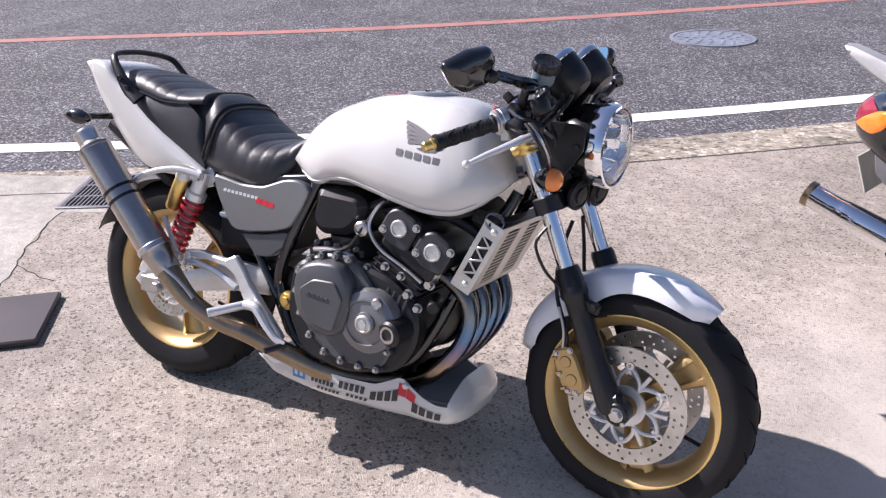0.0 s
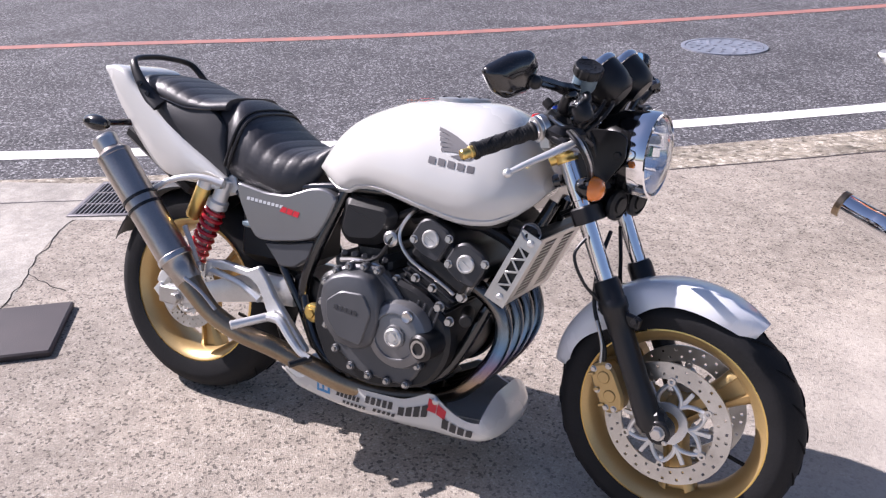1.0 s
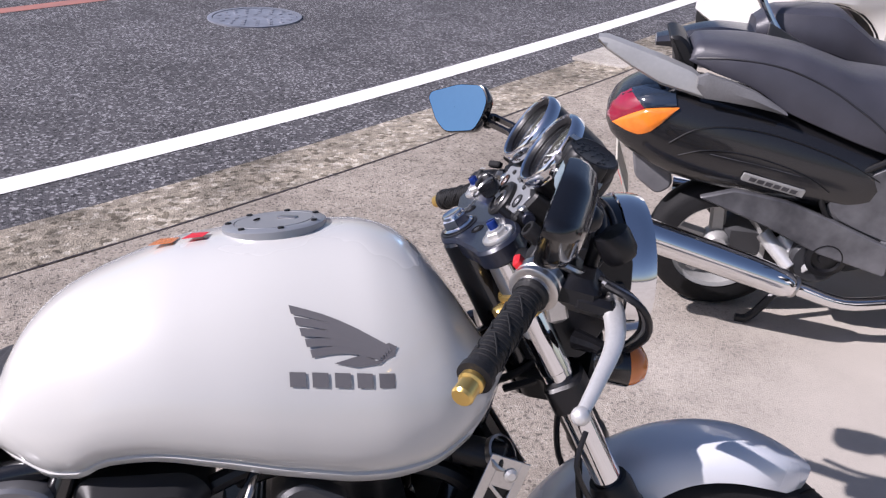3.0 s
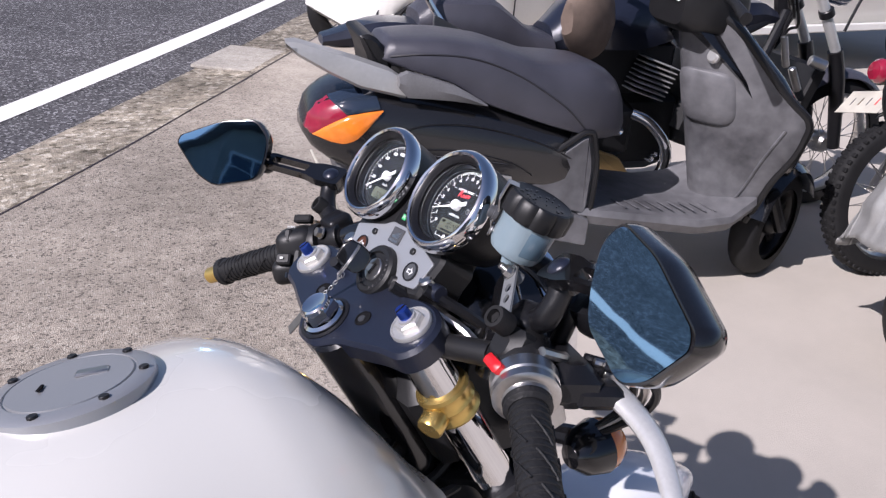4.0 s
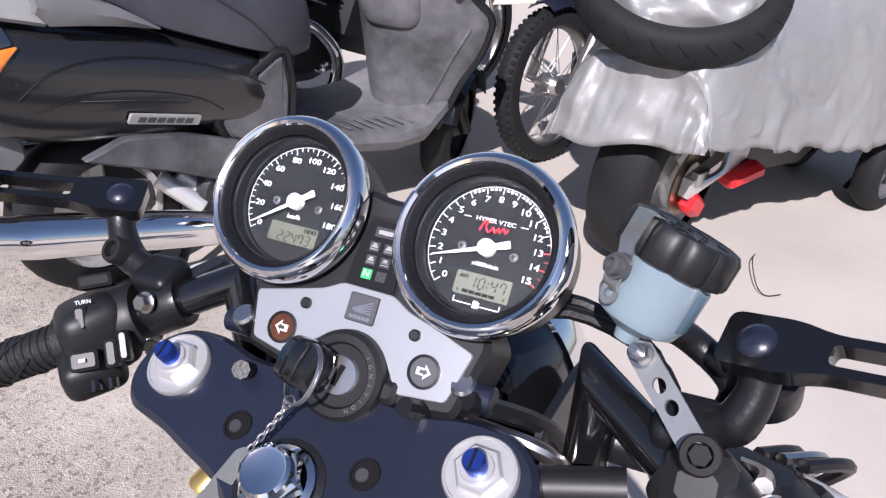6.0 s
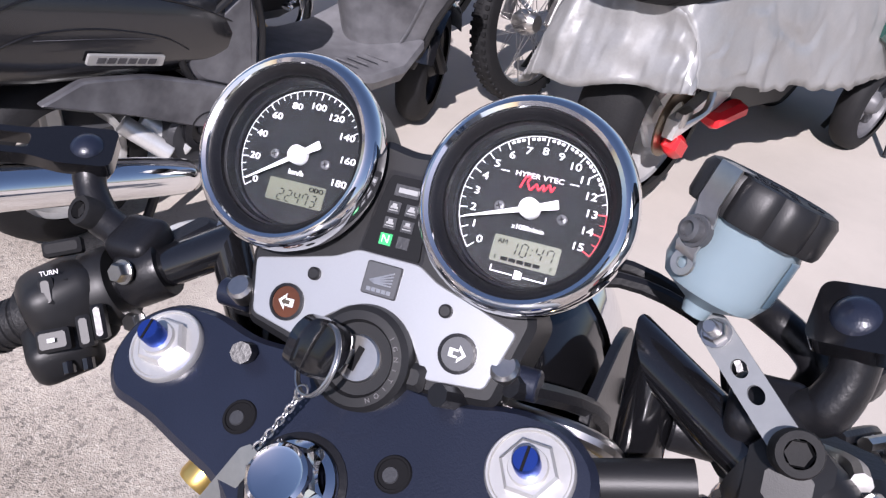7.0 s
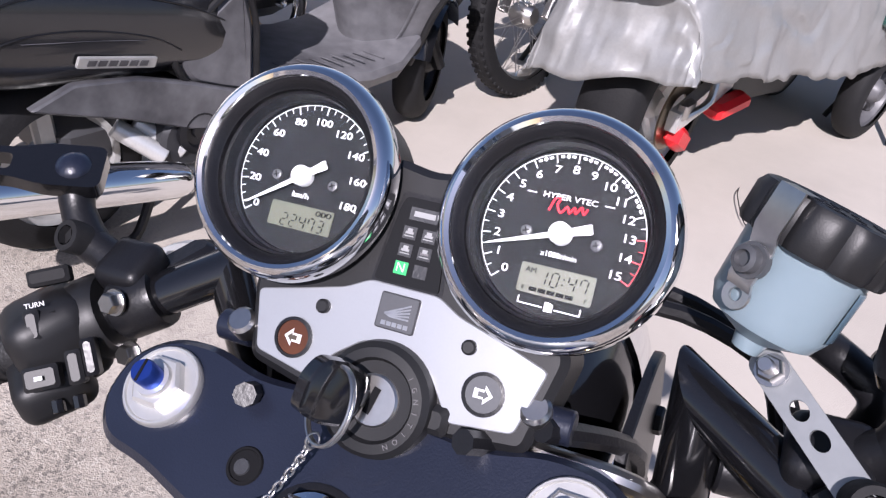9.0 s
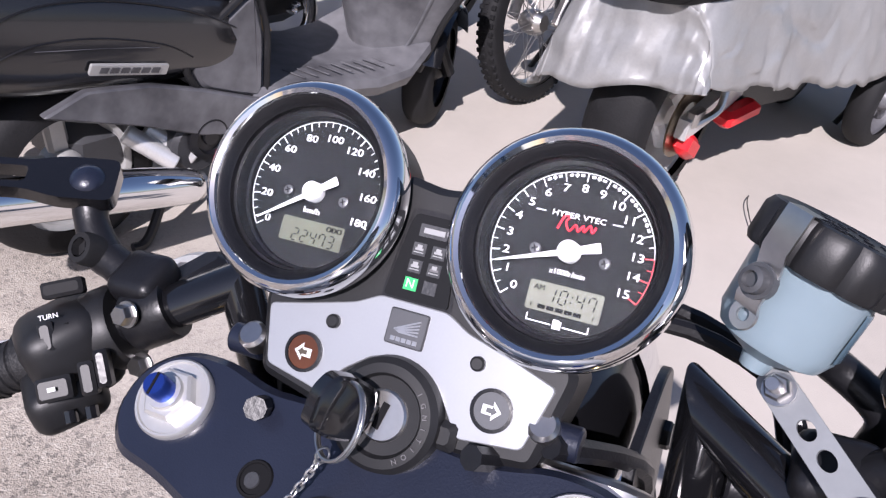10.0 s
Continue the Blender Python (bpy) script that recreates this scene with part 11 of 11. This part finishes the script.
def green_scooter():
    """The dark green scooter whose flank shows beyond the sheet."""
    root = thing("green_scooter", flat_matrix(4.25, -0.62, -30), "dark green scooter half hidden behind the tarpaulin", "scooter")
    p = lambda name, bm, mat, parent=None, label="": part(name, bm, mat, parent or root, label)
    GREEN = material("dark_green_paint", (0.015, 0.06, 0.05), 0.25, vary=0.1, coat=0.6)
    small_wheel(root, (0, 0, 0.2), 0.2, 0.14, 0.1, "small black tyre", GREY_PLASTIC, 5)
    small_wheel(root, (1.15, 0, 0.2), 0.2, 0.14, 0.09, "small black tyre", GREY_PLASTIC, 5)
    bm = bm_new()
    loft(bm, half_rings(spread(-0.35, 0.45, 20), [(0, 1), (0.6, 0.95), (0.95, 0.65), (1, 0.4), (0.8, 0), (0, 0)], [(-0.35, 0.6), (-0.1, 0.68), (0.45, 0.66)], [(-0.35, 0.52), (0.0, 0.36), (0.45, 0.3)], [(-0.35, 0.08), (0.0, 0.17), (0.45, 0.15)]))
    p("rear_body", bm, GREEN, label="dark green rear body")
    bm = bm_new()
    loft(bm, half_rings(spread(-0.3, 0.4, 14), [(0, 1), (0.6, 0.95), (0.95, 0.5), (1, 0.0), (0, 0)], [(-0.3, 0.76), (0.1, 0.76), (0.4, 0.74)], [(-0.3, 0.66), (0.4, 0.65)], [(-0.3, 0.1), (0.1, 0.14), (0.4, 0.1)]))
    p("seat", bm, VINYL, label="black scooter seat")
    bm = bm_new()
    rings = [[V((x, w * a, z)) for a in (-1, -0.5, 0.5, 1)] + [V((x + 0.1, w * a, z)) for a in (1, 0.5, -0.5, -1)] for x, w, z in ((0.85, 0.18, 0.3), (0.9, 0.2, 0.5), (0.85, 0.18, 0.7), (0.78, 0.1, 0.9))]
    loft(bm, rings)
    p("leg_shield", bm, GREEN)
    bm = bm_new()
    box(bm, (0.6, 0, 0.28), (0.5, 0.28, 0.08), bevel=0.02)
    p("floor_board", bm, BLACK_PLASTIC)
    bm = bm_new()
    tube(bm, [(0.7, -0.3, 0.98), (0.8, 0, 1.0), (0.7, 0.3, 0.98)], 0.014, 8)
    tube(bm, [(0.8, 0, 0.98), (1.0, 0, 0.5), (1.15, 0, 0.2)], 0.025, 8)
    p("handlebar", bm, BLACK_SATIN)
    bm = bm_new()
    tube(bm, [(0.15, 0.08, 0.24), (0.05, 0.14, 0.012)], 0.012, 8)
    tube(bm, [(0.15, -0.08, 0.24), (0.05, -0.14, 0.012)], 0.012, 8)
    p("centre_stand", bm, BLACK_SATIN)


roadster()
moped()
covered_bike()
loose_tyre()
van()
green_scooter()


def shop_house():
    """The house at the end of the yard, seen in the mirrors."""
    x0, x1, y0, y1, h = -8.0, 0.0, -5.3, 5.3, 8.2
    root = thing("house", Matrix.Translation((-15.0, -8.7, 0)), "three storey pale rendered house with dark windows", "house")
    wall_m = material("house_render", (0.24, 0.235, 0.225), 0.8, vary=0.12, scale=1.5, fine=60, bump=0.3)
    roof_m = material("roof_tiles", (0.07, 0.075, 0.09), 0.5, vary=0.2, scale=3, fine=40, bump=0.3)
    bm = bm_new()
    box(bm, ((x0 + x1) / 2, (y0 + y1) / 2, h / 2), (x1 - x0, y1 - y0, h), bevel=0.02)
    part("wall", bm, wall_m, root)
    bm = bm_new()
    rings = []
    for x in (x0 - 0.5, x1 + 0.5):
        rings.append([V((x, y0 - 0.5, h)), V((x, y0 - 0.5, h + 0.15)), V((x, (y0 + y1) / 2, h + 1.6)), V((x, y1 + 0.5, h + 0.15)), V((x, y1 + 0.5, h))])
    loft(bm, rings)
    part("roof", bm, roof_m, root, "dark tiled roof")
    for zc, hh in ((1.3, 2.0), (3.9, 1.5), (6.4, 1.5)):
        for k in range(5):
            y = y1 - 1.3 - 2.15 * k
            bm = bm_new()
            for dy, dz, sy, sz in ((-0.85, 0, 0.07, hh), (0.85, 0, 0.07, hh), (0, 0, 0.05, hh), (0, hh / 2, 1.77, 0.07), (0, -hh / 2, 1.77, 0.07), (0, 0.1, 1.7, 0.04)):
                box(bm, (x1 + 0.02, y + dy, zc + dz), (0.1, sy, sz), bevel=0.004)
            w = part("window", bm, ALU, root, "alloy framed window")
            bm = bm_new()
            box(bm, (x1 + 0.004, y, zc), (0.03, 1.7, hh), bevel=0.002)
            part("pane", bm, SMOKE, w)


shop_house()
